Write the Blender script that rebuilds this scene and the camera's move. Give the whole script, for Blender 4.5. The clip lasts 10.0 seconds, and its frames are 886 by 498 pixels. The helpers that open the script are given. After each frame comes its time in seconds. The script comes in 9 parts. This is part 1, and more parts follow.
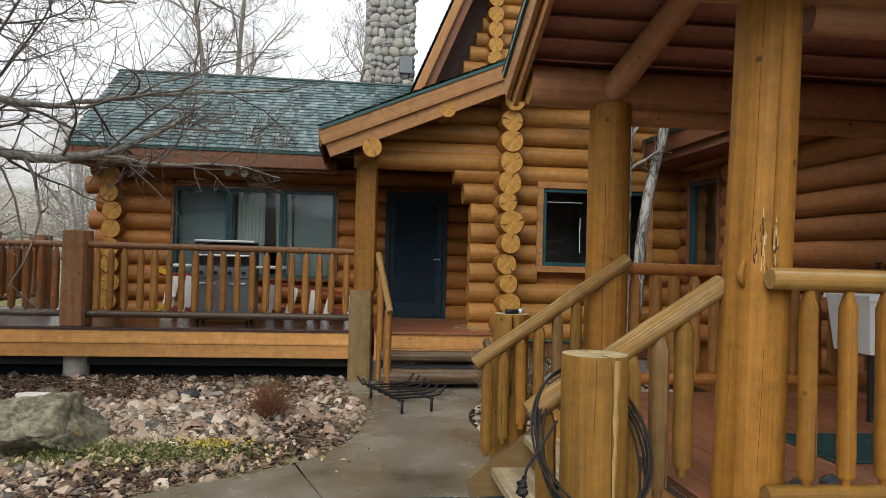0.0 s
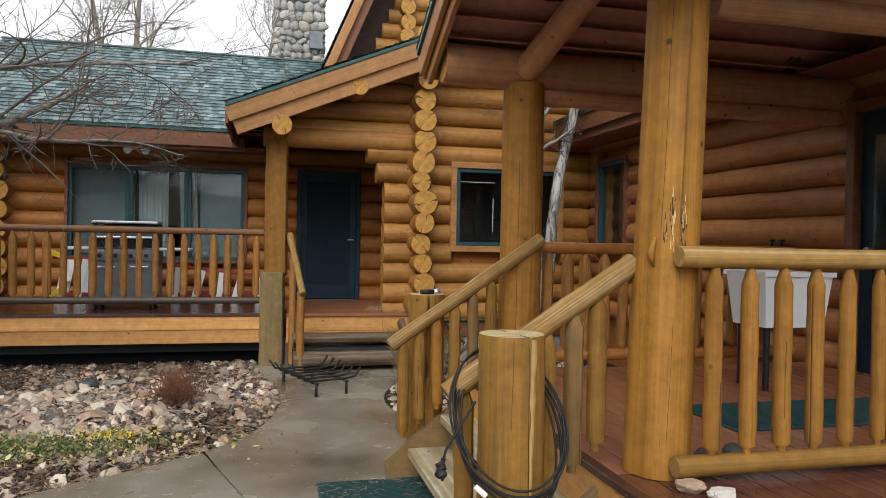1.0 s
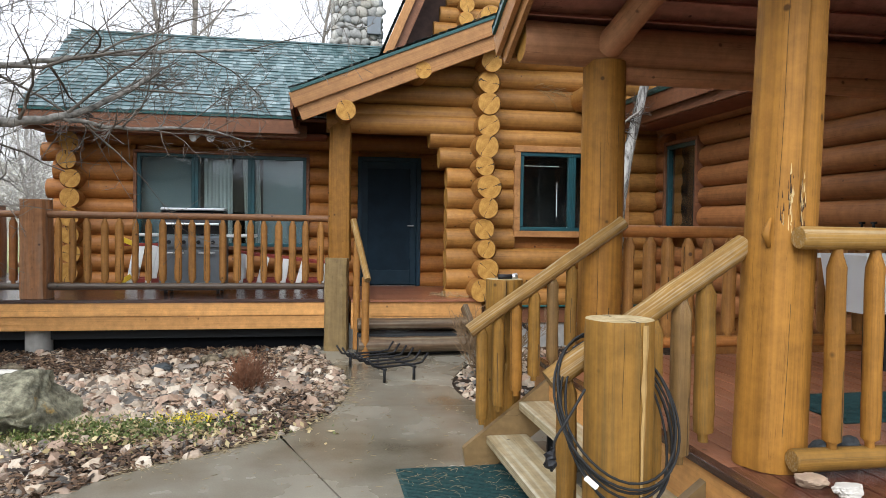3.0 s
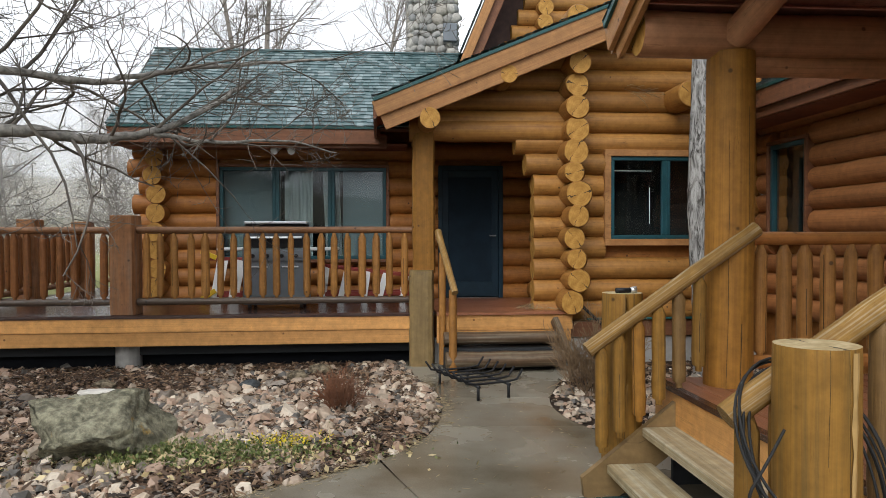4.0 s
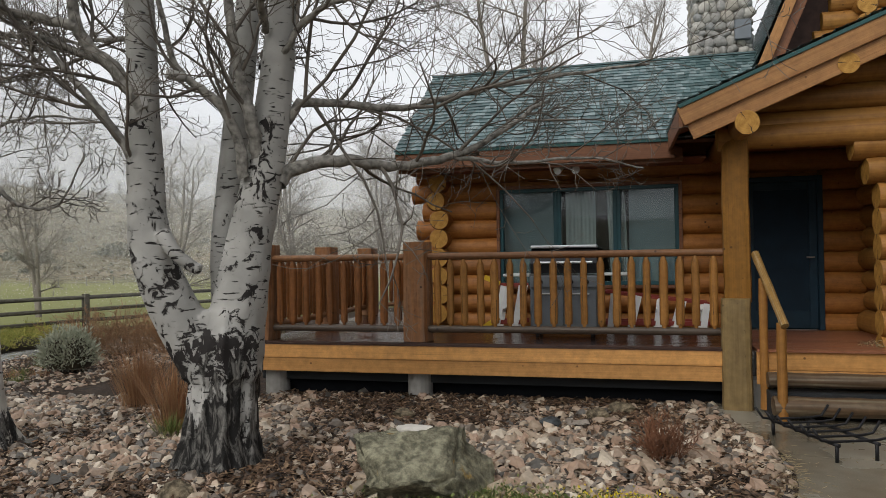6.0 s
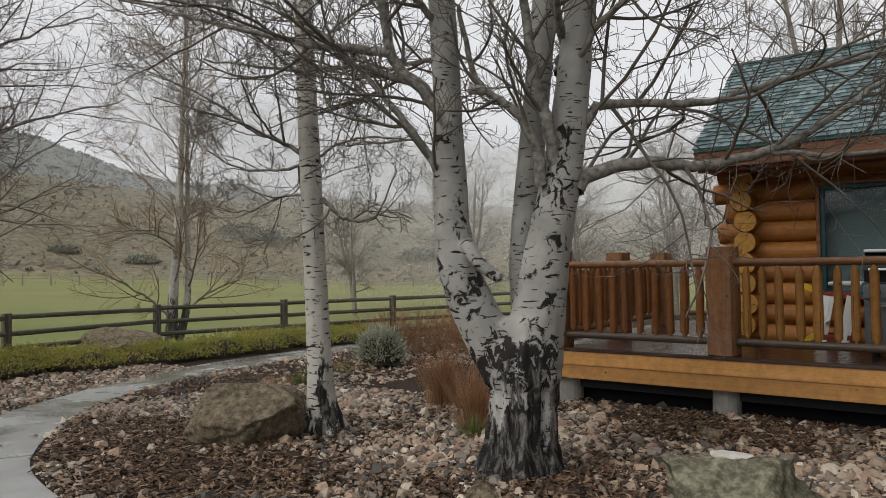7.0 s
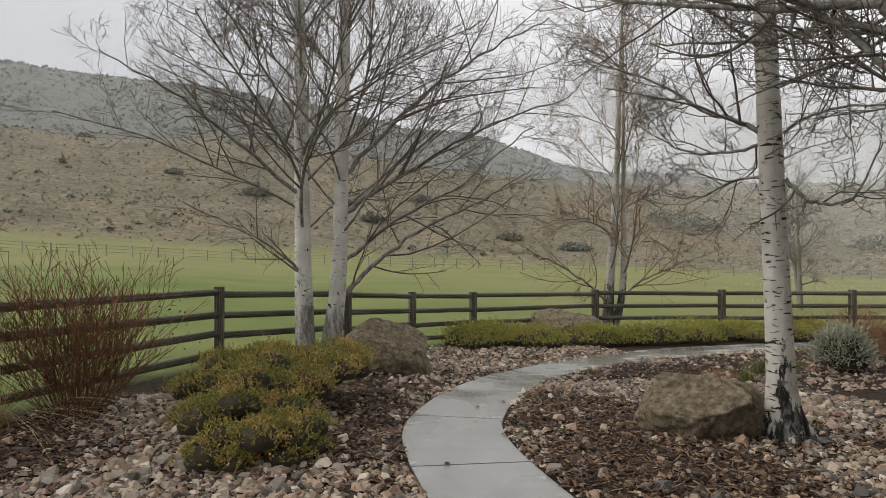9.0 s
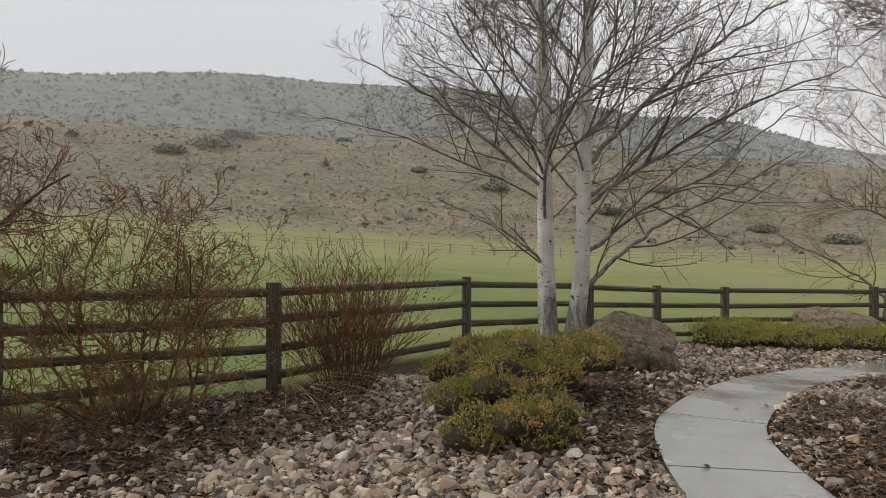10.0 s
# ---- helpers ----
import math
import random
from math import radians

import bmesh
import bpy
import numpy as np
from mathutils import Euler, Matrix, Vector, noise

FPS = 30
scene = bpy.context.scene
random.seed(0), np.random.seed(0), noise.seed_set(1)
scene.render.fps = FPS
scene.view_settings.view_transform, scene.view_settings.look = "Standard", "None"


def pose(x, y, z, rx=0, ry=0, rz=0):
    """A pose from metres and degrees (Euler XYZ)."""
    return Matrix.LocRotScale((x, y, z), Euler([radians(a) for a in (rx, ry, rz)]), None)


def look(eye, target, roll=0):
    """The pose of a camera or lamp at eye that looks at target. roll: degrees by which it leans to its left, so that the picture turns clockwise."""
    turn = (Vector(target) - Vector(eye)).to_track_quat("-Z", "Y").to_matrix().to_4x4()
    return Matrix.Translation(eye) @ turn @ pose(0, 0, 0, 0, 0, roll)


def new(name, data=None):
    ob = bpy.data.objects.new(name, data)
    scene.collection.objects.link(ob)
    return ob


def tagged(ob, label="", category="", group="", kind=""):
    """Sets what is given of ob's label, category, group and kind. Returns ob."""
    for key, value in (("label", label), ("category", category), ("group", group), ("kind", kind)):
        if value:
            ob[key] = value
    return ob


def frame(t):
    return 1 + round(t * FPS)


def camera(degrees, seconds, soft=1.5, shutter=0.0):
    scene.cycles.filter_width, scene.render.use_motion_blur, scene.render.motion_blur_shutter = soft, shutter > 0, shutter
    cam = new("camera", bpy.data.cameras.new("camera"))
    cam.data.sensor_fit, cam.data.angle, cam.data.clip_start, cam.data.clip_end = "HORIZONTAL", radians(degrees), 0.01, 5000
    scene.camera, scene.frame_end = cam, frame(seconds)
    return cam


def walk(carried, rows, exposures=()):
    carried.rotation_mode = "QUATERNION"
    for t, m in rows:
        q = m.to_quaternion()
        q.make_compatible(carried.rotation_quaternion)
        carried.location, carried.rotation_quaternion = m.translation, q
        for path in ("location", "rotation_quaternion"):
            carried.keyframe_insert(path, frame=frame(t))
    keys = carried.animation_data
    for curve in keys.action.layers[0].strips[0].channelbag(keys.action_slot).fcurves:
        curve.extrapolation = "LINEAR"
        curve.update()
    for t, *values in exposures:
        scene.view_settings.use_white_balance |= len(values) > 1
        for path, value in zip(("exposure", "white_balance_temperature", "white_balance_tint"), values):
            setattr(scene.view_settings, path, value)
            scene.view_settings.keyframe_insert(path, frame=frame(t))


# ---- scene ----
cam = camera(63.6, 10.0, soft=0.6)

PATH = [
    (0, (-1.565, -0.509, 1.737), (-1.323, 1.476, 1.764), 1.5),
    (0.5, (-1.552, -0.48, 1.739), (-1.188, 1.486, 1.741), 1.3),
    (1, (-1.568, -0.444, 1.74), (-1.086, 1.497, 1.716), 1.1),
    (1.5, (-1.602, -0.447, 1.74), (-1.071, 1.481, 1.703), 1.1),
    (2, (-1.639, -0.434, 1.737), (-1.109, 1.494, 1.692), 1.1),
    (2.5, (-1.705, -0.41, 1.729), (-1.214, 1.529, 1.674), 1.1),
    (3, (-1.759, -0.296, 1.715), (-1.407, 1.672, 1.652), 0.8),
    (3.2, (-1.789, -0.232, 1.728), (-1.53, 1.75, 1.659), 0.3),
    (4.5, (-2.175, 0.355, 1.723), (-2.068, 2.352, 1.714), -0.3),
    (5, (-2.32, 0.618, 1.728), (-2.409, 2.616, 1.743), -0.6),
    (5.2, (-2.409, 0.697, 1.708), (-2.541, 2.692, 1.73), -0.6),
    (6.3, (-2.821, 0.821, 1.792), (-3.545, 2.685, 1.826), -0.9),
    (6.5, (-2.849, 0.87, 1.803), (-3.758, 2.651, 1.845), -0.9),
    (7, (-2.956, 0.873, 1.808), (-4.135, 2.487, 1.857), -0.9),
    (7.5, (-3.034, 0.815, 1.801), (-4.375, 2.298, 1.853), -0.7),
    (8, (-3.095, 0.752, 1.8), (-4.576, 2.096, 1.846), -0.4),
    (8.5, (-3.146, 0.745, 1.803), (-4.831, 1.821, 1.844), -0.2),
    (9, (-3.223, 0.749, 1.806), (-5.095, 1.454, 1.83), 0.0),
    (9.5, (-3.257, 0.695, 1.795), (-5.222, 1.067, 1.801), -0.0),
    (10, (-3.278, 0.627, 1.77), (-5.276, 0.694, 1.775), 0.1),
]
EXPOSURES = [(0, 0.58, 6550, 10), (1, 0.80, 6430, 10), (2, 1.20, 6200, 10), (2.7, 1.27, 6080, 10), (3.2, 1.06, 6100, 10), (4.5, 0.53, 6420, 10), (5.2, 0.33, 6480, 10), (6.5, 0.14, 6560, 10), (7, 0.06, 6600, 10.5), (8, 0.12, 6660, 11), (10, 0.26, 6720, 10.5)]
walk(cam, [(t, look(eye, target, roll)) for t, eye, target, roll in PATH], EXPOSURES)

# ---- world, light ----
world = bpy.data.worlds.new("overcast")
scene.world = world
world.use_nodes = True
wn = world.node_tree.nodes
wn.clear()
wl = world.node_tree.links
w_out = wn.new("ShaderNodeOutputWorld")
w_bg = wn.new("ShaderNodeBackground")
w_sky = wn.new("ShaderNodeTexSky")
w_sky.sky_type = "NISHITA"
w_sky.sun_disc = False
w_sky.sun_elevation = radians(38)
w_sky.sun_rotation = radians(206)
w_sky.dust_density = 4.0
w_hsv = wn.new("ShaderNodeHueSaturation")
w_hsv.inputs["Saturation"].default_value = 0.12
w_hsv.inputs["Value"].default_value = 0.10
w_mix = wn.new("ShaderNodeMix")
w_mix.data_type = "RGBA"
w_mix.inputs[0].default_value = 0.78
w_coord = wn.new("ShaderNodeTexCoord")
w_noise = wn.new("ShaderNodeTexNoise")
w_noise.inputs["Scale"].default_value = 1.6
w_noise.inputs["Detail"].default_value = 3.0
w_ramp = wn.new("ShaderNodeValToRGB")
w_ramp.color_ramp.elements[0].position, w_ramp.color_ramp.elements[1].position = 0.3, 0.7
w_ramp.color_ramp.elements[0].color = (0.72, 0.75, 0.785, 1)
w_ramp.color_ramp.elements[1].color = (0.90, 0.92, 0.95, 1)
wl.new(w_coord.outputs["Generated"], w_noise.inputs["Vector"])
wl.new(w_noise.outputs["Fac"], w_ramp.inputs["Fac"])
wl.new(w_sky.outputs["Color"], w_hsv.inputs["Color"])
wl.new(w_hsv.outputs["Color"], w_mix.inputs[6])
wl.new(w_ramp.outputs["Color"], w_mix.inputs[7])
# heavier cloud over the western hills
w_dot = wn.new("ShaderNodeVectorMath")
w_dot.operation = "DOT_PRODUCT"
w_dot.inputs[1].default_value = (-0.94, -0.32, 0.10)
wl.new(w_coord.outputs["Generated"], w_dot.inputs[0])
w_rng = wn.new("ShaderNodeMapRange")
w_rng.interpolation_type = "SMOOTHSTEP"
w_rng.inputs["From Min"].default_value, w_rng.inputs["From Max"].default_value = 0.72, 1.0
w_rng.inputs["To Max"].default_value = 0.85
wl.new(w_dot.outputs["Value"], w_rng.inputs["Value"])
w_dark = wn.new("ShaderNodeMix")
w_dark.data_type = "RGBA"
w_dark.inputs[7].default_value = (0.50, 0.53, 0.57, 1)
wl.new(w_rng.outputs["Result"], w_dark.inputs[0])
wl.new(w_mix.outputs[2], w_dark.inputs[6])
wl.new(w_dark.outputs[2], w_bg.inputs["Color"])
w_bg.inputs["Strength"].default_value = 1.03
wl.new(w_bg.outputs["Background"], w_out.inputs["Surface"])

sun = new("sun", bpy.data.lights.new("sun", "SUN"))
sun.data.energy, sun.data.angle, sun.data.color = 1.25, radians(45), (1.0, 0.97, 0.92)
sun.matrix_world = look((0, 0, 10), (5.6, 11.4, 0.0))

# ---- materials ----


def mat(name, rough=0.7, spec=0.4):
    m = bpy.data.materials.new(name)
    m.use_nodes = True
    b = m.node_tree.nodes["Principled BSDF"]
    b.inputs["Roughness"].default_value = rough
    b.inputs["Specular IOR Level"].default_value = spec
    return m, m.node_tree.nodes, m.node_tree.links, b


def plain(name, color, rough=0.6, metal=0.0, vary=0.12, scale=6.0, bump=0.0, spec=0.4):
    """One colour with soft variation at two scales."""
    m, n, l, b = mat(name, rough, spec)
    co = n.new("ShaderNodeTexCoord")
    a = n.new("ShaderNodeTexNoise")
    a.inputs["Scale"].default_value, a.inputs["Detail"].default_value = scale, 8.0
    r = n.new("ShaderNodeValToRGB")
    lo = [c * (1 - vary) for c in color]
    hi = [min(1, c * (1 + vary)) for c in color]
    r.color_ramp.elements[0].position, r.color_ramp.elements[1].position = 0.3, 0.7
    r.color_ramp.elements[0].color, r.color_ramp.elements[1].color = (*lo, 1), (*hi, 1)
    l.new(co.outputs["Object"], a.inputs["Vector"])
    l.new(a.outputs["Fac"], r.inputs["Fac"])
    l.new(r.outputs["Color"], b.inputs["Base Color"])
    b.inputs["Metallic"].default_value = metal
    if bump:
        bp = n.new("ShaderNodeBump")
        bp.inputs["Strength"].default_value, bp.inputs["Distance"].default_value = bump, 0.02
        l.new(a.outputs["Fac"], bp.inputs["Height"])
        l.new(bp.outputs["Normal"], b.inputs["Normal"])
    return m


def wood(name, dark, light, stretch=(1.5, 9, 9), rough=0.55, checks=0.55, knots=True, weather=None, spec=0.35):
    """Stained wood with grain along the local x axis, drying checks and knots."""
    m, n, l, b = mat(name, rough, spec)
    co = n.new("ShaderNodeTexCoord")
    info = n.new("ShaderNodeObjectInfo")
    geo = n.new("ShaderNodeNewGeometry")
    add = n.new("ShaderNodeVectorMath")
    add.operation = "ADD"
    mul = n.new("ShaderNodeVectorMath")
    mul.operation = "SCALE"
    mul.inputs[0].default_value = (7.3, 5.1, 3.7)
    l.new(info.outputs["Random"], mul.inputs["Scale"])
    l.new(co.outputs["Object"], add.inputs[0])
    l.new(mul.outputs["Vector"], add.inputs[1])
    mp = n.new("ShaderNodeMapping")
    mp.inputs["Scale"].default_value = stretch
    l.new(add.outputs["Vector"], mp.inputs["Vector"])
    grain = n.new("ShaderNodeTexNoise")
    grain.inputs["Scale"].default_value, grain.inputs["Detail"].default_value = 2.5, 9.0
    grain.inputs["Distortion"].default_value = 0.6
    l.new(mp.outputs["Vector"], grain.inputs["Vector"])
    broad = n.new("ShaderNodeTexNoise")
    broad.inputs["Scale"].default_value, broad.inputs["Detail"].default_value = 0.7, 3.0
    l.new(mp.outputs["Vector"], broad.inputs["Vector"])
    mixv = n.new("ShaderNodeMath")
    mixv.operation = "MULTIPLY_ADD"
    mixv.inputs[1].default_value = 0.55
    l.new(grain.outputs["Fac"], mixv.inputs[0])
    half = n.new("ShaderNodeMath")
    half.operation = "MULTIPLY"
    half.inputs[1].default_value = 0.45
    l.new(broad.outputs["Fac"], half.inputs[0])
    l.new(half.outputs[0], mixv.inputs[2])
    ramp = n.new("ShaderNodeValToRGB")
    ramp.color_ramp.elements[0].position, ramp.color_ramp.elements[1].position = 0.34, 0.66
    ramp.color_ramp.elements[0].color, ramp.color_ramp.elements[1].color = (*dark, 1), (*light, 1)
    l.new(mixv.outputs[0], ramp.inputs["Fac"])
    tint = n.new("ShaderNodeHueSaturation")
    var = n.new("ShaderNodeMapRange")
    var.inputs["To Min"].default_value, var.inputs["To Max"].default_value = 0.82, 1.14
    l.new(info.outputs["Random"], var.inputs["Value"])
    l.new(var.outputs["Result"], tint.inputs["Value"])
    l.new(ramp.outputs["Color"], tint.inputs["Color"])
    last = tint.outputs["Color"]
    # checks: thin dark cracks along the grain
    mp2 = n.new("ShaderNodeMapping")
    mp2.inputs["Scale"].default_value = (stretch[0] * 0.6, stretch[1] * 0.55, stretch[2] * 0.55)
    l.new(add.outputs["Vector"], mp2.inputs["Vector"])
    vo = n.new("ShaderNodeTexNoise")
    vo.inputs["Scale"].default_value, vo.inputs["Detail"].default_value = 1.3, 4.0
    l.new(mp2.outputs["Vector"], vo.inputs["Vector"])
    cr = n.new("ShaderNodeValToRGB")
    e = cr.color_ramp.elements
    e[0].position, e[0].color = 0.4955, (0, 0, 0, 1)
    e[1].position, e[1].color = 0.50, (1, 1, 1, 1)
    e2 = e.new(0.5045)
    e2.color = (0, 0, 0, 1)
    l.new(vo.outputs["Fac"], cr.inputs["Fac"])
    ck = n.new("ShaderNodeMix")
    ck.data_type = "RGBA"
    fac = n.new("ShaderNodeMath")
    fac.operation = "MULTIPLY"
    fac.inputs[1].default_value = checks
    l.new(cr.outputs["Color"], fac.inputs[0])
    l.new(fac.outputs[0], ck.inputs[0])
    l.new(last, ck.inputs[6])
    ck.inputs[7].default_value = (dark[0] * 0.25, dark[1] * 0.22, dark[2] * 0.2, 1)
    last = ck.outputs[2]
    if weather:
        wnz = n.new("ShaderNodeTexNoise")
        wnz.inputs["Scale"].default_value, wnz.inputs["Detail"].default_value = 1.1, 6.0
        l.new(mp.outputs["Vector"], wnz.inputs["Vector"])
        wr = n.new("ShaderNodeMapRange")
        wr.inputs["From Min"].default_value, wr.inputs["From Max"].default_value = 0.48, 0.66
        wr.inputs["To Max"].default_value = weather[3]
        l.new(wnz.outputs["Fac"], wr.inputs["Value"])
        wm = n.new("ShaderNodeMix")
        wm.data_type = "RGBA"
        l.new(wr.outputs["Result"], wm.inputs[0])
        l.new(last, wm.inputs[6])
        wm.inputs[7].default_value = (*weather[:3], 1)
        last = wm.outputs[2]
    # mottling and small dark knots at true size
    spot = n.new("ShaderNodeTexNoise")
    spot.inputs["Scale"].default_value, spot.inputs["Detail"].default_value = 11.0, 9.0
    spot.inputs["Roughness"].default_value = 0.68
    l.new(geo.outputs["Position"], spot.inputs["Vector"])
    sv = n.new("ShaderNodeMapRange")
    sv.inputs["From Min"].default_value, sv.inputs["From Max"].default_value = 0.33, 0.67
    sv.inputs["To Min"].default_value, sv.inputs["To Max"].default_value = 0.80, 1.17
    l.new(spot.outputs["Fac"], sv.inputs["Value"])
    sh = n.new("ShaderNodeHueSaturation")
    l.new(sv.outputs["Result"], sh.inputs["Value"])
    l.new(last, sh.inputs["Color"])
    last = sh.outputs["Color"]
    if knots:
        kv = n.new("ShaderNodeTexVoronoi")
        kv.inputs["Scale"].default_value = 4.5
        l.new(geo.outputs["Position"], kv.inputs["Vector"])
        kr = n.new("ShaderNodeMapRange")
        kr.inputs["From Min"].default_value, kr.inputs["From Max"].default_value = 0.085, 0.045
        kr.inputs["To Max"].default_value = 0.85
        l.new(kv.outputs["Distance"], kr.inputs["Value"])
        km = n.new("ShaderNodeMix")
        km.data_type = "RGBA"
        l.new(kr.outputs["Result"], km.inputs[0])
        l.new(last, km.inputs[6])
        km.inputs[7].default_value = (dark[0] * 0.22, dark[1] * 0.2, dark[2] * 0.2, 1)
        last = km.outputs[2]
    l.new(last, b.inputs["Base Color"])
    bp = n.new("ShaderNodeBump")
    bp.inputs["Strength"].default_value, bp.inputs["Distance"].default_value = 0.35, 0.01
    l.new(mixv.outputs[0], bp.inputs["Height"])
    l.new(bp.outputs["Normal"], b.inputs["Normal"])
    return m


def end_grain(name, dark, light):
    """Sawn log end: faint rings round the local x axis and a few radial checks."""
    m, n, l, b = mat(name, 0.65, 0.3)
    co = n.new("ShaderNodeTexCoord")
    info = n.new("ShaderNodeObjectInfo")
    sep = n.new("ShaderNodeSeparateXYZ")
    l.new(co.outputs["Object"], sep.inputs[0])

    def op(kind, a, c=0.0, d=0.0):
        q = n.new("ShaderNodeMath")
        q.operation = kind
        for k, val in enumerate((a, c, d)):
            if isinstance(val, (int, float)):
                q.inputs[k].default_value = val
            else:
                l.new(val, q.inputs[k])
        return q.outputs[0]

    rad = op("SQRT", op("ADD", op("MULTIPLY", sep.outputs["Y"], sep.outputs["Y"]), op("MULTIPLY", sep.outputs["Z"], sep.outputs["Z"])))
    nz = n.new("ShaderNodeTexNoise")
    nz.inputs["Scale"].default_value, nz.inputs["Detail"].default_value = 2.2, 6.0
    l.new(co.outputs["Object"], nz.inputs["Vector"])
    ring = op("MULTIPLY_ADD", op("SINE", op("MULTIPLY_ADD", rad, 34.0, op("MULTIPLY", nz.outputs["Fac"], 9.0))), 0.045, nz.outputs["Fac"])
    r = n.new("ShaderNodeValToRGB")
    r.color_ramp.elements[0].position, r.color_ramp.elements[1].position = 0.3, 0.72
    r.color_ramp.elements[0].color, r.color_ramp.elements[1].color = (*dark, 1), (*light, 1)
    l.new(ring, r.inputs["Fac"])
    turn = op("MULTIPLY_ADD", op("ARCTAN2", sep.outputs["Y"], sep.outputs["Z"]), 0.3183, op("MULTIPLY_ADD", nz.outputs["Fac"], 0.25, op("MULTIPLY", info.outputs["Random"], 7.0)))
    away = op("ABSOLUTE", op("SUBTRACT", op("FRACT", turn), 0.5))
    split = op("LESS_THAN", op("MULTIPLY", away, rad), op("MULTIPLY_ADD", rad, 0.022, -0.003))
    mx = n.new("ShaderNodeMix")
    mx.data_type = "RGBA"
    l.new(op("MULTIPLY", split, 0.9), mx.inputs[0])
    l.new(r.outputs["Color"], mx.inputs[6])
    mx.inputs[7].default_value = (0.03, 0.017, 0.008, 1)
    l.new(mx.outputs[2], b.inputs["Base Color"])
    return m


LOG_D, LOG_L = (0.25, 0.108, 0.024), (0.38, 0.186, 0.043)
M_LOG = wood("stained_log", LOG_D, LOG_L, (0.9, 2.2, 2.2))
M_LOGEND = end_grain("log_end", (0.31, 0.15, 0.026), (0.48, 0.26, 0.06))
M_NEWELTOP = end_grain("weathered_post_top", (0.30, 0.22, 0.10), (0.52, 0.42, 0.25))
M_REDLOG = wood("red_brown_log", (0.26, 0.098, 0.021), (0.37, 0.15, 0.034), (0.9, 3.0, 3.0))
# beam tone lifted and dulled, veiling glare and bounce put into colour
M_BEAMLOG = wood("glare_lifted_beam", (0.36, 0.175, 0.088), (0.50, 0.25, 0.13), (0.9, 3.0, 3.0))
# same stain as the house logs; tone shifted for the light under the porch
M_WINGLOG = wood("porch_lit_wing_log", (0.27, 0.108, 0.036), (0.40, 0.165, 0.056), (0.9, 3.0, 3.0))
M_POST = wood("stained_post", (0.235, 0.105, 0.016), (0.32, 0.148, 0.024), (1.2, 5.0, 5.0), rough=0.62, spec=0.25, weather=(0.19, 0.085, 0.016, 0.55))
M_PALEPOST = wood("pale_stained_post", (0.19, 0.094, 0.016), (0.27, 0.138, 0.025), (1.3, 6.0, 6.0), rough=0.65, spec=0.25, checks=0.3, weather=(0.13, 0.078, 0.022, 0.75))
M_RAILWOOD = wood("weathered_rail", (0.22, 0.118, 0.026), (0.31, 0.175, 0.042), (1.3, 5.0, 5.0), rough=0.65, spec=0.25, weather=(0.40, 0.34, 0.24, 0.5))
M_BROWNRAIL = wood("brown_rail", (0.15, 0.065, 0.026), (0.29, 0.13, 0.05), (1.0, 2.0, 2.0), weather=(0.20, 0.14, 0.10, 0.5))
M_PICKET = wood("picket_wood", (0.23, 0.10, 0.022), (0.36, 0.168, 0.04), (1.0, 4.0, 4.0))
M_REDPICKET = wood("red_brown_picket", (0.15, 0.055, 0.015), (0.25, 0.095, 0.026), (1.0, 4.0, 4.0))
M_DARKPICKET = wood("dark_weathered_picket", (0.11, 0.062, 0.02), (0.19, 0.11, 0.038), (1.0, 5.0, 5.0))
M_WETRAIL = wood("wet_dark_rail", (0.05, 0.035, 0.026), (0.12, 0.085, 0.06), (1.0, 3.0, 3.0), rough=0.3)
M_SLEEVE = wood("grey_green_post", (0.185, 0.122, 0.046), (0.275, 0.19, 0.08), (1.0, 2.0, 2.0))
M_FASCIA = wood("cedar_fascia", (0.27, 0.122, 0.04), (0.40, 0.20, 0.07), (1.2, 5, 5))
M_SOFFITSHADE = plain("soffit_shade_tone", (0.05, 0.026, 0.02), 0.8, vary=0.3, scale=8)
M_RIM = wood("cedar_rim_board", (0.50, 0.238, 0.07), (0.61, 0.32, 0.105), (1.2, 5, 5), rough=0.5)
M_REDFASCIA = wood("red_fascia", (0.125, 0.05, 0.024), (0.205, 0.085, 0.038), (1.2, 5, 5))
M_CEIL = wood("red_ceiling_board", (0.20, 0.068, 0.038), (0.29, 0.105, 0.06), (1.2, 6, 6), rough=0.6)
# paler copy of the red boards, standing in for bounced light and glare
M_PORCHCEIL = wood("light_lifted_porch_ceiling", (0.42, 0.19, 0.135), (0.54, 0.26, 0.19), (1.2, 6, 6), rough=0.6)
M_DECK = wood("wet_deck_board", (0.03, 0.015, 0.011), (0.075, 0.035, 0.025), (1.2, 6, 6), rough=0.08, spec=0.6)
M_WETFLOOR = wood("soaked_red_board", (0.06, 0.022, 0.014), (0.13, 0.05, 0.032), (1.2, 6, 6), rough=0.12, spec=0.6)
M_PORCHFLOOR = wood("red_porch_board", (0.20, 0.075, 0.036), (0.31, 0.128, 0.066), (1.2, 6, 6), rough=0.32, spec=0.5)
M_FENCE = wood("weathered_fence", (0.045, 0.038, 0.028), (0.105, 0.09, 0.062), (1.4, 4.0, 4.0), rough=0.8, weather=(0.21, 0.205, 0.165, 0.75))
M_STEPLOG = wood("worn_step_log", (0.07, 0.042, 0.022), (0.14, 0.086, 0.046), (1.0, 2.0, 2.0), weather=(0.22, 0.19, 0.13, 0.6))
M_TREAD = wood("worn_tread", (0.29, 0.215, 0.11), (0.44, 0.35, 0.20), (1.2, 3, 3), weather=(0.55, 0.52, 0.41, 0.6))
M_STRINGER = wood("damp_stair_stringer", (0.14, 0.088, 0.036), (0.22, 0.145, 0.064), (1.2, 4, 4))
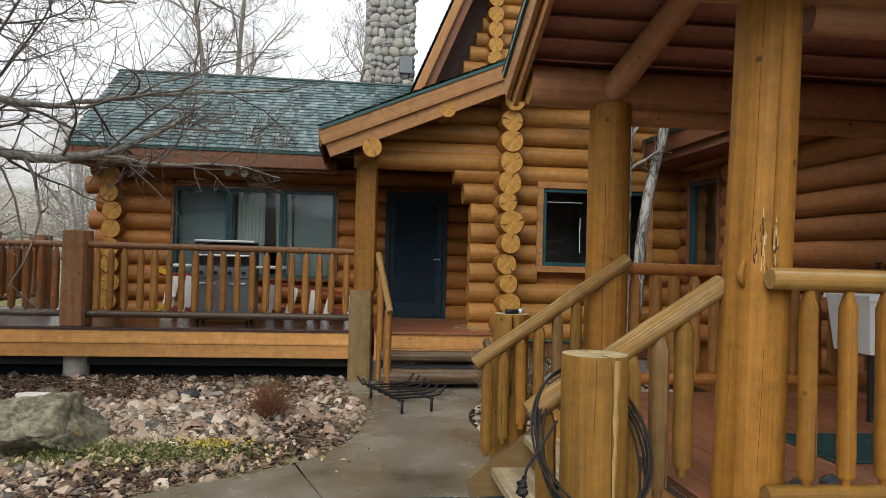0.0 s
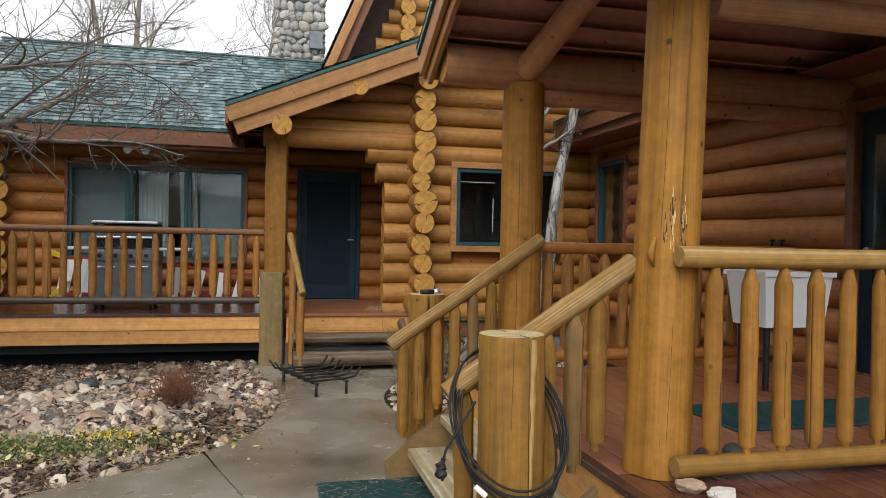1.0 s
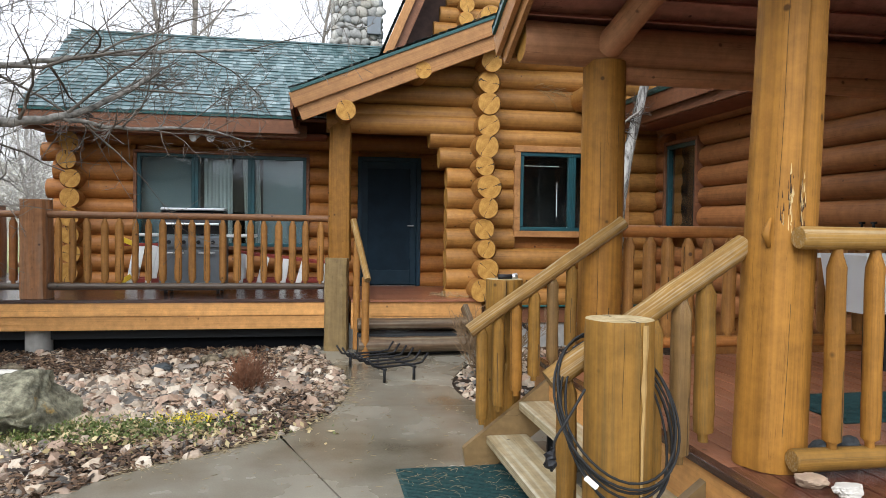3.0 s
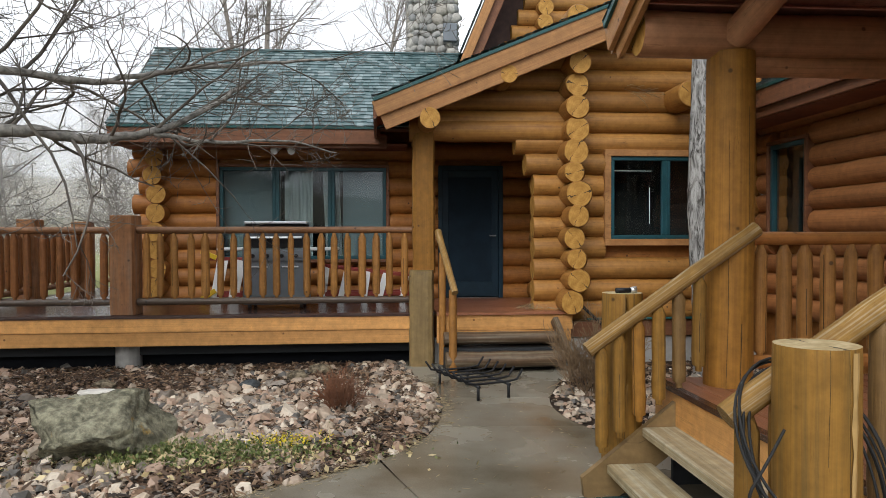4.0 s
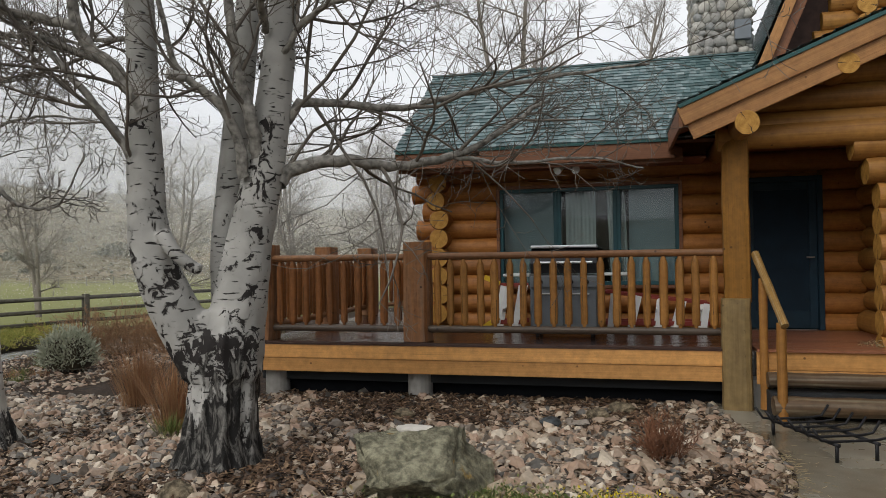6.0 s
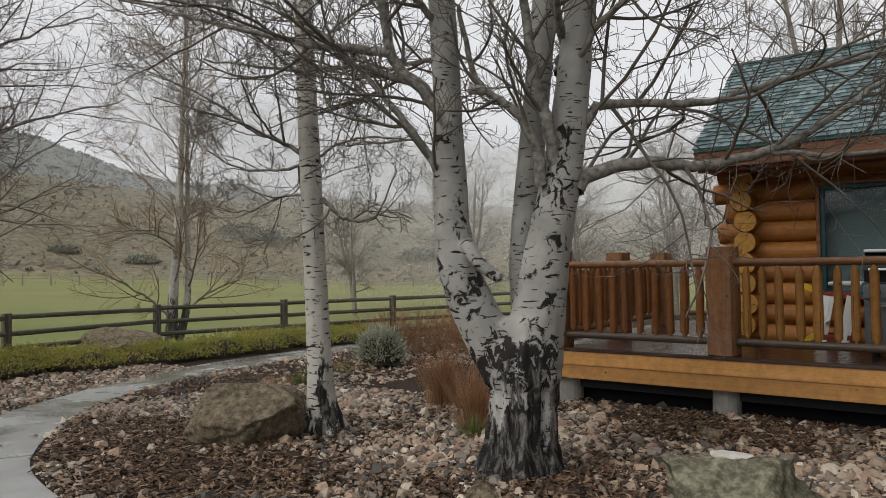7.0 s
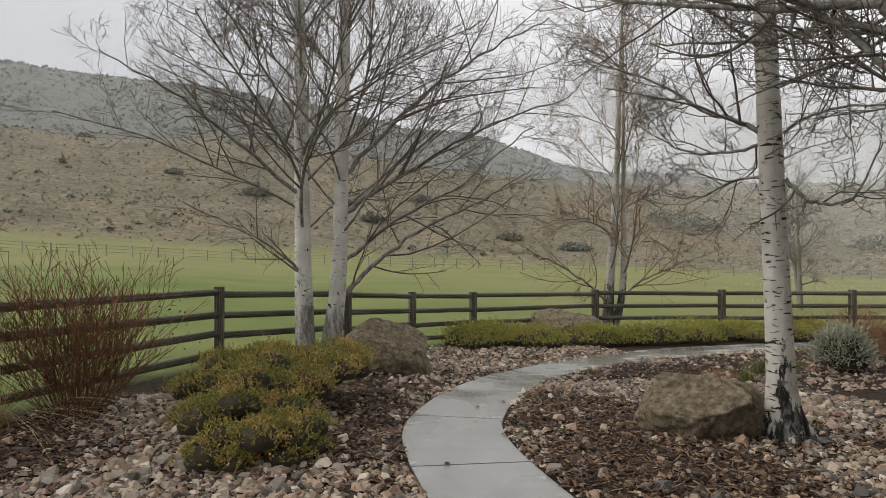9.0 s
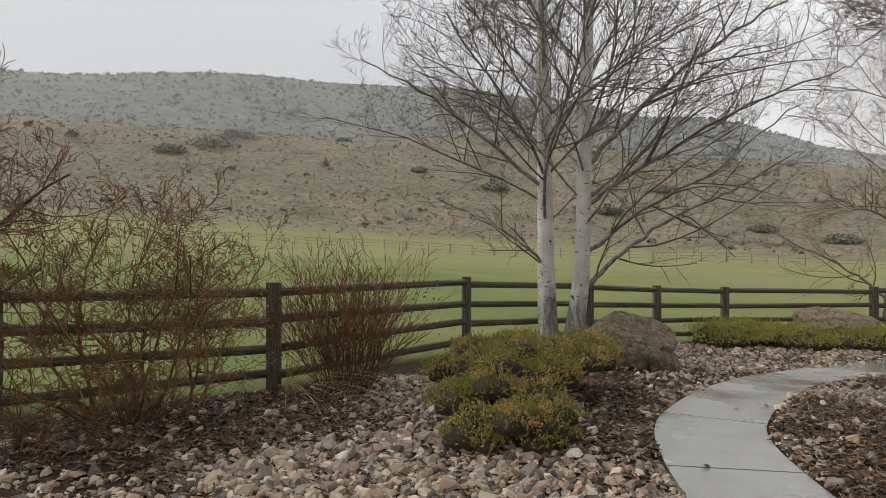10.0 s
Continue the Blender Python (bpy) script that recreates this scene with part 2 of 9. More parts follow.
M_TEAL = plain("teal_window_paint", (0.012, 0.058, 0.07), 0.4, vary=0.15)
M_DARK = plain("painted_unlit_dark", (0.02, 0.022, 0.024), 0.8)
M_DECKSHADE = plain("deck_shade_black", (0.008, 0.009, 0.011), 0.95, spec=0.1)
M_CURTAIN = plain("pale_curtain", (0.29, 0.315, 0.32), 0.9, vary=0.1, scale=3)
M_BLIND = plain("blind_with_sky_tint", (0.115, 0.15, 0.165), 0.9, vary=0.12, scale=2)
M_NAVY = plain("dark_navy_paint", (0.010, 0.028, 0.044), 0.5, vary=0.2, spec=0.25)
M_SCREEN = plain("navy_insect_screen", (0.009, 0.022, 0.036), 0.7, vary=0.25, scale=4, spec=0.2)
M_BLACK = plain("black_iron", (0.018, 0.018, 0.02), 0.55, metal=0.4, vary=0.3, scale=20)
M_CONCRETE = plain("pier_concrete", (0.30, 0.29, 0.27), 0.85, vary=0.15, scale=12, bump=0.2)
M_GRILL = plain("grey_grill_enamel", (0.17, 0.19, 0.21), 0.4, metal=0.2, vary=0.1)
M_STEEL = plain("brushed_steel", (0.60, 0.61, 0.62), 0.28, metal=0.9, vary=0.06)
M_WHITE = plain("white_paint", (0.85, 0.85, 0.83), 0.45, vary=0.05)
M_RED = plain("red_paint", (0.24, 0.035, 0.025), 0.45, vary=0.15)
M_YELLOW = plain("yellow_plastic", (0.62, 0.40, 0.02), 0.45, vary=0.1)
M_PLASTIC = plain("pale_grey_plastic", (0.62, 0.64, 0.64), 0.4, vary=0.05)
M_MAT = plain("green_rubber_mat", (0.012, 0.045, 0.045), 0.85, vary=0.35, scale=30, bump=0.4)
M_HOSE = plain("dark_hose_rubber", (0.012, 0.012, 0.012), 0.75, vary=0.25)
M_DRIPEDGE = plain("green_drip_edge", (0.014, 0.07, 0.065), 0.4, vary=0.1)
M_RAWSPLIT = plain("raw_pale_wood", (0.36, 0.225, 0.08), 0.7, vary=0.2, scale=15)
M_CRACK = plain("dark_wood_crack", (0.055, 0.032, 0.014), 0.9, vary=0.3, scale=20)
M_TWIGDEBRIS = plain("dry_twig_straw", (0.27, 0.21, 0.12), 0.9, vary=0.35, scale=9)


def shingle_mat():
    m, n, l, b = mat("green_asphalt_shingle", 0.38, 0.5)
    geo = n.new("ShaderNodeNewGeometry")
    info = n.new("ShaderNodeObjectInfo")
    s = n.new("ShaderNodeMath")
    s.operation = "ADD"
    l.new(geo.outputs["Random Per Island"], s.inputs[0])
    l.new(info.outputs["Random"], s.inputs[1])
    fr = n.new("ShaderNodeMath")
    fr.operation = "FRACT"
    l.new(s.outputs[0], fr.inputs[0])
    r = n.new("ShaderNodeValToRGB")
    e = r.color_ramp.elements
    e[0].position, e[0].color = 0.0, (0.026, 0.055, 0.056, 1)
    e[1].position, e[1].color = 1.0, (0.22, 0.275, 0.28, 1)
    for p, c in ((0.25, (0.055, 0.10, 0.103, 1)), (0.6, (0.095, 0.152, 0.156, 1)), (0.85, (0.16, 0.215, 0.22, 1))):
        q = e.new(p)
        q.color = c
    l.new(fr.outputs[0], r.inputs["Fac"])
    nz = n.new("ShaderNodeTexNoise")
    nz.inputs["Scale"].default_value, nz.inputs["Detail"].default_value = 60.0, 4.0
    l.new(geo.outputs["Position"], nz.inputs["Vector"])
    big = n.new("ShaderNodeTexNoise")
    big.inputs["Scale"].default_value, big.inputs["Detail"].default_value = 6.0, 6.0
    l.new(geo.outputs["Position"], big.inputs["Vector"])
    mm = n.new("ShaderNodeMath")
    mm.operation = "MULTIPLY_ADD"
    mm.inputs[1].default_value, mm.inputs[2].default_value = 0.7, 0.15
    l.new(nz.outputs["Fac"], mm.inputs[0])
    m3 = n.new("ShaderNodeMath")
    m3.operation = "ADD"
    l.new(mm.outputs[0], m3.inputs[0])
    l.new(big.outputs["Fac"], m3.inputs[1])
    hsv = n.new("ShaderNodeHueSaturation")
    l.new(m3.outputs[0], hsv.inputs["Value"])
    l.new(r.outputs["Color"], hsv.inputs["Color"])
    l.new(hsv.outputs["Color"], b.inputs["Base Color"])
    return m


def random_stone(name, colors, rough=0.75, wet=0.0):
    m, n, l, b = mat(name, rough, 0.4)
    geo = n.new("ShaderNodeNewGeometry")
    r = n.new("ShaderNodeValToRGB")
    r.color_ramp.interpolation = "CONSTANT"
    e = r.color_ramp.elements
    for i, c in enumerate(colors):
        q = e[i] if i < 2 else e.new(i / len(colors))
        q.position = i / len(colors)
        q.color = (*c, 1)
    info = n.new("ShaderNodeObjectInfo")
    s = n.new("ShaderNodeMath")
    s.operation = "ADD"
    l.new(geo.outputs["Random Per Island"], s.inputs[0])
    l.new(info.outputs["Random"], s.inputs[1])
    fr = n.new("ShaderNodeMath")
    fr.operation = "FRACT"
    l.new(s.outputs[0], fr.inputs[0])
    l.new(fr.outputs[0], r.inputs["Fac"])
    nz = n.new("ShaderNodeTexNoise")
    nz.inputs["Scale"].default_value, nz.inputs["Detail"].default_value = 25.0, 6.0
    l.new(geo.outputs["Position"], nz.inputs["Vector"])
    mr = n.new("ShaderNodeMapRange")
    mr.inputs["To Min"].default_value, mr.inputs["To Max"].default_value = 0.55, 1.45
    l.new(nz.outputs["Fac"], mr.inputs["Value"])
    hsv = n.new("ShaderNodeHueSaturation")
    l.new(mr.outputs["Result"], hsv.inputs["Value"])
    l.new(r.outputs["Color"], hsv.inputs["Color"])
    l.new(hsv.outputs["Color"], b.inputs["Base Color"])
    bp = n.new("ShaderNodeBump")
    bp.inputs["Strength"].default_value, bp.inputs["Distance"].default_value = 0.4, 0.01
    l.new(nz.outputs["Fac"], bp.inputs["Height"])
    l.new(bp.outputs["Normal"], b.inputs["Normal"])
    return m


M_SHINGLE = shingle_mat()
M_GRAVEL = random_stone("river_gravel", [(0.345, 0.266, 0.194), (0.26, 0.19, 0.137), (0.43, 0.342, 0.252), (0.165, 0.136, 0.108), (0.30, 0.205, 0.143), (0.54, 0.462, 0.365), (0.088, 0.08, 0.069), (0.33, 0.268, 0.20), (0.36, 0.25, 0.178), (0.225, 0.19, 0.154)], 0.5)
M_CHIMNEY = random_stone("chimney_cobble", [(0.36, 0.35, 0.32), (0.28, 0.275, 0.255), (0.42, 0.405, 0.37), (0.32, 0.315, 0.30), (0.36, 0.335, 0.29), (0.25, 0.255, 0.25)], 0.8)
M_MORTAR = plain("grey_mortar", (0.20, 0.19, 0.17), 0.9, vary=0.2, scale=20, bump=0.3)
M_BARKCHIP = random_stone("bark_mulch", [(0.065, 0.036, 0.019), (0.125, 0.07, 0.037), (0.028, 0.018, 0.012), (0.23, 0.15, 0.09), (0.08, 0.046, 0.025)], 0.7)


def glass_mat():
    m, n, l, b = mat("window_glass", 0.03, 0.5)
    b.inputs["Base Color"].default_value = (0.75, 0.85, 0.85, 1)
    b.inputs["Transmission Weight"].default_value = 1.0
    b.inputs["IOR"].default_value = 1.45
    return m


M_GLASS = glass_mat()


def bark_mat(name, pale, grey, dark_to, patch=0.5, scars=(), slope=0.0, x_mid=0.0, lines=0.63, foot=((0.016, 0.015, 0.014), (0.22, 0.21, 0.19)), edge=0.075):
    """White bark with dark eyes and short cross marks, black and furrowed towards the foot (local z below dark_to)."""
    m, n, l, b = mat(name, 0.8, 0.25)
    co = n.new("ShaderNodeTexCoord")
    sep = n.new("ShaderNodeSeparateXYZ")
    l.new(co.outputs["Object"], sep.inputs[0])
    # soft grey clouds
    cl = n.new("ShaderNodeTexNoise")
    cl.inputs["Scale"].default_value, cl.inputs["Detail"].default_value = 3.0, 6.0
    l.new(co.outputs["Object"], cl.inputs["Vector"])
    base = n.new("ShaderNodeValToRGB")
    base.color_ramp.elements[0].position, base.color_ramp.elements[1].position = 0.3, 0.65
    base.color_ramp.elements[0].color, base.color_ramp.elements[1].color = (*grey, 1), (*pale, 1)
    l.new(cl.outputs["Fac"], base.inputs["Fac"])
    # short cross marks
    mp = n.new("ShaderNodeMapping")
    mp.inputs["Scale"].default_value = (5, 5, 26)
    l.new(co.outputs["Object"], mp.inputs["Vector"])
    ln = n.new("ShaderNodeTexNoise")
    ln.inputs["Scale"].default_value, ln.inputs["Detail"].default_value = 1.4, 5.0
    l.new(mp.outputs["Vector"], ln.inputs["Vector"])
    lr = n.new("ShaderNodeMapRange")
    lr.inputs["From Min"].default_value, lr.inputs["From Max"].default_value = lines, lines + 0.04
    l.new(ln.outputs["Fac"], lr.inputs["Value"])
    # black scars
    mp2 = n.new("ShaderNodeMapping")
    mp2.inputs["Scale"].default_value = (5.5, 5.5, 4.2)
    l.new(co.outputs["Object"], mp2.inputs["Vector"])
    sc = n.new("ShaderNodeTexNoise")
    sc.inputs["Scale"].default_value, sc.inputs["Detail"].default_value = 1.6, 7.0
    sc.inputs["Roughness"].default_value = 0.66
    sc.inputs["Distortion"].default_value = 0.9
    l.new(mp2.outputs["Vector"], sc.inputs["Vector"])
    sr = n.new("ShaderNodeMapRange")
    sr.inputs["From Min"].default_value, sr.inputs["From Max"].default_value = 0.62 + 0.1 * (0.5 - patch), 0.65 + 0.1 * (0.5 - patch)
    # scars gather where the stems part
    last = sc.outputs["Fac"]
    for x, y, z, rad, amt in scars:
        dist = n.new("ShaderNodeVectorMath")
        dist.operation = "DISTANCE"
        dist.inputs[1].default_value = (x, y, z)
        l.new(co.outputs["Object"], dist.inputs[0])
        bw = n.new("ShaderNodeMapRange")
        bw.inputs["From Min"].default_value, bw.inputs["From Max"].default_value = rad, rad * 0.25
        bw.inputs["To Max"].default_value = amt
        l.new(dist.outputs["Value"], bw.inputs["Value"])
        sa = n.new("ShaderNodeMath")
        sa.operation = "ADD"
        l.new(last, sa.inputs[0])
        l.new(bw.outputs["Result"], sa.inputs[1])
        last = sa.outputs[0]
    l.new(last, sr.inputs["Value"])
    # rough dark foot
    ft = n.new("ShaderNodeMath")
    ft.operation = "MULTIPLY_ADD"
    ft.inputs[1].default_value = 4.2
    big = n.new("ShaderNodeTexNoise")
    big.inputs["Scale"].default_value, big.inputs["Detail"].default_value = 3.2, 8.0
    big.inputs["Roughness"].default_value = 0.65
    tall = n.new("ShaderNodeMapping")
    tall.inputs["Scale"].default_value = (1.6, 1.6, 0.6)
    l.new(co.outputs["Object"], tall.inputs["Vector"])
    l.new(tall.outputs["Vector"], big.inputs["Vector"])
    l.new(big.outputs["Fac"], ft.inputs[0])
    lean = n.new("ShaderNodeMath")
    lean.operation = "MULTIPLY_ADD"
    lean.inputs[1].default_value, lean.inputs[2].default_value = -slope, slope * x_mid
    l.new(sep.outputs["X"], lean.inputs[0])
    tilt = n.new("ShaderNodeMath")
    tilt.operation = "ADD"
    l.new(lean.outputs[0], tilt.inputs[0])
    l.new(sep.outputs["Z"], tilt.inputs[1])
    l.new(tilt.outputs[0], ft.inputs[2])
    fr = n.new("ShaderNodeMapRange")
    fr.inputs["From Min"].default_value, fr.inputs["From Max"].default_value = dark_to + 2.125 + edge, dark_to + 2.125 - edge
    l.new(ft.outputs[0], fr.inputs["Value"])
    fu = n.new("ShaderNodeTexNoise")
    mp3 = n.new("ShaderNodeMapping")
    mp3.inputs["Scale"].default_value = (15, 15, 4.0)
    l.new(co.outputs["Object"], mp3.inputs["Vector"])
    l.new(mp3.outputs["Vector"], fu.inputs["Vector"])
    fu.inputs["Scale"].default_value, fu.inputs["Detail"].default_value = 1.0, 8.0
    fu.inputs["Roughness"].default_value, fu.inputs["Distortion"].default_value = 0.68, 0.9
    furrow = n.new("ShaderNodeValToRGB")
    furrow.color_ramp.elements[0].position, furrow.color_ramp.elements[1].position = 0.47, 0.67
    furrow.color_ramp.elements[0].color, furrow.color_ramp.elements[1].color = (*foot[0], 1), (*foot[1], 1)
    l.new(fu.outputs["Fac"], furrow.inputs["Fac"])
    mx1 = n.new("ShaderNodeMath")
    mx1.operation = "MAXIMUM"
    l.new(lr.outputs["Result"], mx1.inputs[0])
    l.new(sr.outputs["Result"], mx1.inputs[1])
    a = n.new("ShaderNodeMix")
    a.data_type = "RGBA"
    l.new(mx1.outputs[0], a.inputs[0])
    l.new(base.outputs["Color"], a.inputs[6])
    a.inputs[7].default_value = (0.022, 0.019, 0.018, 1)
    c = n.new("ShaderNodeMix")
    c.data_type = "RGBA"
    l.new(fr.outputs["Result"], c.inputs[0])
    l.new(a.outputs[2], c.inputs[6])
    l.new(furrow.outputs["Color"], c.inputs[7])
    l.new(c.outputs[2], b.inputs["Base Color"])
    hm = n.new("ShaderNodeMath")
    hm.operation = "MULTIPLY"
    l.new(fu.outputs["Fac"], hm.inputs[0])
    l.new(fr.outputs["Result"], hm.inputs[1])
    hs = n.new("ShaderNodeMath")
    hs.operation = "SUBTRACT"
    l.new(hm.outputs[0], hs.inputs[0])
    l.new(mx1.outputs[0], hs.inputs[1])
    bp = n.new("ShaderNodeBump")
    bp.inputs["Strength"].default_value, bp.inputs["Distance"].default_value = 0.7, 0.03
    l.new(hs.outputs[0], bp.inputs["Height"])
    l.new(bp.outputs["Normal"], b.inputs["Normal"])
    return m


FORKS = [(-6.55, 6.02, 2.2, 0.32, 0.12), (-6.28, 6.22, 1.68, 0.34, 0.15), (-6.66, 6.0, 1.72, 0.30, 0.12), (-6.5, 6.0, 1.5, 0.22, 0.10), (-5.95, 6.3, 1.95, 0.26, 0.12), (-5.78, 6.38, 2.45, 0.38, 0.13),
         (-5.80, 6.3, 1.45, 0.24, 0.12), (-6.12, 6.55, 2.25, 0.30, 0.13), (-6.62, 5.98, 2.95, 0.26, 0.12), (-5.70, 6.4, 2.9, 0.28, 0.12), (-5.6, 6.42, 1.75, 0.3, 0.1),
         (-6.48, 6.18, 0.98, 0.46, 0.13), (-6.30, 6.06, 0.72, 0.36, 0.08), (-6.02, 6.10, 1.06, 0.42, 0.11), (-5.84, 6.25, 0.92, 0.42, 0.13), (-6.5, 6.4, 0.9, 0.4, 0.1)]
M_BIRCH = bark_mat("white_birch_bark", (0.39, 0.38, 0.355), (0.25, 0.245, 0.228), 0.52, 0.34, FORKS, 0.2, -6.15, lines=0.615, foot=((0.014, 0.013, 0.012), (0.23, 0.22, 0.20)))
M_BIRCHTHIN = bark_mat("white_birch_bark_young", (0.54, 0.52, 0.465), (0.34, 0.325, 0.29), 0.30, 0.45, lines=0.60)
M_BIRCHOLD = bark_mat("white_birch_bark_old_foot", (0.66, 0.64, 0.585), (0.45, 0.435, 0.39), 0.75, 0.42, lines=0.64, foot=((0.15, 0.14, 0.125), (0.46, 0.44, 0.40)), edge=0.4)
M_TWINLIMB = plain("silver_limb_bark", (0.235, 0.22, 0.195), 0.9, vary=0.5, scale=12, bump=0.5)
M_GREYBIRCH = bark_mat("grey_birch_bark", (0.47, 0.45, 0.40), (0.27, 0.255, 0.225), 0.9, 0.45, lines=0.63, foot=((0.05, 0.045, 0.04), (0.24, 0.225, 0.20)))
M_PALELIMB = plain("pale_limb_bark", (0.215, 0.203, 0.18), 0.9, vary=0.6, scale=16, bump=0.8)
M_PALETWIG = plain("pale_brown_twig_bark", (0.145, 0.115, 0.092), 0.85, vary=0.35, scale=3)
M_GREYTWIG = plain("grey_twig_bark", (0.135, 0.117, 0.098), 0.85, vary=0.4, scale=3)
M_LIMB = plain("grey_limb_bark", (0.24, 0.22, 0.195), 0.85, vary=0.3, scale=7, bump=0.2)
M_TWIG = plain("dark_twig_bark", (0.075, 0.058, 0.046), 0.85, vary=0.3, scale=3)
M_REDTWIG = plain("red_brown_twig", (0.17, 0.075, 0.038), 0.8, vary=0.35, scale=3)
M_OLIVETWIG = plain("olive_brown_twig", (0.155, 0.085, 0.034), 0.85, vary=0.4, scale=3)
M_TANTWIG = plain("tan_twig", (0.20, 0.13, 0.07), 0.85, vary=0.35, scale=3)


def furrow_mat(name, crack, ridge):
    """Grey bark split by long upright furrows."""
    m, n, l, b = mat(name, 0.9, 0.2)
    co = n.new("ShaderNodeTexCoord")
    mp = n.new("ShaderNodeMapping")
    mp.inputs["Scale"].default_value = (11, 11, 2.4)
    l.new(co.outputs["Object"], mp.inputs["Vector"])
    a = n.new("ShaderNodeTexNoise")
    a.inputs["Scale"].default_value, a.inputs["Detail"].default_value = 1.6, 8.0
    a.inputs["Roughness"].default_value, a.inputs["Distortion"].default_value = 0.7, 0.8
    l.new(mp.outputs["Vector"], a.inputs["Vector"])
    r = n.new("ShaderNodeValToRGB")
    r.color_ramp.elements[0].position, r.color_ramp.elements[1].position = 0.40, 0.58
    r.color_ramp.elements[0].color, r.color_ramp.elements[1].color = (*crack, 1), (*ridge, 1)
    l.new(a.outputs["Fac"], r.inputs["Fac"])
    l.new(r.outputs["Color"], b.inputs["Base Color"])
    bp = n.new("ShaderNodeBump")
    bp.inputs["Strength"].default_value, bp.inputs["Distance"].default_value = 0.9, 0.03
    l.new(a.outputs["Fac"], bp.inputs["Height"])
    l.new(bp.outputs["Normal"], b.inputs["Normal"])
    return m


M_COTTON = furrow_mat("furrowed_grey_bark", (0.05, 0.045, 0.04), (0.43, 0.42, 0.40))
M_FARTWIG = plain("far_grey_twig", (0.24, 0.215, 0.185), 0.9, vary=0.2, scale=1)


def leaf_mat(name, colors, rough=0.6):
    m, n, l, b = mat(name, rough, 0.3)
    geo = n.new("ShaderNodeNewGeometry")
    r = n.new("ShaderNodeValToRGB")
    e = r.color_ramp.elements
    for i, c in enumerate(colors):
        q = e[i] if i < 2 else e.new(i / (len(colors) - 1))
        q.position = i / (len(colors) - 1)
        q.color = (*c, 1)
    l.new(geo.outputs["Random Per Island"], r.inputs["Fac"])
    nz = n.new("ShaderNodeTexNoise")
    nz.inputs["Scale"].default_value = 2.0
    l.new(geo.outputs["Position"], nz.inputs["Vector"])
    mr = n.new("ShaderNodeMapRange")
    mr.inputs["To Min"].default_value, mr.inputs["To Max"].default_value = 0.6, 1.4
    l.new(nz.outputs["Fac"], mr.inputs["Value"])
    h = n.new("ShaderNodeHueSaturation")
    l.new(mr.outputs["Result"], h.inputs["Value"])
    l.new(r.outputs["Color"], h.inputs["Color"])
    l.new(h.outputs["Color"], b.inputs["Base Color"])
    return m




def patch_leaf_mat(name, green, gold, scale, lo):
    """Needles that turn from green to bronze by patches."""
    m, n, l, b = mat(name, 0.65, 0.3)
    geo = n.new("ShaderNodeNewGeometry")
    nz = n.new("ShaderNodeTexNoise")
    nz.inputs["Scale"].default_value, nz.inputs["Detail"].default_value = scale, 3.0
    l.new(geo.outputs["Position"], nz.inputs["Vector"])
    j = n.new("ShaderNodeMath")
    j.operation = "MULTIPLY_ADD"
    j.inputs[1].default_value = 0.28
    l.new(geo.outputs["Random Per Island"], j.inputs[0])
    l.new(nz.outputs["Fac"], j.inputs[2])
    k = n.new("ShaderNodeMapRange")
    k.inputs["From Min"].default_value, k.inputs["From Max"].default_value = lo, lo + 0.22
    l.new(j.outputs[0], k.inputs["Value"])
    mx = n.new("ShaderNodeMix")
    mx.data_type = "RGBA"
    mx.inputs[6].default_value, mx.inputs[7].default_value = (*green, 1), (*gold, 1)
    l.new(k.outputs["Result"], mx.inputs[0])
    mr = n.new("ShaderNodeMapRange")
    mr.inputs["To Min"].default_value, mr.inputs["To Max"].default_value = 0.72, 1.3
    l.new(geo.outputs["Random Per Island"], mr.inputs["Value"])
    h = n.new("ShaderNodeHueSaturation")
    l.new(mr.outputs["Result"], h.inputs["Value"])
    l.new(mx.outputs[2], h.inputs["Color"])
    l.new(h.outputs["Color"], b.inputs["Base Color"])
    return m


M_JUNIPER = patch_leaf_mat("juniper_needles", (0.175, 0.185, 0.04), (0.49, 0.325, 0.11), 3.2, 0.60)
M_JUNIPERGREEN = patch_leaf_mat("green_juniper_needles", (0.25, 0.265, 0.055), (0.44, 0.36, 0.10), 1.8, 0.60)
M_SAGE = leaf_mat("sage_leaf", [(0.30, 0.32, 0.23), (0.42, 0.44, 0.34), (0.36, 0.36, 0.26)])
M_GREENLEAF = leaf_mat("fresh_green_leaf", [(0.06, 0.09, 0.022), (0.11, 0.14, 0.038), (0.17, 0.18, 0.07)])
M_OLIVEBUD = leaf_mat("olive_gold_bud", [(0.26, 0.20, 0.05), (0.20, 0.14, 0.045), (0.30, 0.24, 0.07)])
M_YELLOWFLOWER = leaf_mat("yellow_flower", [(0.55, 0.42, 0.02), (0.62, 0.50, 0.04), (0.50, 0.40, 0.03)])
M_STRAW = leaf_mat("dry_straw_blade", [(0.33, 0.175, 0.085), (0.41, 0.26, 0.14), (0.26, 0.115, 0.055), (0.36, 0.20, 0.105)])
M_PALESTRAW = leaf_mat("pale_straw_blade", [(0.48, 0.38, 0.20), (0.38, 0.30, 0.15), (0.55, 0.46, 0.27)])
M_REDSHRUB = leaf_mat("rust_shrub_leaf", [(0.33, 0.18, 0.09), (0.38, 0.25, 0.15), (0.24, 0.15, 0.09), (0.32, 0.25, 0.15)])
M_GRASS = leaf_mat("grass_blade", [(0.07, 0.12, 0.025), (0.13, 0.16, 0.04), (0.20, 0.19, 0.07)])
M_RUSTTWIG = plain("rust_twig", (0.30, 0.17, 0.09), 0.85, vary=0.4, scale=3)
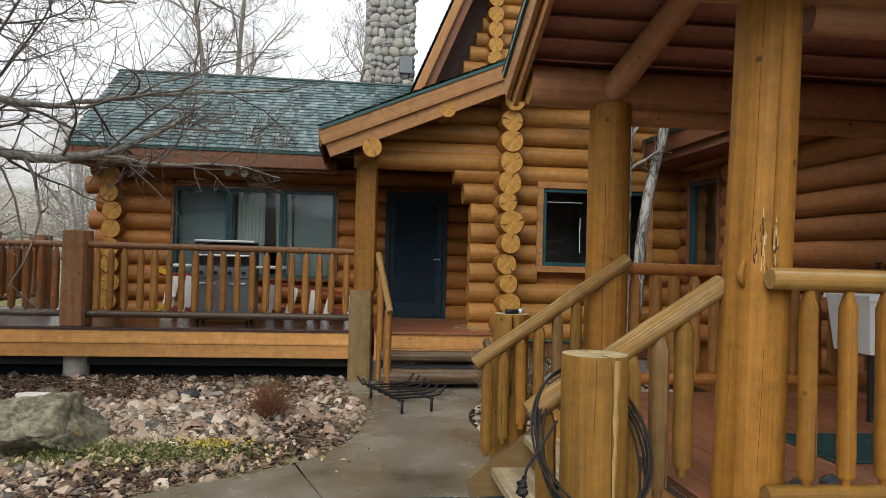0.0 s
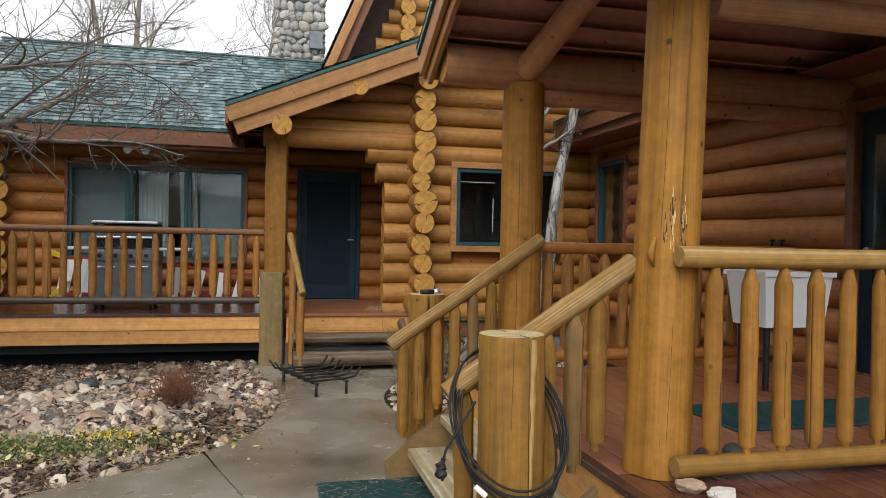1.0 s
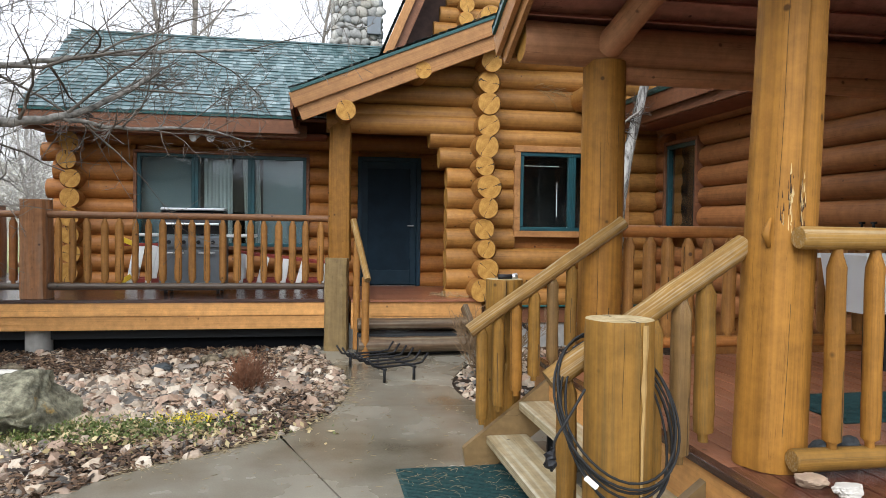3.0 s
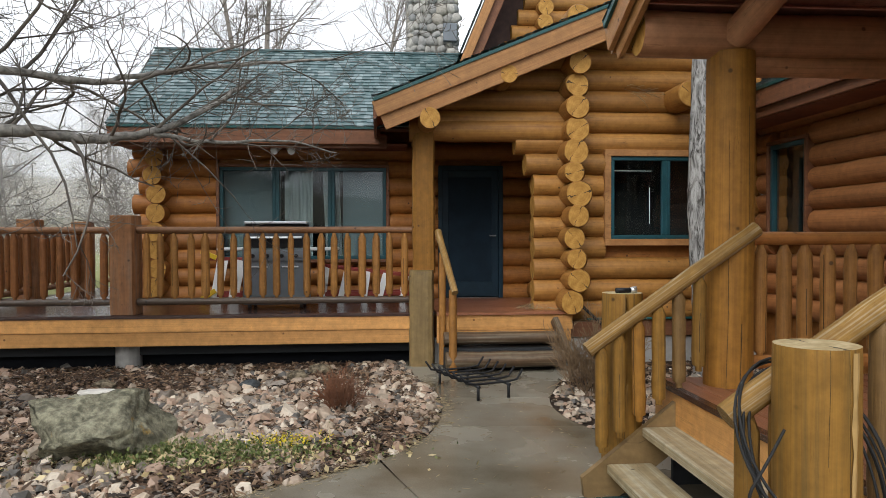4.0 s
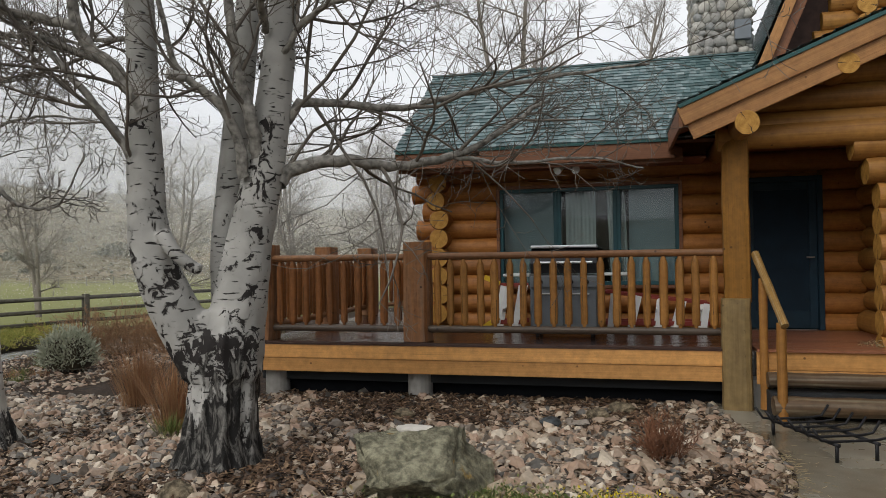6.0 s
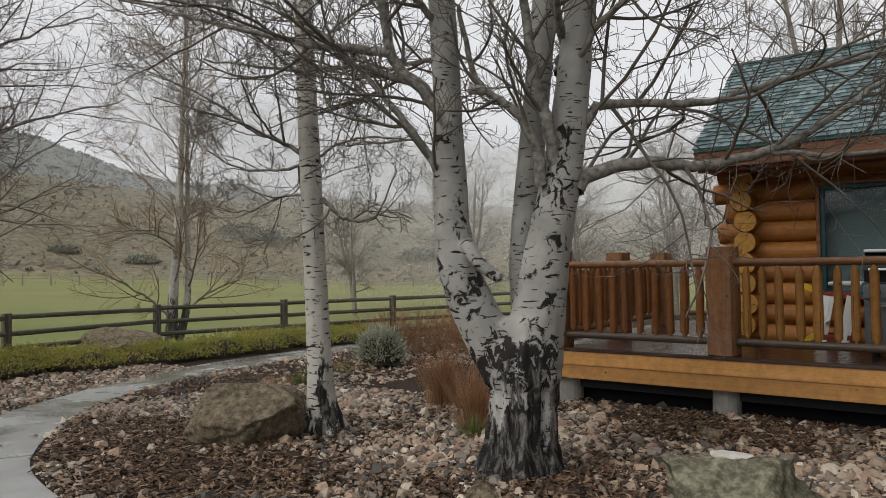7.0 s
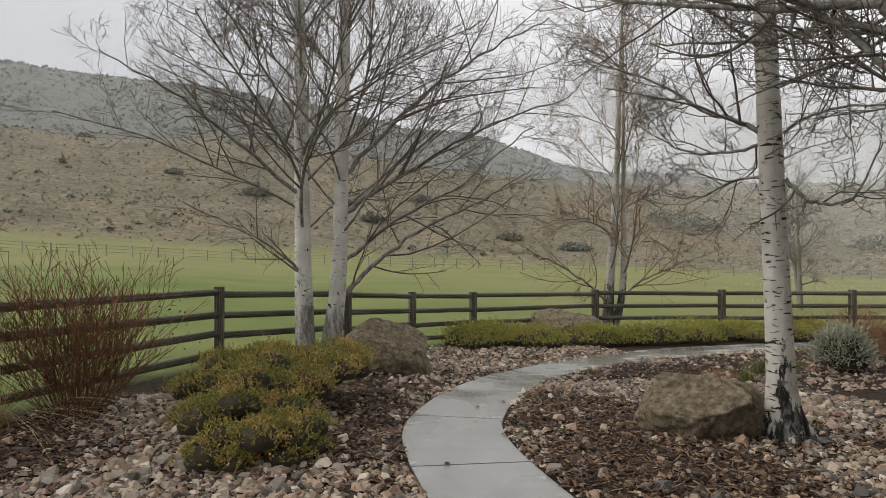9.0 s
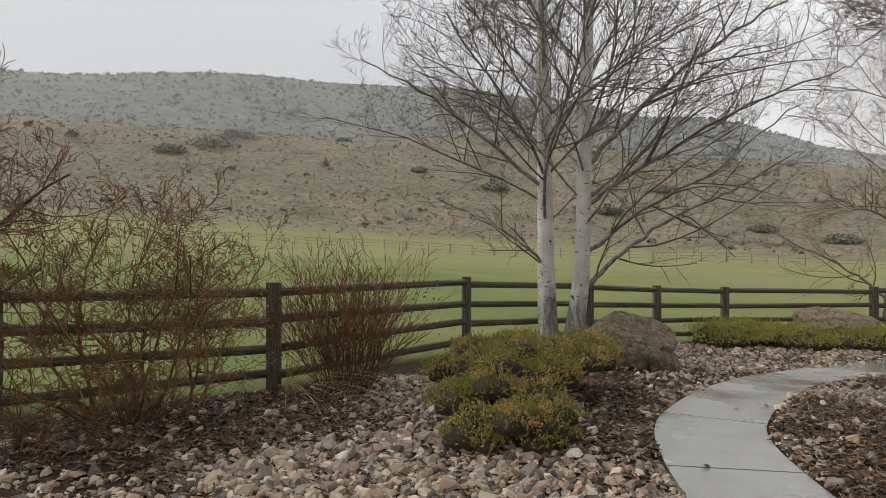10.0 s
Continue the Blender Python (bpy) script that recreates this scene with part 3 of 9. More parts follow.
M_PALEBUD = leaf_mat("pale_spring_bud", [(0.58, 0.55, 0.50), (0.68, 0.65, 0.60), (0.50, 0.46, 0.41)])
M_TUSSOCK = leaf_mat("hill_tussock", [(0.20, 0.18, 0.125), (0.27, 0.235, 0.165), (0.34, 0.28, 0.20), (0.22, 0.205, 0.145)], 0.9)
M_FARSCRUB = leaf_mat("ridge_scrub", [(0.095, 0.108, 0.095), (0.13, 0.145, 0.125), (0.11, 0.12, 0.105)], 0.9)
M_SCRUB = leaf_mat("hill_scrub", [(0.16, 0.165, 0.13), (0.22, 0.22, 0.175), (0.19, 0.19, 0.15)], 0.9)


def boulder_mat(name, base, alt, lichen, lichen2=None, cover=0.5):
    m, n, l, b = mat(name, 0.9, 0.3)
    co = n.new("ShaderNodeTexCoord")
    a = n.new("ShaderNodeTexNoise")
    a.inputs["Scale"].default_value, a.inputs["Detail"].default_value = 3.0, 8.0
    a.inputs["Roughness"].default_value = 0.65
    l.new(co.outputs["Object"], a.inputs["Vector"])
    r = n.new("ShaderNodeValToRGB")
    r.color_ramp.elements[0].position, r.color_ramp.elements[1].position = 0.35, 0.65
    r.color_ramp.elements[0].color, r.color_ramp.elements[1].color = (*base, 1), (*alt, 1)
    l.new(a.outputs["Fac"], r.inputs["Fac"])
    last = r.outputs["Color"]
    for sc, col, lo, seed in ((7.0, lichen, cover, 3.0), (2.6, lichen2, 0.61, 9.0)):
        if not col:
            continue
        z = n.new("ShaderNodeTexNoise")
        z.noise_dimensions = "4D"
        z.inputs["W"].default_value = seed
        z.inputs["Scale"].default_value, z.inputs["Detail"].default_value = sc, 9.0
        z.inputs["Roughness"].default_value = 0.7
        l.new(co.outputs["Object"], z.inputs["Vector"])
        k = n.new("ShaderNodeMapRange")
        k.inputs["From Min"].default_value, k.inputs["From Max"].default_value = lo, lo + 0.06
        k.inputs["To Max"].default_value = 0.9
        l.new(z.outputs["Fac"], k.inputs["Value"])
        mx = n.new("ShaderNodeMix")
        mx.data_type = "RGBA"
        l.new(k.outputs["Result"], mx.inputs[0])
        l.new(last, mx.inputs[6])
        mx.inputs[7].default_value = (*col, 1)
        last = mx.outputs[2]
    f = n.new("ShaderNodeTexNoise")
    f.inputs["Scale"].default_value, f.inputs["Detail"].default_value = 17.0, 9.0
    f.inputs["Roughness"].default_value = 0.72
    l.new(co.outputs["Object"], f.inputs["Vector"])
    sp = n.new("ShaderNodeMapRange")
    sp.inputs["From Min"].default_value, sp.inputs["From Max"].default_value = 0.41, 0.59
    sp.inputs["To Min"].default_value, sp.inputs["To Max"].default_value = 0.66, 1.3
    l.new(f.outputs["Fac"], sp.inputs["Value"])
    co2 = n.new("ShaderNodeTexNoise")
    co2.inputs["Scale"].default_value, co2.inputs["Detail"].default_value = 8.0, 8.0
    co2.inputs["Roughness"].default_value = 0.7
    l.new(co.outputs["Object"], co2.inputs["Vector"])
    sp2 = n.new("ShaderNodeMapRange")
    sp2.inputs["From Min"].default_value, sp2.inputs["From Max"].default_value = 0.41, 0.59
    sp2.inputs["To Min"].default_value, sp2.inputs["To Max"].default_value = 0.68, 1.3
    l.new(co2.outputs["Fac"], sp2.inputs["Value"])
    both = n.new("ShaderNodeMath")
    both.operation = "MULTIPLY"
    l.new(sp.outputs["Result"], both.inputs[0])
    l.new(sp2.outputs["Result"], both.inputs[1])
    hs = n.new("ShaderNodeHueSaturation")
    l.new(both.outputs[0], hs.inputs["Value"])
    l.new(last, hs.inputs["Color"])
    l.new(hs.outputs["Color"], b.inputs["Base Color"])
    bp = n.new("ShaderNodeBump")
    bp.inputs["Strength"].default_value, bp.inputs["Distance"].default_value = 1.0, 0.06
    l.new(f.outputs["Fac"], bp.inputs["Height"])
    l.new(bp.outputs["Normal"], b.inputs["Normal"])
    return m


M_BOULDERMOSS = boulder_mat("lichen_boulder", (0.10, 0.095, 0.084), (0.255, 0.238, 0.205), (0.26, 0.245, 0.165), (0.42, 0.26, 0.06), 0.28)
M_BOULDER = boulder_mat("granite_boulder", (0.135, 0.094, 0.056), (0.215, 0.158, 0.10), (0.205, 0.168, 0.112), (0.16, 0.095, 0.05), 0.36)
M_DARKSTONE = plain("dark_basalt_stone", (0.045, 0.052, 0.055), 0.55, vary=0.4, scale=20, bump=0.4)
M_TANSTONE = plain("tan_sandstone", (0.34, 0.245, 0.17), 0.8, vary=0.25, scale=20, bump=0.4)
M_PALESTONE = plain("pale_quartz_stone", (0.52, 0.49, 0.44), 0.8, vary=0.15, scale=14, bump=0.4)


def walk_mat(name="wet_concrete", lo=(0.215, 0.21, 0.195), hi=(0.33, 0.33, 0.315)):
    """Wet concrete: broad damp patches, fine sand grain."""
    m, n, l, b = mat(name, 0.3, 0.5)
    geo = n.new("ShaderNodeNewGeometry")
    a = n.new("ShaderNodeTexNoise")
    a.inputs["Scale"].default_value, a.inputs["Detail"].default_value = 0.9, 7.0
    l.new(geo.outputs["Position"], a.inputs["Vector"])
    f = n.new("ShaderNodeTexNoise")
    f.inputs["Scale"].default_value, f.inputs["Detail"].default_value = 90.0, 3.0
    l.new(geo.outputs["Position"], f.inputs["Vector"])
    r = n.new("ShaderNodeValToRGB")
    r.color_ramp.elements[0].position, r.color_ramp.elements[1].position = 0.35, 0.68
    r.color_ramp.elements[0].color, r.color_ramp.elements[1].color = (*lo, 1), (*hi, 1)
    l.new(a.outputs["Fac"], r.inputs["Fac"])
    v = n.new("ShaderNodeMapRange")
    v.inputs["To Min"].default_value, v.inputs["To Max"].default_value = 0.8, 1.2
    l.new(f.outputs["Fac"], v.inputs["Value"])
    h = n.new("ShaderNodeHueSaturation")
    l.new(v.outputs["Result"], h.inputs["Value"])
    l.new(r.outputs["Color"], h.inputs["Color"])
    l.new(h.outputs["Color"], b.inputs["Base Color"])
    g = n.new("ShaderNodeMapRange")
    g.inputs["From Min"].default_value, g.inputs["From Max"].default_value = 0.35, 0.65
    g.inputs["To Min"].default_value, g.inputs["To Max"].default_value = 0.10, 0.36
    l.new(a.outputs["Fac"], g.inputs["Value"])
    l.new(g.outputs["Result"], b.inputs["Roughness"])
    bp = n.new("ShaderNodeBump")
    bp.inputs["Strength"].default_value, bp.inputs["Distance"].default_value = 0.12, 0.004
    l.new(f.outputs["Fac"], bp.inputs["Height"])
    l.new(bp.outputs["Normal"], b.inputs["Normal"])
    return m


M_WALK = walk_mat()
M_FRONTWALK = walk_mat("damp_tan_concrete", (0.12, 0.10, 0.068), (0.27, 0.25, 0.20))


def ground_mat():
    """Bed of dark soil and bark near the house, meadow beyond the fence, dry hillside above: by place in the world."""
    m, n, l, b = mat("garden_and_meadow", 0.9, 0.2)
    geo = n.new("ShaderNodeNewGeometry")
    at = n.new("ShaderNodeVertexColor")
    at.layer_name = "zone"
    sp = n.new("ShaderNodeSeparateColor")
    l.new(at.outputs["Color"], sp.inputs["Color"])
    a = n.new("ShaderNodeTexNoise")
    a.inputs["Scale"].default_value, a.inputs["Detail"].default_value = 14.0, 8.0
    l.new(geo.outputs["Position"], a.inputs["Vector"])
    soil = n.new("ShaderNodeValToRGB")
    soil.color_ramp.elements[0].position, soil.color_ramp.elements[1].position = 0.35, 0.7
    soil.color_ramp.elements[0].color, soil.color_ramp.elements[1].color = (0.014, 0.009, 0.006, 1), (0.06, 0.038, 0.023, 1)
    l.new(a.outputs["Fac"], soil.inputs["Fac"])
    g = n.new("ShaderNodeTexNoise")
    g.inputs["Scale"].default_value, g.inputs["Detail"].default_value = 0.12, 8.0
    l.new(geo.outputs["Position"], g.inputs["Vector"])
    grass = n.new("ShaderNodeValToRGB")
    grass.color_ramp.elements[0].position, grass.color_ramp.elements[1].position = 0.3, 0.72
    grass.color_ramp.elements[0].color, grass.color_ramp.elements[1].color = (0.095, 0.135, 0.03, 1), (0.185, 0.205, 0.066, 1)
    l.new(g.outputs["Fac"], grass.inputs["Fac"])
    place = n.new("ShaderNodeSeparateXYZ")
    l.new(geo.outputs["Position"], place.inputs[0])
    dist = n.new("ShaderNodeVectorMath")
    dist.operation = "DISTANCE"
    dist.inputs[1].default_value = (-3.0, -4.0, 0.0)
    l.new(geo.outputs["Position"], dist.inputs[0])
    away = n.new("ShaderNodeMapRange")
    away.inputs["From Min"].default_value, away.inputs["From Max"].default_value = 45.0, 75.0
    away.inputs["To Max"].default_value = 0.6
    l.new(dist.outputs["Value"], away.inputs["Value"])
    nor = n.new("ShaderNodeMapRange")
    nor.inputs["From Min"].default_value, nor.inputs["From Max"].default_value = 6.0, 26.0
    nor.inputs["To Max"].default_value = 0.55
    l.new(place.outputs["Y"], nor.inputs["Value"])
    dry = n.new("ShaderNodeMath")
    dry.operation = "MAXIMUM"
    l.new(away.outputs["Result"], dry.inputs[0])
    l.new(nor.outputs["Result"], dry.inputs[1])
    straw = n.new("ShaderNodeMix")
    straw.data_type = "RGBA"
    straw.inputs[7].default_value = (0.25, 0.235, 0.105, 1)
    l.new(dry.outputs[0], straw.inputs[0])
    l.new(grass.outputs["Color"], straw.inputs[6])
    hz = n.new("ShaderNodeTexNoise")
    hz.inputs["Scale"].default_value, hz.inputs["Detail"].default_value = 0.06, 10.0
    hz.inputs["Roughness"].default_value = 0.7
    l.new(geo.outputs["Position"], hz.inputs["Vector"])
    hill = n.new("ShaderNodeValToRGB")
    e = hill.color_ramp.elements
    e[0].position, e[0].color = 0.3, (0.112, 0.10, 0.064, 1)
    e[1].position, e[1].color = 0.72, (0.225, 0.17, 0.11, 1)
    q = e.new(0.5)
    q.color = (0.165, 0.147, 0.10, 1)
    l.new(hz.outputs["Fac"], hill.inputs["Fac"])
    fine = n.new("ShaderNodeTexNoise")
    fine.inputs["Scale"].default_value, fine.inputs["Detail"].default_value = 0.6, 6.0
    fine.inputs["Roughness"].default_value = 0.75
    l.new(geo.outputs["Position"], fine.inputs["Vector"])
    fv = n.new("ShaderNodeMapRange")
    fv.inputs["From Min"].default_value, fv.inputs["From Max"].default_value = 0.3, 0.7
    fv.inputs["To Min"].default_value, fv.inputs["To Max"].default_value = 0.40, 1.65
    l.new(fine.outputs["Fac"], fv.inputs["Value"])
    mott = n.new("ShaderNodeHueSaturation")
    l.new(fv.outputs["Result"], mott.inputs["Value"])
    l.new(hill.outputs["Color"], mott.inputs["Color"])
    # far ridge: scrub cover greyed with distance, haze put into the colour
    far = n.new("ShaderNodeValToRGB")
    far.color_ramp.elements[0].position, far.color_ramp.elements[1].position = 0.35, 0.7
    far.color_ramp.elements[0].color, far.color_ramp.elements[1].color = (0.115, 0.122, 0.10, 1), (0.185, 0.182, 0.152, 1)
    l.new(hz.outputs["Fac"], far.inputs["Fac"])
    last = soil.outputs["Color"]
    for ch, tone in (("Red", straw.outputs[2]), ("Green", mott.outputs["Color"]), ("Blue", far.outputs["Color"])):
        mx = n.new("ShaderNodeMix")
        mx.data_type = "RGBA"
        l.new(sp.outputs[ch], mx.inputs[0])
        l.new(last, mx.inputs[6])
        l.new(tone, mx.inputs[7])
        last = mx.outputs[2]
    l.new(last, b.inputs["Base Color"])
    bp = n.new("ShaderNodeBump")
    bp.inputs["Strength"].default_value, bp.inputs["Distance"].default_value = 0.6, 0.05
    l.new(a.outputs["Fac"], bp.inputs["Height"])
    l.new(bp.outputs["Normal"], b.inputs["Normal"])
    return m


M_GROUND = ground_mat()

# ---- builders ----


class Shape:
    """Collects faces, then makes one mesh."""

    def __init__(self):
        self.v, self.f, self.m, self.n = [], [], [], 0

    def add(self, verts, faces, mi=0):
        verts = np.asarray(verts, float)
        self.v.append(verts)
        for q in faces:
            self.f.append(tuple(i + self.n for i in q))
            self.m.append(mi)
        self.n += len(verts)

    def box(self, lo, hi, mi=0, c=0.0):
        (x0, y0, z0), (x1, y1, z1) = lo, hi
        c = min(c, (x1 - x0) / 3, (y1 - y0) / 3, (z1 - z0) / 3)
        if c <= 0:
            v = [(x, y, z) for x in (x0, x1) for y in (y0, y1) for z in (z0, z1)]
            self.add(v, [(0, 1, 3, 2), (4, 6, 7, 5), (0, 4, 5, 1), (2, 3, 7, 6), (0, 2, 6, 4), (1, 5, 7, 3)], mi)
            return
        # chamfered: three rectangles per corner direction
        bm = bmesh.new()
        bmesh.ops.create_cube(bm, size=1, matrix=Matrix.LocRotScale(((x0 + x1) / 2, (y0 + y1) / 2, (z0 + z1) / 2), None, (x1 - x0, y1 - y0, z1 - z0)))
        bmesh.ops.bevel(bm, geom=bm.edges[:], offset=c, segments=1, affect="EDGES")
        bm.verts.index_update()
        self.add([w.co[:] for w in bm.verts], [[w.index for w in q.verts] for q in bm.faces], mi)
        bm.free()

    def tube(self, pts, rad, sides=8, mi=0, cap=True, capmi=None, wob=0.0, rng=None):
        pts = np.asarray(pts, float)
        k = len(pts)
        rad = np.broadcast_to(np.asarray(rad, float), (k,))
        tan = np.gradient(pts, axis=0)
        tan /= np.linalg.norm(tan, axis=1)[:, None] + 1e-9
        ref = np.array([0.0, 0, 1]) if abs(tan[0][2]) < 0.9 else np.array([1.0, 0, 0])
        a = np.cross(tan, ref)
        a /= np.linalg.norm(a, axis=1)[:, None] + 1e-9
        b = np.cross(tan, a)
        th = np.arange(sides) * 2 * np.pi / sides
        ring = np.cos(th)[None, :, None] * a[:, None, :] + np.sin(th)[None, :, None] * b[:, None, :]
        rr = rad[:, None].repeat(sides, 1)
        if wob and rng is not None:
            rr = rr * (1 + wob * rng.standard_normal((k, sides)))
        v = (pts[:, None, :] + ring * rr[:, :, None]).reshape(-1, 3)
        f = []
        for i in range(k - 1):
            for j in range(sides):
                j2 = (j + 1) % sides
                f.append((i * sides + j, i * sides + j2, (i + 1) * sides + j2, (i + 1) * sides + j))
        self.add(v, f, mi)
        if cap:
            base = self.n - len(v)
            cm = mi if capmi is None else capmi
            self.f.append(tuple(base + j for j in range(sides))[::-1])
            self.f.append(tuple(base + (k - 1) * sides + j for j in range(sides)))
            self.m += [cm, cm]

    def data(self, name, mats, smooth=False, flat_caps=True):
        me = bpy.data.meshes.new(name)
        v = np.concatenate(self.v) if self.v else np.zeros((0, 3))
        me.from_pydata(v.tolist(), [], self.f)
        for q in (mats if isinstance(mats, (list, tuple)) else [mats]):
            me.materials.append(q)
        me.polygons.foreach_set("material_index", self.m)
        if smooth:
            n = np.array([len(q) for q in self.f])
            me.polygons.foreach_set("use_smooth", (n <= 4) if flat_caps else np.ones(len(n), bool))
        me.update()
        return me


def thing(name, at, label, category, group="", kind=""):
    ob = new(name)
    ob.empty_display_size = 0.1
    ob.matrix_basis = Matrix.Translation(at)
    return tagged(ob, label, category, group, kind)


def chain(ob):
    m = ob.matrix_basis.copy()
    while ob.parent:
        ob_p = ob.parent
        m = ob_p.matrix_basis @ ob.matrix_parent_inverse @ m
        ob = ob_p
    return m


def put(name, me, parent=None, m=None, label="", kind=""):
    """A mesh object with world matrix m, as a part of parent."""
    ob = new(name, me)
    if parent is not None:
        ob.parent = parent
        ob.matrix_parent_inverse = chain(parent).inverted()
    if m is not None:
        ob.matrix_basis = m
    if label or kind:
        tagged(ob, label, kind=kind)
    return ob


def part(name, shape, material, parent, label="", smooth=False, kind=""):
    return put(name, shape.data(name, material, smooth), parent, None, label, kind)


def solid(name, shape, material, label, category, smooth=False, kind="", group=""):
    return tagged(put(name, shape.data(name, material, smooth)), label, category, group, kind)


def axis(p0, p1, ry, rz=None, up=(0, 0, 1)):
    """Matrix that lays the unit x piece from p0 to p1, with half widths ry, rz."""
    p0, p1 = Vector(p0), Vector(p1)
    d = p1 - p0
    x = d.normalized()
    u = Vector(up)
    if abs(x.dot(u)) > 0.95:
        u = Vector((0, 1, 0))
    y = u.cross(x).normalized()
    z = x.cross(y)
    rz = ry if rz is None else rz
    m = Matrix((( x.x * d.length, y.x * ry, z.x * rz, p0.x), (x.y * d.length, y.y * ry, z.y * rz, p0.y), (x.z * d.length, y.z * ry, z.z * rz, p0.z), (0, 0, 0, 1)))
    return m


def unit_log(name, mats, seed, sides=16, rings=9, wob=0.025, taper=0.03, hewn=False):
    rng = np.random.default_rng(seed)
    s = Shape()
    th = np.arange(sides) * 2 * np.pi / sides
    v = []
    xs = [0.0] + list(np.linspace(0.004, 0.996, rings)) + [1.0]
    off = rng.normal(0, 0.02, (len(xs), 2))
    if hewn:
        # adzed faces with worn corners
        sides = 24
        th = (np.arange(sides) + 0.5) * 2 * np.pi / sides
    lob = 1 + 0.02 * np.cos(2 * th + rng.random() * 6) + 0.015 * np.cos(3 * th + rng.random() * 6)
    if hewn:
        c, s4 = np.abs(np.cos(th + 0.12)), np.abs(np.sin(th + 0.12))
        lob = 0.95 * (c ** 7 + s4 ** 7) ** (-1 / 7) * (1 + 0.012 * rng.standard_normal(sides))
        wob = wob * 0.3
    for i, x in enumerate(xs):
        r = (1 + taper * (0.5 - x)) * lob * (1 + wob * rng.standard_normal(sides) * 0.5) * (1 + wob * rng.standard_normal())
        if i in (0, len(xs) - 1):
            r = r * 0.95
            off[i] = off[1 if i == 0 else -2]
        v += [(x, np.cos(t) * q + off[i][0], np.sin(t) * q + off[i][1]) for t, q in zip(th, r)]
    f = []
    for i in range(len(xs) - 1):
        for j in range(sides):
            j2 = (j + 1) % sides
            f.append((i * sides + j, (i + 1) * sides + j, (i + 1) * sides + j2, i * sides + j2))
    s.add(v, f, 0)
    s.f.append(tuple(range(sides)))
    s.f.append(tuple((len(xs) - 1) * sides + j for j in range(sides))[::-1])
    s.m += [1, 1]
    me = s.data(name, mats, not hewn)
    return me


def unit_picket(name, mats, seed, sides=14):
    """Peeled log picket: tenon below, cone above, some with a long drying split."""
    rng = np.random.default_rng(seed)
    s = Shape()
    xs = [0.0, 0.045, 0.062, 0.2, 0.4, 0.6, 0.78, 0.89, 0.95, 1.0]
    rr = [0.5, 0.5, 0.97, 1.04, 0.98, 1.02, 0.98, 0.99, 0.6, 0.36]
    th = list((np.arange(sides) + 0.5) * 2 * np.pi / sides)
    split = rng.uniform(3.6, 5.4) if seed % 3 != 2 else None
    lo, hi = sorted(rng.choice([0.062, 0.2, 0.4, 0.6, 0.78, 0.89], 2, replace=False))
    if split is not None:
        th = sorted([t for t in th if abs(t - split) > 0.09] + [split - 0.05, split, split + 0.05])
    th = np.array(th)
    sides = len(th)
    turn = rng.uniform(-0.3, 0.3)
    lob = 0.99 * (np.abs(np.cos(th + turn)) ** 2.5 + np.abs(np.sin(th + turn)) ** 2.5) ** (-1 / 2.5) * (1 + 0.025 * rng.standard_normal(sides))
    v, mi = [], []
    for x, r in zip(xs, rr):
        bx, by = rng.normal(0, 0.03, 2)
        for t, q in zip(th, lob):
            if split is not None and t == split and lo < x < hi:
                q = q * 0.80
            v.append((x, np.cos(t) * r * q + bx, np.sin(t) * r * q + by))
    f = []
    for i in range(len(xs) - 1):
        for j in range(sides):
            j2 = (j + 1) % sides
            f.append((i * sides + j, (i + 1) * sides + j, (i + 1) * sides + j2, i * sides + j2))
            near = split is not None and (th[j] == split or th[j2] == split) and lo <= xs[i] < hi
            mi.append(1 if near else 0)
    s.add(v, f)
    s.m = mi
    s.f += [tuple(range(sides)), tuple((len(xs) - 1) * sides + j for j in range(sides))[::-1]]
    s.m += [0, 0]
    return s.data(name, mats, True)


def unit_board(name, mats, c=0.12):
    """Unit board: x 0..1, y and z from -1 to 1, chamfered long edges."""
    s = Shape()
    sec = [(1, 1 - c), (1 - c, 1), (-1 + c, 1), (-1, 1 - c), (-1, -1 + c), (-1 + c, -1), (1 - c, -1), (1, -1 + c)]
    v = [(x, y, z) for x in (0, 1) for y, z in sec]
    f = [(j, j + 8, (j + 1) % 8 + 8, (j + 1) % 8) for j in range(8)] + [tuple(range(8)), tuple(range(15, 7, -1))]
    s.add(v, f)
    return s.data(name, mats)


LOGS = {}


def log(name, p0, p1, r, parent, mats=None, rz=None, label="", seed=0, hewn=False):
    mats = mats or (M_LOG, M_LOGEND)
    key = (mats[0].name, mats[1].name, seed % 4, hewn)
    if key not in LOGS:
        LOGS[key] = unit_log("log_" + mats[0].name, list(mats), 11 + seed % 4, hewn=hewn)
    return put(name, LOGS[key], parent, axis(p0, p1, r, rz), label)


BOARDS = {}


def board(name, p0, p1, hy, hz, material, parent, label="", up=(0, 0, 1)):
    if material.name not in BOARDS:
        BOARDS[material.name] = unit_board("board_" + material.name, [material])
    return put(name, BOARDS[material.name], parent, axis(p0, p1, hy, hz, up), label)


PICKETS = {}


def picket(p, z0, z1, r, material, parent, seed=0):
    key = (material.name, seed % 4)
    if key not in PICKETS:
        PICKETS[key] = unit_picket("picket_" + material.name, [material, M_CRACK], 31 + seed % 4)
    q = 0.008
    return put("picket", PICKETS[key], parent, axis((p[0], p[1], z0), (p[0] + random.uniform(-q, q), p[1] + random.uniform(-q, q), z1), r))


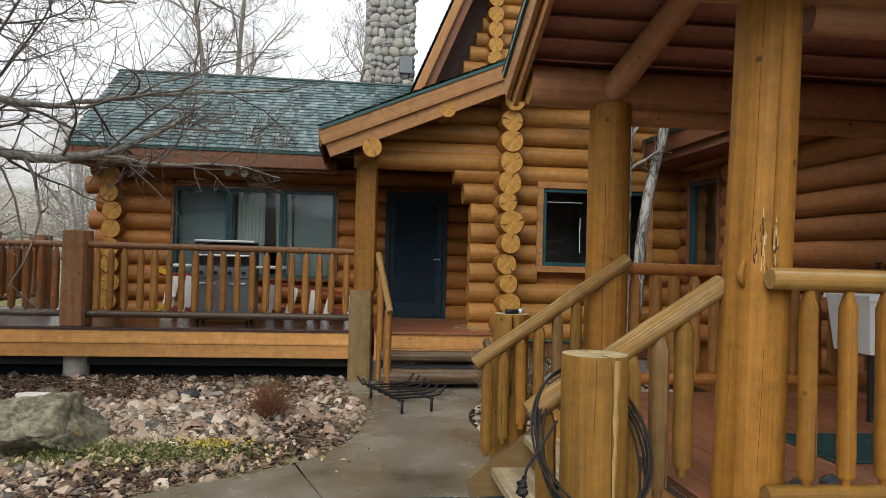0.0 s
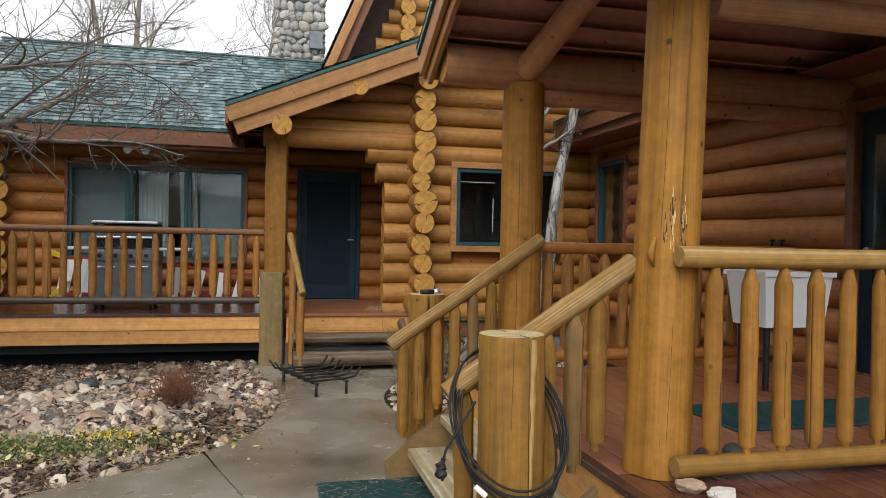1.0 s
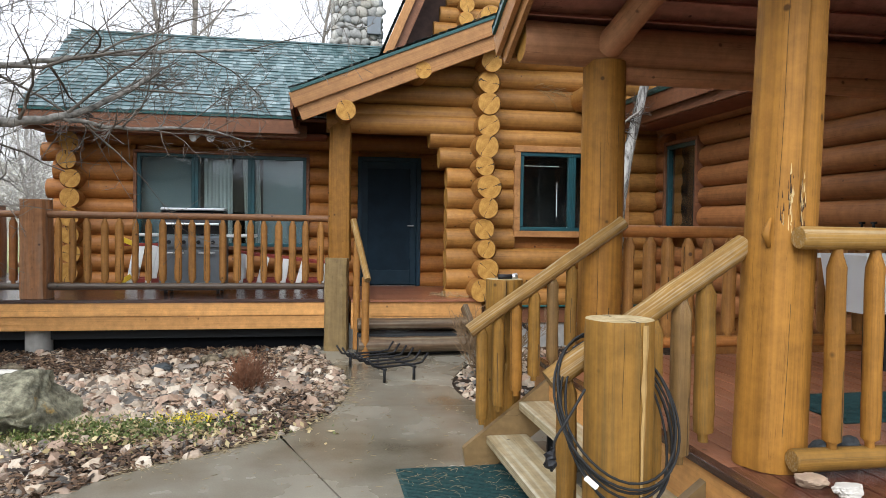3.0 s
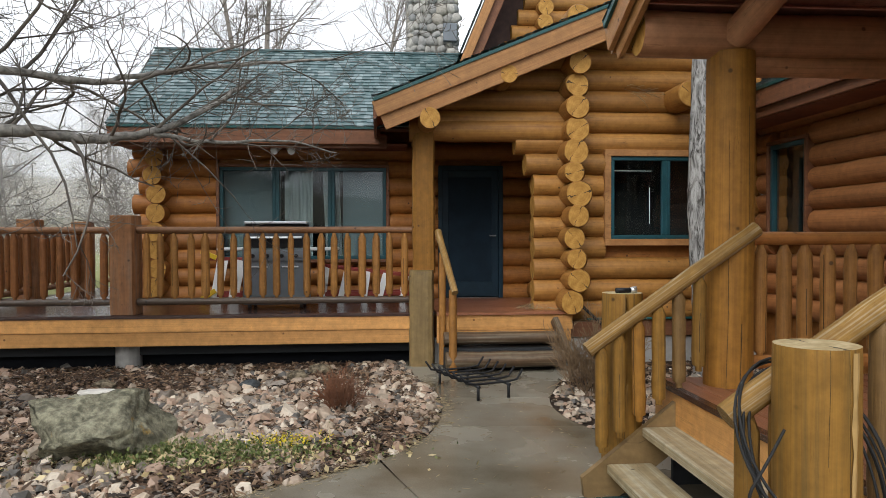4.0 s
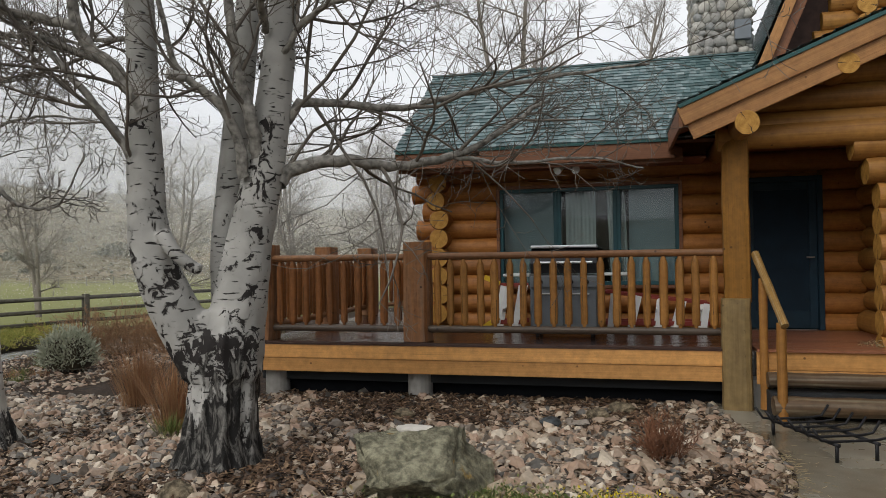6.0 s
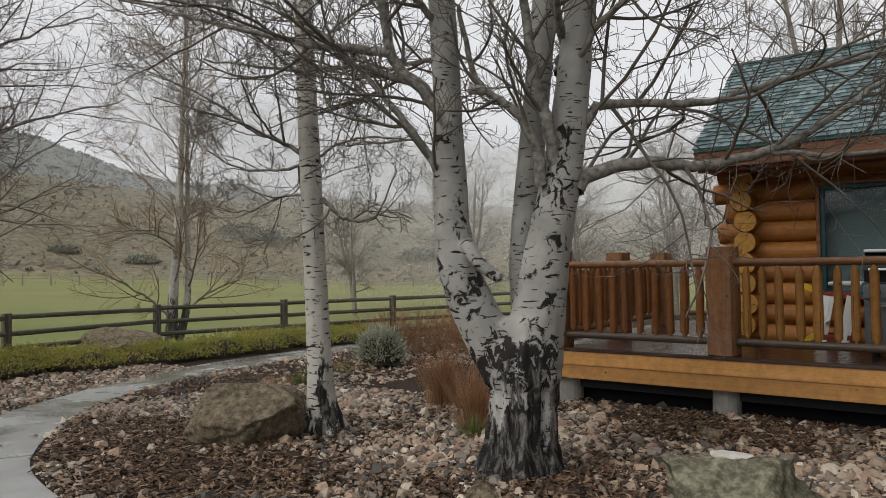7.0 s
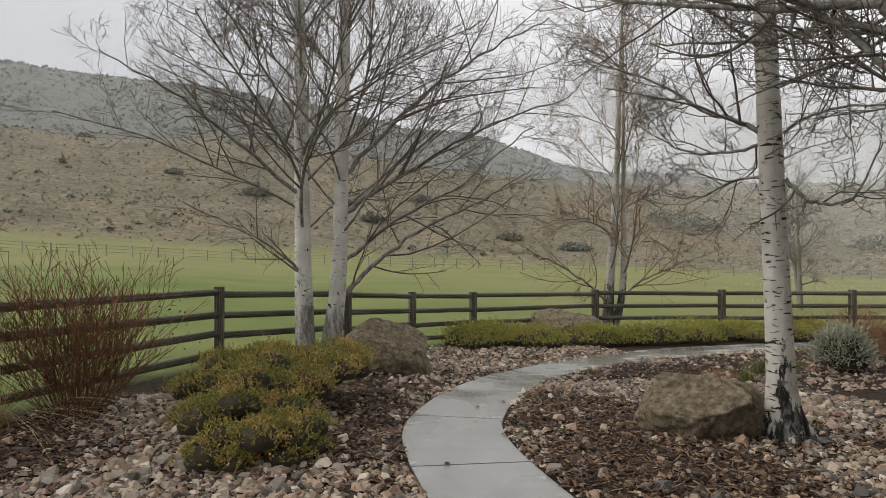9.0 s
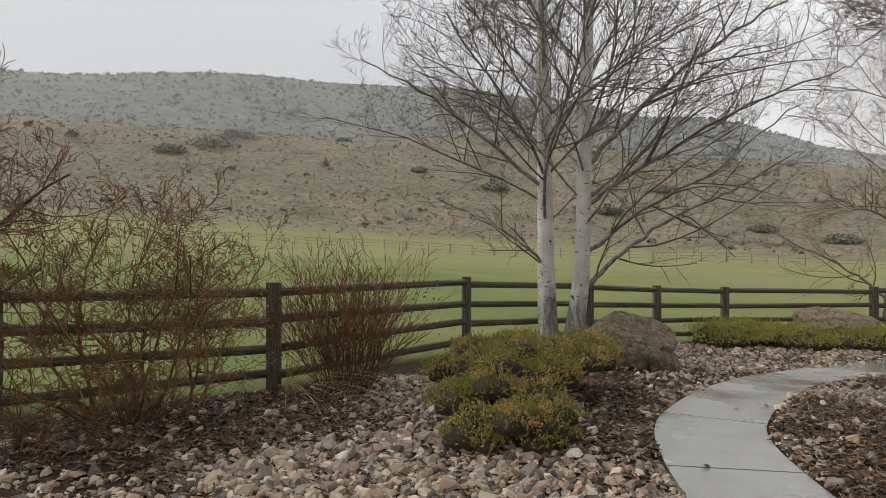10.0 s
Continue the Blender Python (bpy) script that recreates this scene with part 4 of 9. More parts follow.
def railing(label, p0, p1, floor_z, top_z, n, pick, top, r=0.055, rail_r=0.065, low_mat=None, group="log railings", lead=0.6):
    """Log railing: round rails, sharpened log pickets let into the lower rail."""
    p0, p1 = Vector(p0), Vector(p1)
    ob = thing("log_railing", ((p0.x + p1.x) / 2, (p0.y + p1.y) / 2, floor_z), label, "railing", group)
    log("top_rail", (p0.x, p0.y, top_z), (p1.x, p1.y, top_z), rail_r, ob, (top, M_RAILWOOD), seed=1)
    low = floor_z + 0.16
    log("bottom_rail", (p0.x, p0.y, low), (p1.x, p1.y, low), rail_r, ob, (low_mat or top, M_RAILWOOD), seed=2)
    for i in range(n):
        q = p0.lerp(p1, (i + lead + random.uniform(-0.08, 0.08)) / (n + 0.2))
        picket(q, low + rail_r * 0.55, top_z - rail_r * 0.55, r * random.uniform(0.9, 1.1), pick, ob, i)
    return ob


def checked_log(name, p0, p1, r0, r1, parent, mats, cracks=(), flats=(), seed=0, rings=30):
    """Stout peeled log with real drying cracks. cracks: (angle, from, to, width, drift); flats: (angle, share of the radius left)."""
    rng = np.random.default_rng(seed)
    p0, p1 = Vector(p0), Vector(p1)
    th = [k * 2 * math.pi / 40 for k in range(40)]
    for c in cracks:
        w = c[3] / r0
        th = [t for t in th if abs(t - c[0] % (2 * math.pi)) > w * 2.2] + [c[0] % (2 * math.pi) + e * w for e in (-1.6, -0.5, 0, 0.5, 1.6)]
    th = np.array(sorted(th))
    n = len(th)
    ph = rng.uniform(0, 6.28, 6)
    v, f, m = [], [], []
    for i in range(rings + 1):
        k = i / rings
        base = r0 + (r1 - r0) * k
        lean = (0.004 * math.sin(k * 5 + ph[4]), 0.004 * math.sin(k * 4 + ph[5]))
        for t in th:
            a = t
            q = base * (1 + 0.012 * math.cos(2 * t + ph[0] + k * 2) + 0.010 * math.cos(3 * t + ph[1] - k * 3) + 0.006 * math.cos(7 * t + ph[2] + k * 9))
            for fa, left in flats:
                d = math.cos(t - fa)
                if d > 0.2:
                    q = min(q, base * left / d)
            for ca, k0, k1, w, drift in cracks:
                e = abs((t - ca + math.pi) % (2 * math.pi) - math.pi) * r0
                if e < 2 * w:
                    a = t + drift * (k - k0) + 0.012 * math.sin(k * 17 + ca)
                    if e < 0.2 * w and k0 < k < k1:
                        q -= w * 1.8
            if i in (0, rings):
                q *= 0.985
            v.append((k, (math.cos(a) * q + lean[0]) / r0, (math.sin(a) * q + lean[1]) / r0))
    for i in range(rings):
        k = (i + 0.5) / rings
        for j in range(n):
            j2 = (j + 1) % n
            mid = th[j] + ((th[j2] - th[j]) % (2 * math.pi)) / 2
            dark = any(abs((mid - ca + math.pi) % (2 * math.pi) - math.pi) * r0 < w * 0.5 and k0 < k < k1 for ca, k0, k1, w, drift in cracks)
            f.append((i * n + j, (i + 1) * n + j, (i + 1) * n + j2, i * n + j2))
            m.append(2 if dark else 0)
    s = Shape()
    s.add(v, f)
    s.m = m
    s.f += [tuple(range(n)), tuple(rings * n + j for j in range(n))[::-1]]
    s.m += [1, 1]
    return put(name, s.data(name, [*mats, M_CRACK], True), parent, axis(p0, p1, r0))


def S01(a):
    a = min(1.0, max(0.0, a))
    return a * a * (3 - 2 * a)


# ---- ground ----
DECK = 0.72

HILL = [(-180, -0.8, 3.0, 2.0), (-20, -1.0, 3.5, 2.0), (15, -1.3, 4.0, 3.0), (27, -1.5, 4.6, 3.5), (40, -1.4, 4.9, 4.4), (55, -0.7, 5.6, 6.2),
        (70, -0.1, 7.2, 9.6), (80, 0.4, 8.6, 11.6), (88, 0.8, 8.9, 12.4), (95, 1.2, 8.9, 12.6), (105, 1.9, 8.9, 12.9), (120, 3.0, 9.0, 11.6), (150, 3.0, 8.0, 11.0), (180, -0.8, 3.0, 2.0)]


def profile(az):
    for a, b in zip(HILL, HILL[1:]):
        if a[0] <= az <= b[0]:
            k = S01((az - a[0]) / (b[0] - a[0]))
            return [a[i] + (b[i] - a[i]) * k for i in (1, 2, 3)]
    return HILL[0][1:]


EYE = (-3.0, 0.6)
R_FOOT, R_CREST, R_DIP, R_RIDGE = 150.0, 330.0, 430.0, 800.0


def garden(x, y):
    return -0.5 * S01((-x - 5) / 15) * S01((y + 1) / 10)


def height(x, y):
    dx, dy = x - EYE[0], y - EYE[1]
    r = math.hypot(dx, dy)
    near = garden(x, y)
    if r < 20:
        return near
    az = math.degrees(math.atan2(-dx, dy))
    foot, crest, ridge = profile(az)
    zf = 1.75 + R_FOOT * math.tan(radians(foot))
    zc = 1.75 + R_CREST * math.tan(radians(crest))
    zr = 1.75 + R_RIDGE * math.tan(radians(ridge))
    if r < R_FOOT:
        k = (r - 20) / (R_FOOT - 20)
        z = near + (zf - near) * (0.35 * k + 0.65 * k * k)
    elif r < R_CREST:
        k = (r - R_FOOT) / (R_CREST - R_FOOT)
        z = zf + (zc - zf) * (0.45 * k + 0.55 * S01(k))
        z += 3.5 * noise.noise((x * 0.018, y * 0.018, 0.0)) * S01(k * 3)
    elif r < R_DIP:
        k = (r - R_CREST) / (R_DIP - R_CREST)
        z = zc + 1.5 * k + 3.5 * noise.noise((x * 0.018, y * 0.018, 0.0)) * (1 - k)
    else:
        k = min(1.25, (r - R_DIP) / (R_RIDGE - R_DIP))
        z = zc + 1.5 + (zr - zc) * (S01(k) if k < 1 else 1 - (k - 1) * 0.5)
        z += 5 * noise.noise((x * 0.006, y * 0.006, 4.0)) * S01(k)
    return z


FENCE = [(-9.3, -6.6), (-11.0, -3.9), (-12.55, -1.24), (-16.4, 1.5), (-18.6, 4.3), (-20.3, 6.35), (-21.2, 8.4), (-21.4, 12.4), (-20.2, 16.0), (-18.8, 19.6), (-16.0, 24.0)]


def meadow_side(x, y):
    """Metres beyond the fence line (positive in the meadow)."""
    best, sign = 1e9, -1
    for (ax, ay), (bx, by) in zip(FENCE, FENCE[1:]):
        ux, uy = bx - ax, by - ay
        L2 = ux * ux + uy * uy
        k = min(1, max(0, ((x - ax) * ux + (y - ay) * uy) / L2))
        qx, qy = ax + k * ux, ay + k * uy
        d = math.hypot(x - qx, y - qy)
        if d < best:
            best = d
            sign = 1 if (ux * (y - ay) - uy * (x - ax)) > 0 else -1
    return best * sign


def ground():
    me = bpy.data.meshes.new("ground")
    rs = [0.0] + list(np.concatenate([np.arange(1.0, 26, 0.55), np.geomspace(26, 150, 34)[0:], np.linspace(158, 330, 26), np.linspace(345, 430, 6), np.linspace(455, 900, 22), [1400, 2600]]))
    azs = np.concatenate([np.arange(-180, 0, 6.0), np.arange(0, 130, 1.1), np.arange(130, 180, 5.0)])
    na = len(azs)
    verts, cols = [], []
    for r in rs:
        for a in azs:
            x, y = EYE[0] - r * math.sin(radians(a)), EYE[1] + r * math.cos(radians(a))
            z = height(x, y) if r < 1000 else 20.0
            verts.append((x, y, z))
            md = meadow_side(x, y) if 5 < r < 60 else (30.0 if r >= 60 else -9.0)
            if not -25 < a < 140:
                md = 5.0 if r > 26 else -5.0
            w = noise.noise((x * 0.5, y * 0.5, 1.0)) * 0.8
            meadow = S01((md + 0.4 + w) / 0.8)
            hill = S01((r - R_FOOT + 10 * noise.noise((x * 0.02, y * 0.02, 2.0)) + 8) / 22)
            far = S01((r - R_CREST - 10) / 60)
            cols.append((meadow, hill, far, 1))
    faces = []
    for i in range(len(rs) - 1):
        for j in range(na):
            j2 = (j + 1) % na
            if i == 0:
                faces.append((0, na + j2, na + j)[::-1])
            else:
                faces.append((i * na + j, i * na + j2, (i + 1) * na + j2, (i + 1) * na + j)[::-1])
    me.from_pydata(verts, [], faces)
    at = me.color_attributes.new("zone", "FLOAT_COLOR", "POINT")
    at.data.foreach_set("color", np.array(cols, float).ravel())
    me.materials.append(M_GROUND)
    me.polygons.foreach_set("use_smooth", np.ones(len(faces), bool))
    ob = put("ground", me)
    return tagged(ob, "garden soil, green meadow and dry scrub hills", "ground", kind="structure")


ground()

# ---- walks ----
PATH_MID = [(-2.2, 3.9), (-3.8, 3.2), (-5.8, 2.85), (-8.2, 3.08), (-10.2, 3.5), (-11.6, 4.2), (-13.3, 5.4), (-14.9, 6.9), (-16.3, 9.0), (-17.1, 11.5), (-17.2, 14.0), (-16.8, 17.0), (-15.5, 20.5)]


def spline(pts, n):
    """Evenly stepped smooth curve through the points."""
    p = [Vector((*q, 0)) for q in pts]
    out = []
    for i in range(len(p) - 1):
        a, b, c, d = p[max(0, i - 1)], p[i], p[i + 1], p[min(len(p) - 1, i + 2)]
        for k in range(n):
            t = k / n
            out.append(0.5 * ((2 * b) + (c - a) * t + (2 * a - 5 * b + 4 * c - d) * t * t + (3 * b - a - 3 * c + d) * t ** 3))
    out.append(p[-1])
    return out


PATH_LINE = spline(PATH_MID, 10)
PATH_HALF = 0.54
FRONT_LEFT = [(-1.75, 9.75), (-1.62, 8.9), (-1.42, 7.9), (-1.40, 7.2), (-1.50, 6.5), (-1.78, 5.8), (-2.30, 5.28), (-2.95, 4.82), (-3.6, 4.1), (-3.9, 2.6), (-3.6, -2.5)]
# last two points add unseen paving that bounces light into the porch
FRONT_RIGHT = [(0.9, 9.75), (0.35, 8.85), (-0.05, 7.95), (-0.28, 7.3), (-0.30, 6.7), (-0.12, 6.15), (0.35, 5.75), (0.5, 5.0), (0.5, 4.1), (1.6, 2.2), (3.1, -2.5)]


def inside(x, y, poly):
    c = False
    for (x0, y0), (x1, y1) in zip(poly, poly[1:] + poly[:1]):
        if (y0 > y) != (y1 > y) and x < (x1 - x0) * (y - y0) / (y1 - y0) + x0:
            c = not c
    return c


FRONT_POLY = FRONT_LEFT + FRONT_RIGHT[::-1]
_pl = np.array([(p.x, p.y) for p in PATH_LINE])


def on_walk(x, y, grow=0.0):
    if np.min(np.hypot(_pl[:, 0] - x, _pl[:, 1] - y)) < PATH_HALF + grow:
        return True
    return inside(x - grow, y, FRONT_POLY) or inside(x + grow, y, FRONT_POLY)


def slab(name, left, right, parent, top=0.02, material=None):
    """Concrete slab between two edges, with a dropped edge."""
    s = Shape()
    n = len(left)
    v = [(x, y, garden(x, y) + top) for x, y in left] + [(x, y, garden(x, y) + top) for x, y in right]
    v += [(x, y, z - 0.14) for x, y, z in v]
    f = [(i, i + 1, n + i + 1, n + i)[::-1] for i in range(n - 1)]
    f += [(i, i + 1, 2 * n + i + 1, 2 * n + i) for i in range(n - 1)]
    f += [(n + i, n + i + 1, 3 * n + i + 1, 3 * n + i)[::-1] for i in range(n - 1)]
    f += [(0, n, 3 * n, 2 * n), (n - 1, 2 * n - 1, 4 * n - 1, 3 * n - 1)[::-1]]
    s.add(v, f)
    return part(name, s, material or M_WALK, parent)


def walks():
    fw = thing("front_walk", (-0.9, 7, 0), "wet grey concrete front walk in broad slabs", "walkway", kind="structure")
    left, right = spline(FRONT_LEFT, 4), spline(FRONT_RIGHT, 4)

    def run(line, a, b, n):
        """Points along an edge between two stations."""
        out = []
        for q in np.linspace(a, b, n):
            k = min(len(line) - 2, int(q))
            p = line[k].lerp(line[k + 1], q - k)
            out.append((p.x, p.y))
        return out

    # broad upper slab, then two slabs parted by a long joint
    slab("slab", run(left, 0, 9.9, 12), run(right, 0, 10.9, 12), fw, 0.02, M_FRONTWALK)
    slab("slab", run(left, 10, 16.4, 9), run(right, 11, 18.9, 9), fw, 0.02, M_FRONTWALK)
    joint = [(-2.05 + 0.316 * q, 5.58 - q) for q in np.linspace(0, 8.0, 18)]
    slab("slab", run(left, 16.45, 22, 7) + [(x + 0.006, y) for x, y in joint[1:]], run(right, 19, len(right) - 1, 24), fw, 0.02, M_FRONTWALK)
    slab("slab", run(left, 22, len(left) - 1, 18), [(x - 0.006, y) for x, y in joint], fw, 0.02, M_FRONTWALK)
    gp = thing("garden_path", (-10, 3.5, 0), "curving wet concrete garden path with cross joints", "path", kind="structure")
    pts = PATH_LINE
    start = 10
    step = 12
    i = start
    while i < len(pts) - 1:
        j = min(len(pts) - 1, i + step)
        L, R = [], []
        for k in range(i, j + 1):
            d = (pts[min(k + 1, len(pts) - 1)] - pts[max(k - 1, 0)]).normalized()
            nrm = Vector((-d.y, d.x, 0))
            p = pts[k]
            if k == i:
                p = p + d * 0.028
            w = PATH_HALF + (0.25 * S01((k - 70) / 20))
            a, b = p + nrm * w, p - nrm * w
            L.append((b.x, b.y))
            R.append((a.x, a.y))
        slab("slab", R, L, gp, 0.015)
        i = j


walks()

# ---- house ----
LOG_R, LOG_STEP = 0.148, 0.284
REDS = (M_REDLOG, M_REDLOG)


def roof_plane(owner, p0, u, v, lu, lv, keep_parts=0, seed=1, step=0.122):
    """Overlapping shingles on the plane p0 + a*u + b*v. The rows nearest the eave are parts, the rest one mesh."""
    rng = np.random.default_rng(seed)
    u, v, p0 = Vector(u).normalized(), Vector(v).normalized(), Vector(p0)
    nrm = u.cross(v).normalized()
    if nrm.z < 0:
        nrm = -nrm
    rest, made = Shape(), 0
    shared = {}
    for row in range(int(lv / step)):
        a = -rng.random() * 0.2
        while a < lu:
            w = rng.choice([0.06, 0.08, 0.10, 0.13])
            a0, a1 = max(0, a), min(lu, a + w - 0.004)
            b0 = row * step - rng.choice([0.0, 0.0, 0.012])
            lift = rng.uniform(0.004, 0.010)
            a += w
            if a1 - a0 < 0.02:
                continue
            if made < keep_parts:
                key = round(a1 - a0, 2)
                if key not in shared:
                    s = Shape()
                    k = key
                    s.add([(0, 0, 0.024), (k, 0, 0.024), (k, 0.2, 0.004), (0, 0.2, 0.004), (0, 0, 0), (k, 0, 0), (k, 0.2, -0.004), (0, 0.2, -0.004)],
                          [(0, 1, 2, 3), (4, 5, 1, 0), (5, 6, 2, 1), (7, 4, 0, 3)])
                    shared[key] = s.data("shingle", [M_SHINGLE])
                o = p0 + u * a0 + v * b0 + nrm * lift
                m = Matrix(((u.x, v.x, nrm.x, o.x), (u.y, v.y, nrm.y, o.y), (u.z, v.z, nrm.z, o.z), (0, 0, 0, 1)))
                put("shingle", shared[key], owner, m)
                made += 1
            else:
                q = [p0 + u * x + v * y + nrm * (z + lift) for x, y, z in
                     ((a0, b0, 0.024), (a1, b0, 0.024), (a1, b0 + 0.2, 0.004), (a0, b0 + 0.2, 0.004), (a0, b0, 0), (a1, b0, 0))]
                rest.add([t[:] for t in q], [(0, 1, 2, 3), (4, 5, 1, 0)])
    if rest.n:
        part("shingles", rest, M_SHINGLE, owner, kind="stuff")


def slab_plane(p0, u, v, lu, lv, t):
    """Solid sloping slab under a roof face."""
    u, v, p0 = Vector(u).normalized(), Vector(v).normalized(), Vector(p0)
    nrm = u.cross(v).normalized()
    if nrm.z < 0:
        nrm = -nrm
    q = [p0, p0 + u * lu, p0 + u * lu + v * lv, p0 + v * lv]
    s = Shape()
    s.add([w[:] for w in q] + [(w - nrm * t)[:] for w in q], [(0, 1, 2, 3), (7, 6, 5, 4), (0, 4, 5, 1), (1, 5, 6, 2), (2, 6, 7, 3), (3, 7, 4, 0)])
    return s


def window_unit(parent, x0, x1, z0, z1, y, sashes, face=-1, trim=0.09, along="x", trim_mat=None):
    """Trimmed window with teal sashes and panes. y: wall face; face: the way it looks."""

    def P(a, d, z):
        return (a, y + d * face, z) if along == "x" else (y + d * face, a, z)

    def bar(name, a0, a1, b0, b1, d0, d1, material):
        s = Shape()
        c0, c1 = P(a0, d0, b0), P(a1, d1, b1)
        lo = [min(p, q) for p, q in zip(c0, c1)]
        hi = [max(p, q) for p, q in zip(c0, c1)]
        s.box(lo, hi, 0, 0.006)
        return part(name, s, material, parent)

    t = trim
    tm = trim_mat or M_FASCIA
    bar("trim_head", x0, x1, z1 - t, z1, -0.12, 0.05, tm)
    bar("trim_sill", x0, x1, z0, z0 + t, -0.12, 0.065, tm)
    bar("trim_side", x0, x0 + t, z0 + t, z1 - t, -0.12, 0.048, tm)
    bar("trim_side", x1 - t, x1, z0 + t, z1 - t, -0.12, 0.048, tm)
    w = (x1 - x0 - 2 * t) / sashes
    for i in range(sashes):
        a0, a1 = x0 + t + i * w, x0 + t + (i + 1) * w
        f = 0.055
        bar("sash_frame", a0, a1, z1 - t - f, z1 - t, -0.06, 0.02, M_TEAL)
        bar("sash_frame", a0, a1, z0 + t, z0 + t + f, -0.06, 0.02, M_TEAL)
        bar("sash_frame", a0, a0 + f, z0 + t + f, z1 - t - f, -0.06, 0.018, M_TEAL)
        bar("sash_frame", a1 - f, a1, z0 + t + f, z1 - t - f, -0.06, 0.018, M_TEAL)
        g = bar("pane", a0 + f, a1 - f, z0 + t + f, z1 - t - f, -0.035, -0.027, M_GLASS)
        g.visible_shadow = False
    # added box behind the panes, its near-black standing in for an unlit room
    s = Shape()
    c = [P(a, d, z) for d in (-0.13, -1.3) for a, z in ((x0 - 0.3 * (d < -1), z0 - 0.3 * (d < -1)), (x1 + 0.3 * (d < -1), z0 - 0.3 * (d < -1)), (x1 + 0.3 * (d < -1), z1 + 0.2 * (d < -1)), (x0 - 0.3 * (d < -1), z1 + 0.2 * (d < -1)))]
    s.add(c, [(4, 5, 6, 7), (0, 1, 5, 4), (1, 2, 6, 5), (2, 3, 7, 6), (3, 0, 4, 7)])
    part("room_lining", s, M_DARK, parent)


def front_wall():
    w = thing("wall_front", (1.6, 9.66, 0.6), "golden stained round-log house wall with saddle-notched corner", "log wall", kind="structure")
    gx0, gx1, gz0, gz1 = 1.01, 2.75, 1.58, 2.88
    i, z = 0, 0.70
    while z < 5.3:
        left = 0.05
        if 2.5 < z < 2.75:
            left = -0.06
        elif 2.75 < z < 3.0:
            left = -0.2
        elif z >= 3.0:
            left = max(-1.45, -2.0 + (z - 3.02) / 0.41)
        if z > 3.2:
            left = max(-1.3, (z + 0.18 - 3.36) / 0.415 - 2.15)
        r = LOG_R * random.uniform(0.97, 1.05)
        y = 9.67 + random.uniform(-0.012, 0.012)
        if gz0 - 0.06 < z < gz1 + 0.02:
            log("log", (left, y, z), (gx0 + 0.02, y, z), r, w, seed=i)
            log("log", (gx1 - 0.02, y, z), (3.2, y, z), r, w, seed=i + 1)
        elif left < 3.0:
            log("log", (left, y, z), (3.2, y, z), r, w, seed=i)
        z += LOG_STEP
        i += 1
    win = thing("window_1", (1.9, 9.5, 1.6), "teal framed two-sash window with cedar trim, dark inside", "window", kind="structure")
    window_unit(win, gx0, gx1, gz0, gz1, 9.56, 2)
    # white bars added for the thin lines of light in the glass
    board("inner_rail", (gx0 + 0.2, 9.72, gz1 - 0.27), (gx0 + 0.72, 9.72, gz1 - 0.27), 0.006, 0.005, M_WHITE, win, "white bar standing in for a line of light in the pane")
    board("inner_cord", (gx0 + 0.70, 9.72, gz0 + 0.30), (gx0 + 0.70, 9.72, gz1 - 0.50), 0.0035, 0.0035, M_WHITE, win, "thin white bar standing in for a line of light in the pane")
    s = Shape()
    s.box((0.5, 9.68, -0.1), (3.3, 9.78, gz0))
    s.box((0.5, 9.68, gz1), (3.3, 9.78, 4.6))
    s.box((0.5, 9.68, gz0), (gx0 + 0.03, 9.78, gz1))
    s.box((gx1 - 0.03, 9.68, gz0), (3.3, 9.78, gz1))
    part("chinking", s, M_REDLOG, w)
    s = Shape()
    s.box((0.45, 9.52, -0.2), (3.2, 9.8, 0.34))
    part("foundation", s, M_CONCRETE, w, "grey concrete foundation")
    board("skirt_board", (0.4, 9.50, 0.46), (3.15, 9.50, 0.46), 0.02, 0.10, M_REDFASCIA, w)
    # dark drain pipe leaning against the foundation
    log("drain_pipe", (0.66, 9.36, 0.78), (1.20, 9.33, 0.28), 0.02, w, (M_BLACK, M_BLACK), label="black drain pipe")
    # thin pipe along the top of the skirt
    log("pipe", (0.75, 9.44, 0.60), (3.1, 9.44, 0.60), 0.018, w, (M_DRIPEDGE, M_DRIPEDGE), label="green painted pipe")


front_wall()


def entry_side_wall():
    w = thing("wall_entry_side", (0.55, 10.4, 0.6), "stained log side wall with sawn round log ends", "log wall", kind="structure")
    z, i = 0.70 + LOG_STEP / 2, 0
    while z < 4.75:
        r = LOG_R * random.uniform(0.92, 1.16)
        x = 0.56 + random.uniform(-0.035, 0.035) - (0.06 if i % 3 == 0 else 0) * 0.5
        y0 = 9.23 + random.uniform(-0.04, 0.03)
        if z > 3.9:
            y0 -= 0.05
        log("log", (x, y0, z), (x, 11.5, z), r, w, seed=i)
        z += LOG_STEP
        i += 1
    s = Shape()
    s.box((0.56, 9.8, -0.1), (0.66, 11.5, 4.3))
    part("chinking", s, M_REDLOG, w)


entry_side_wall()


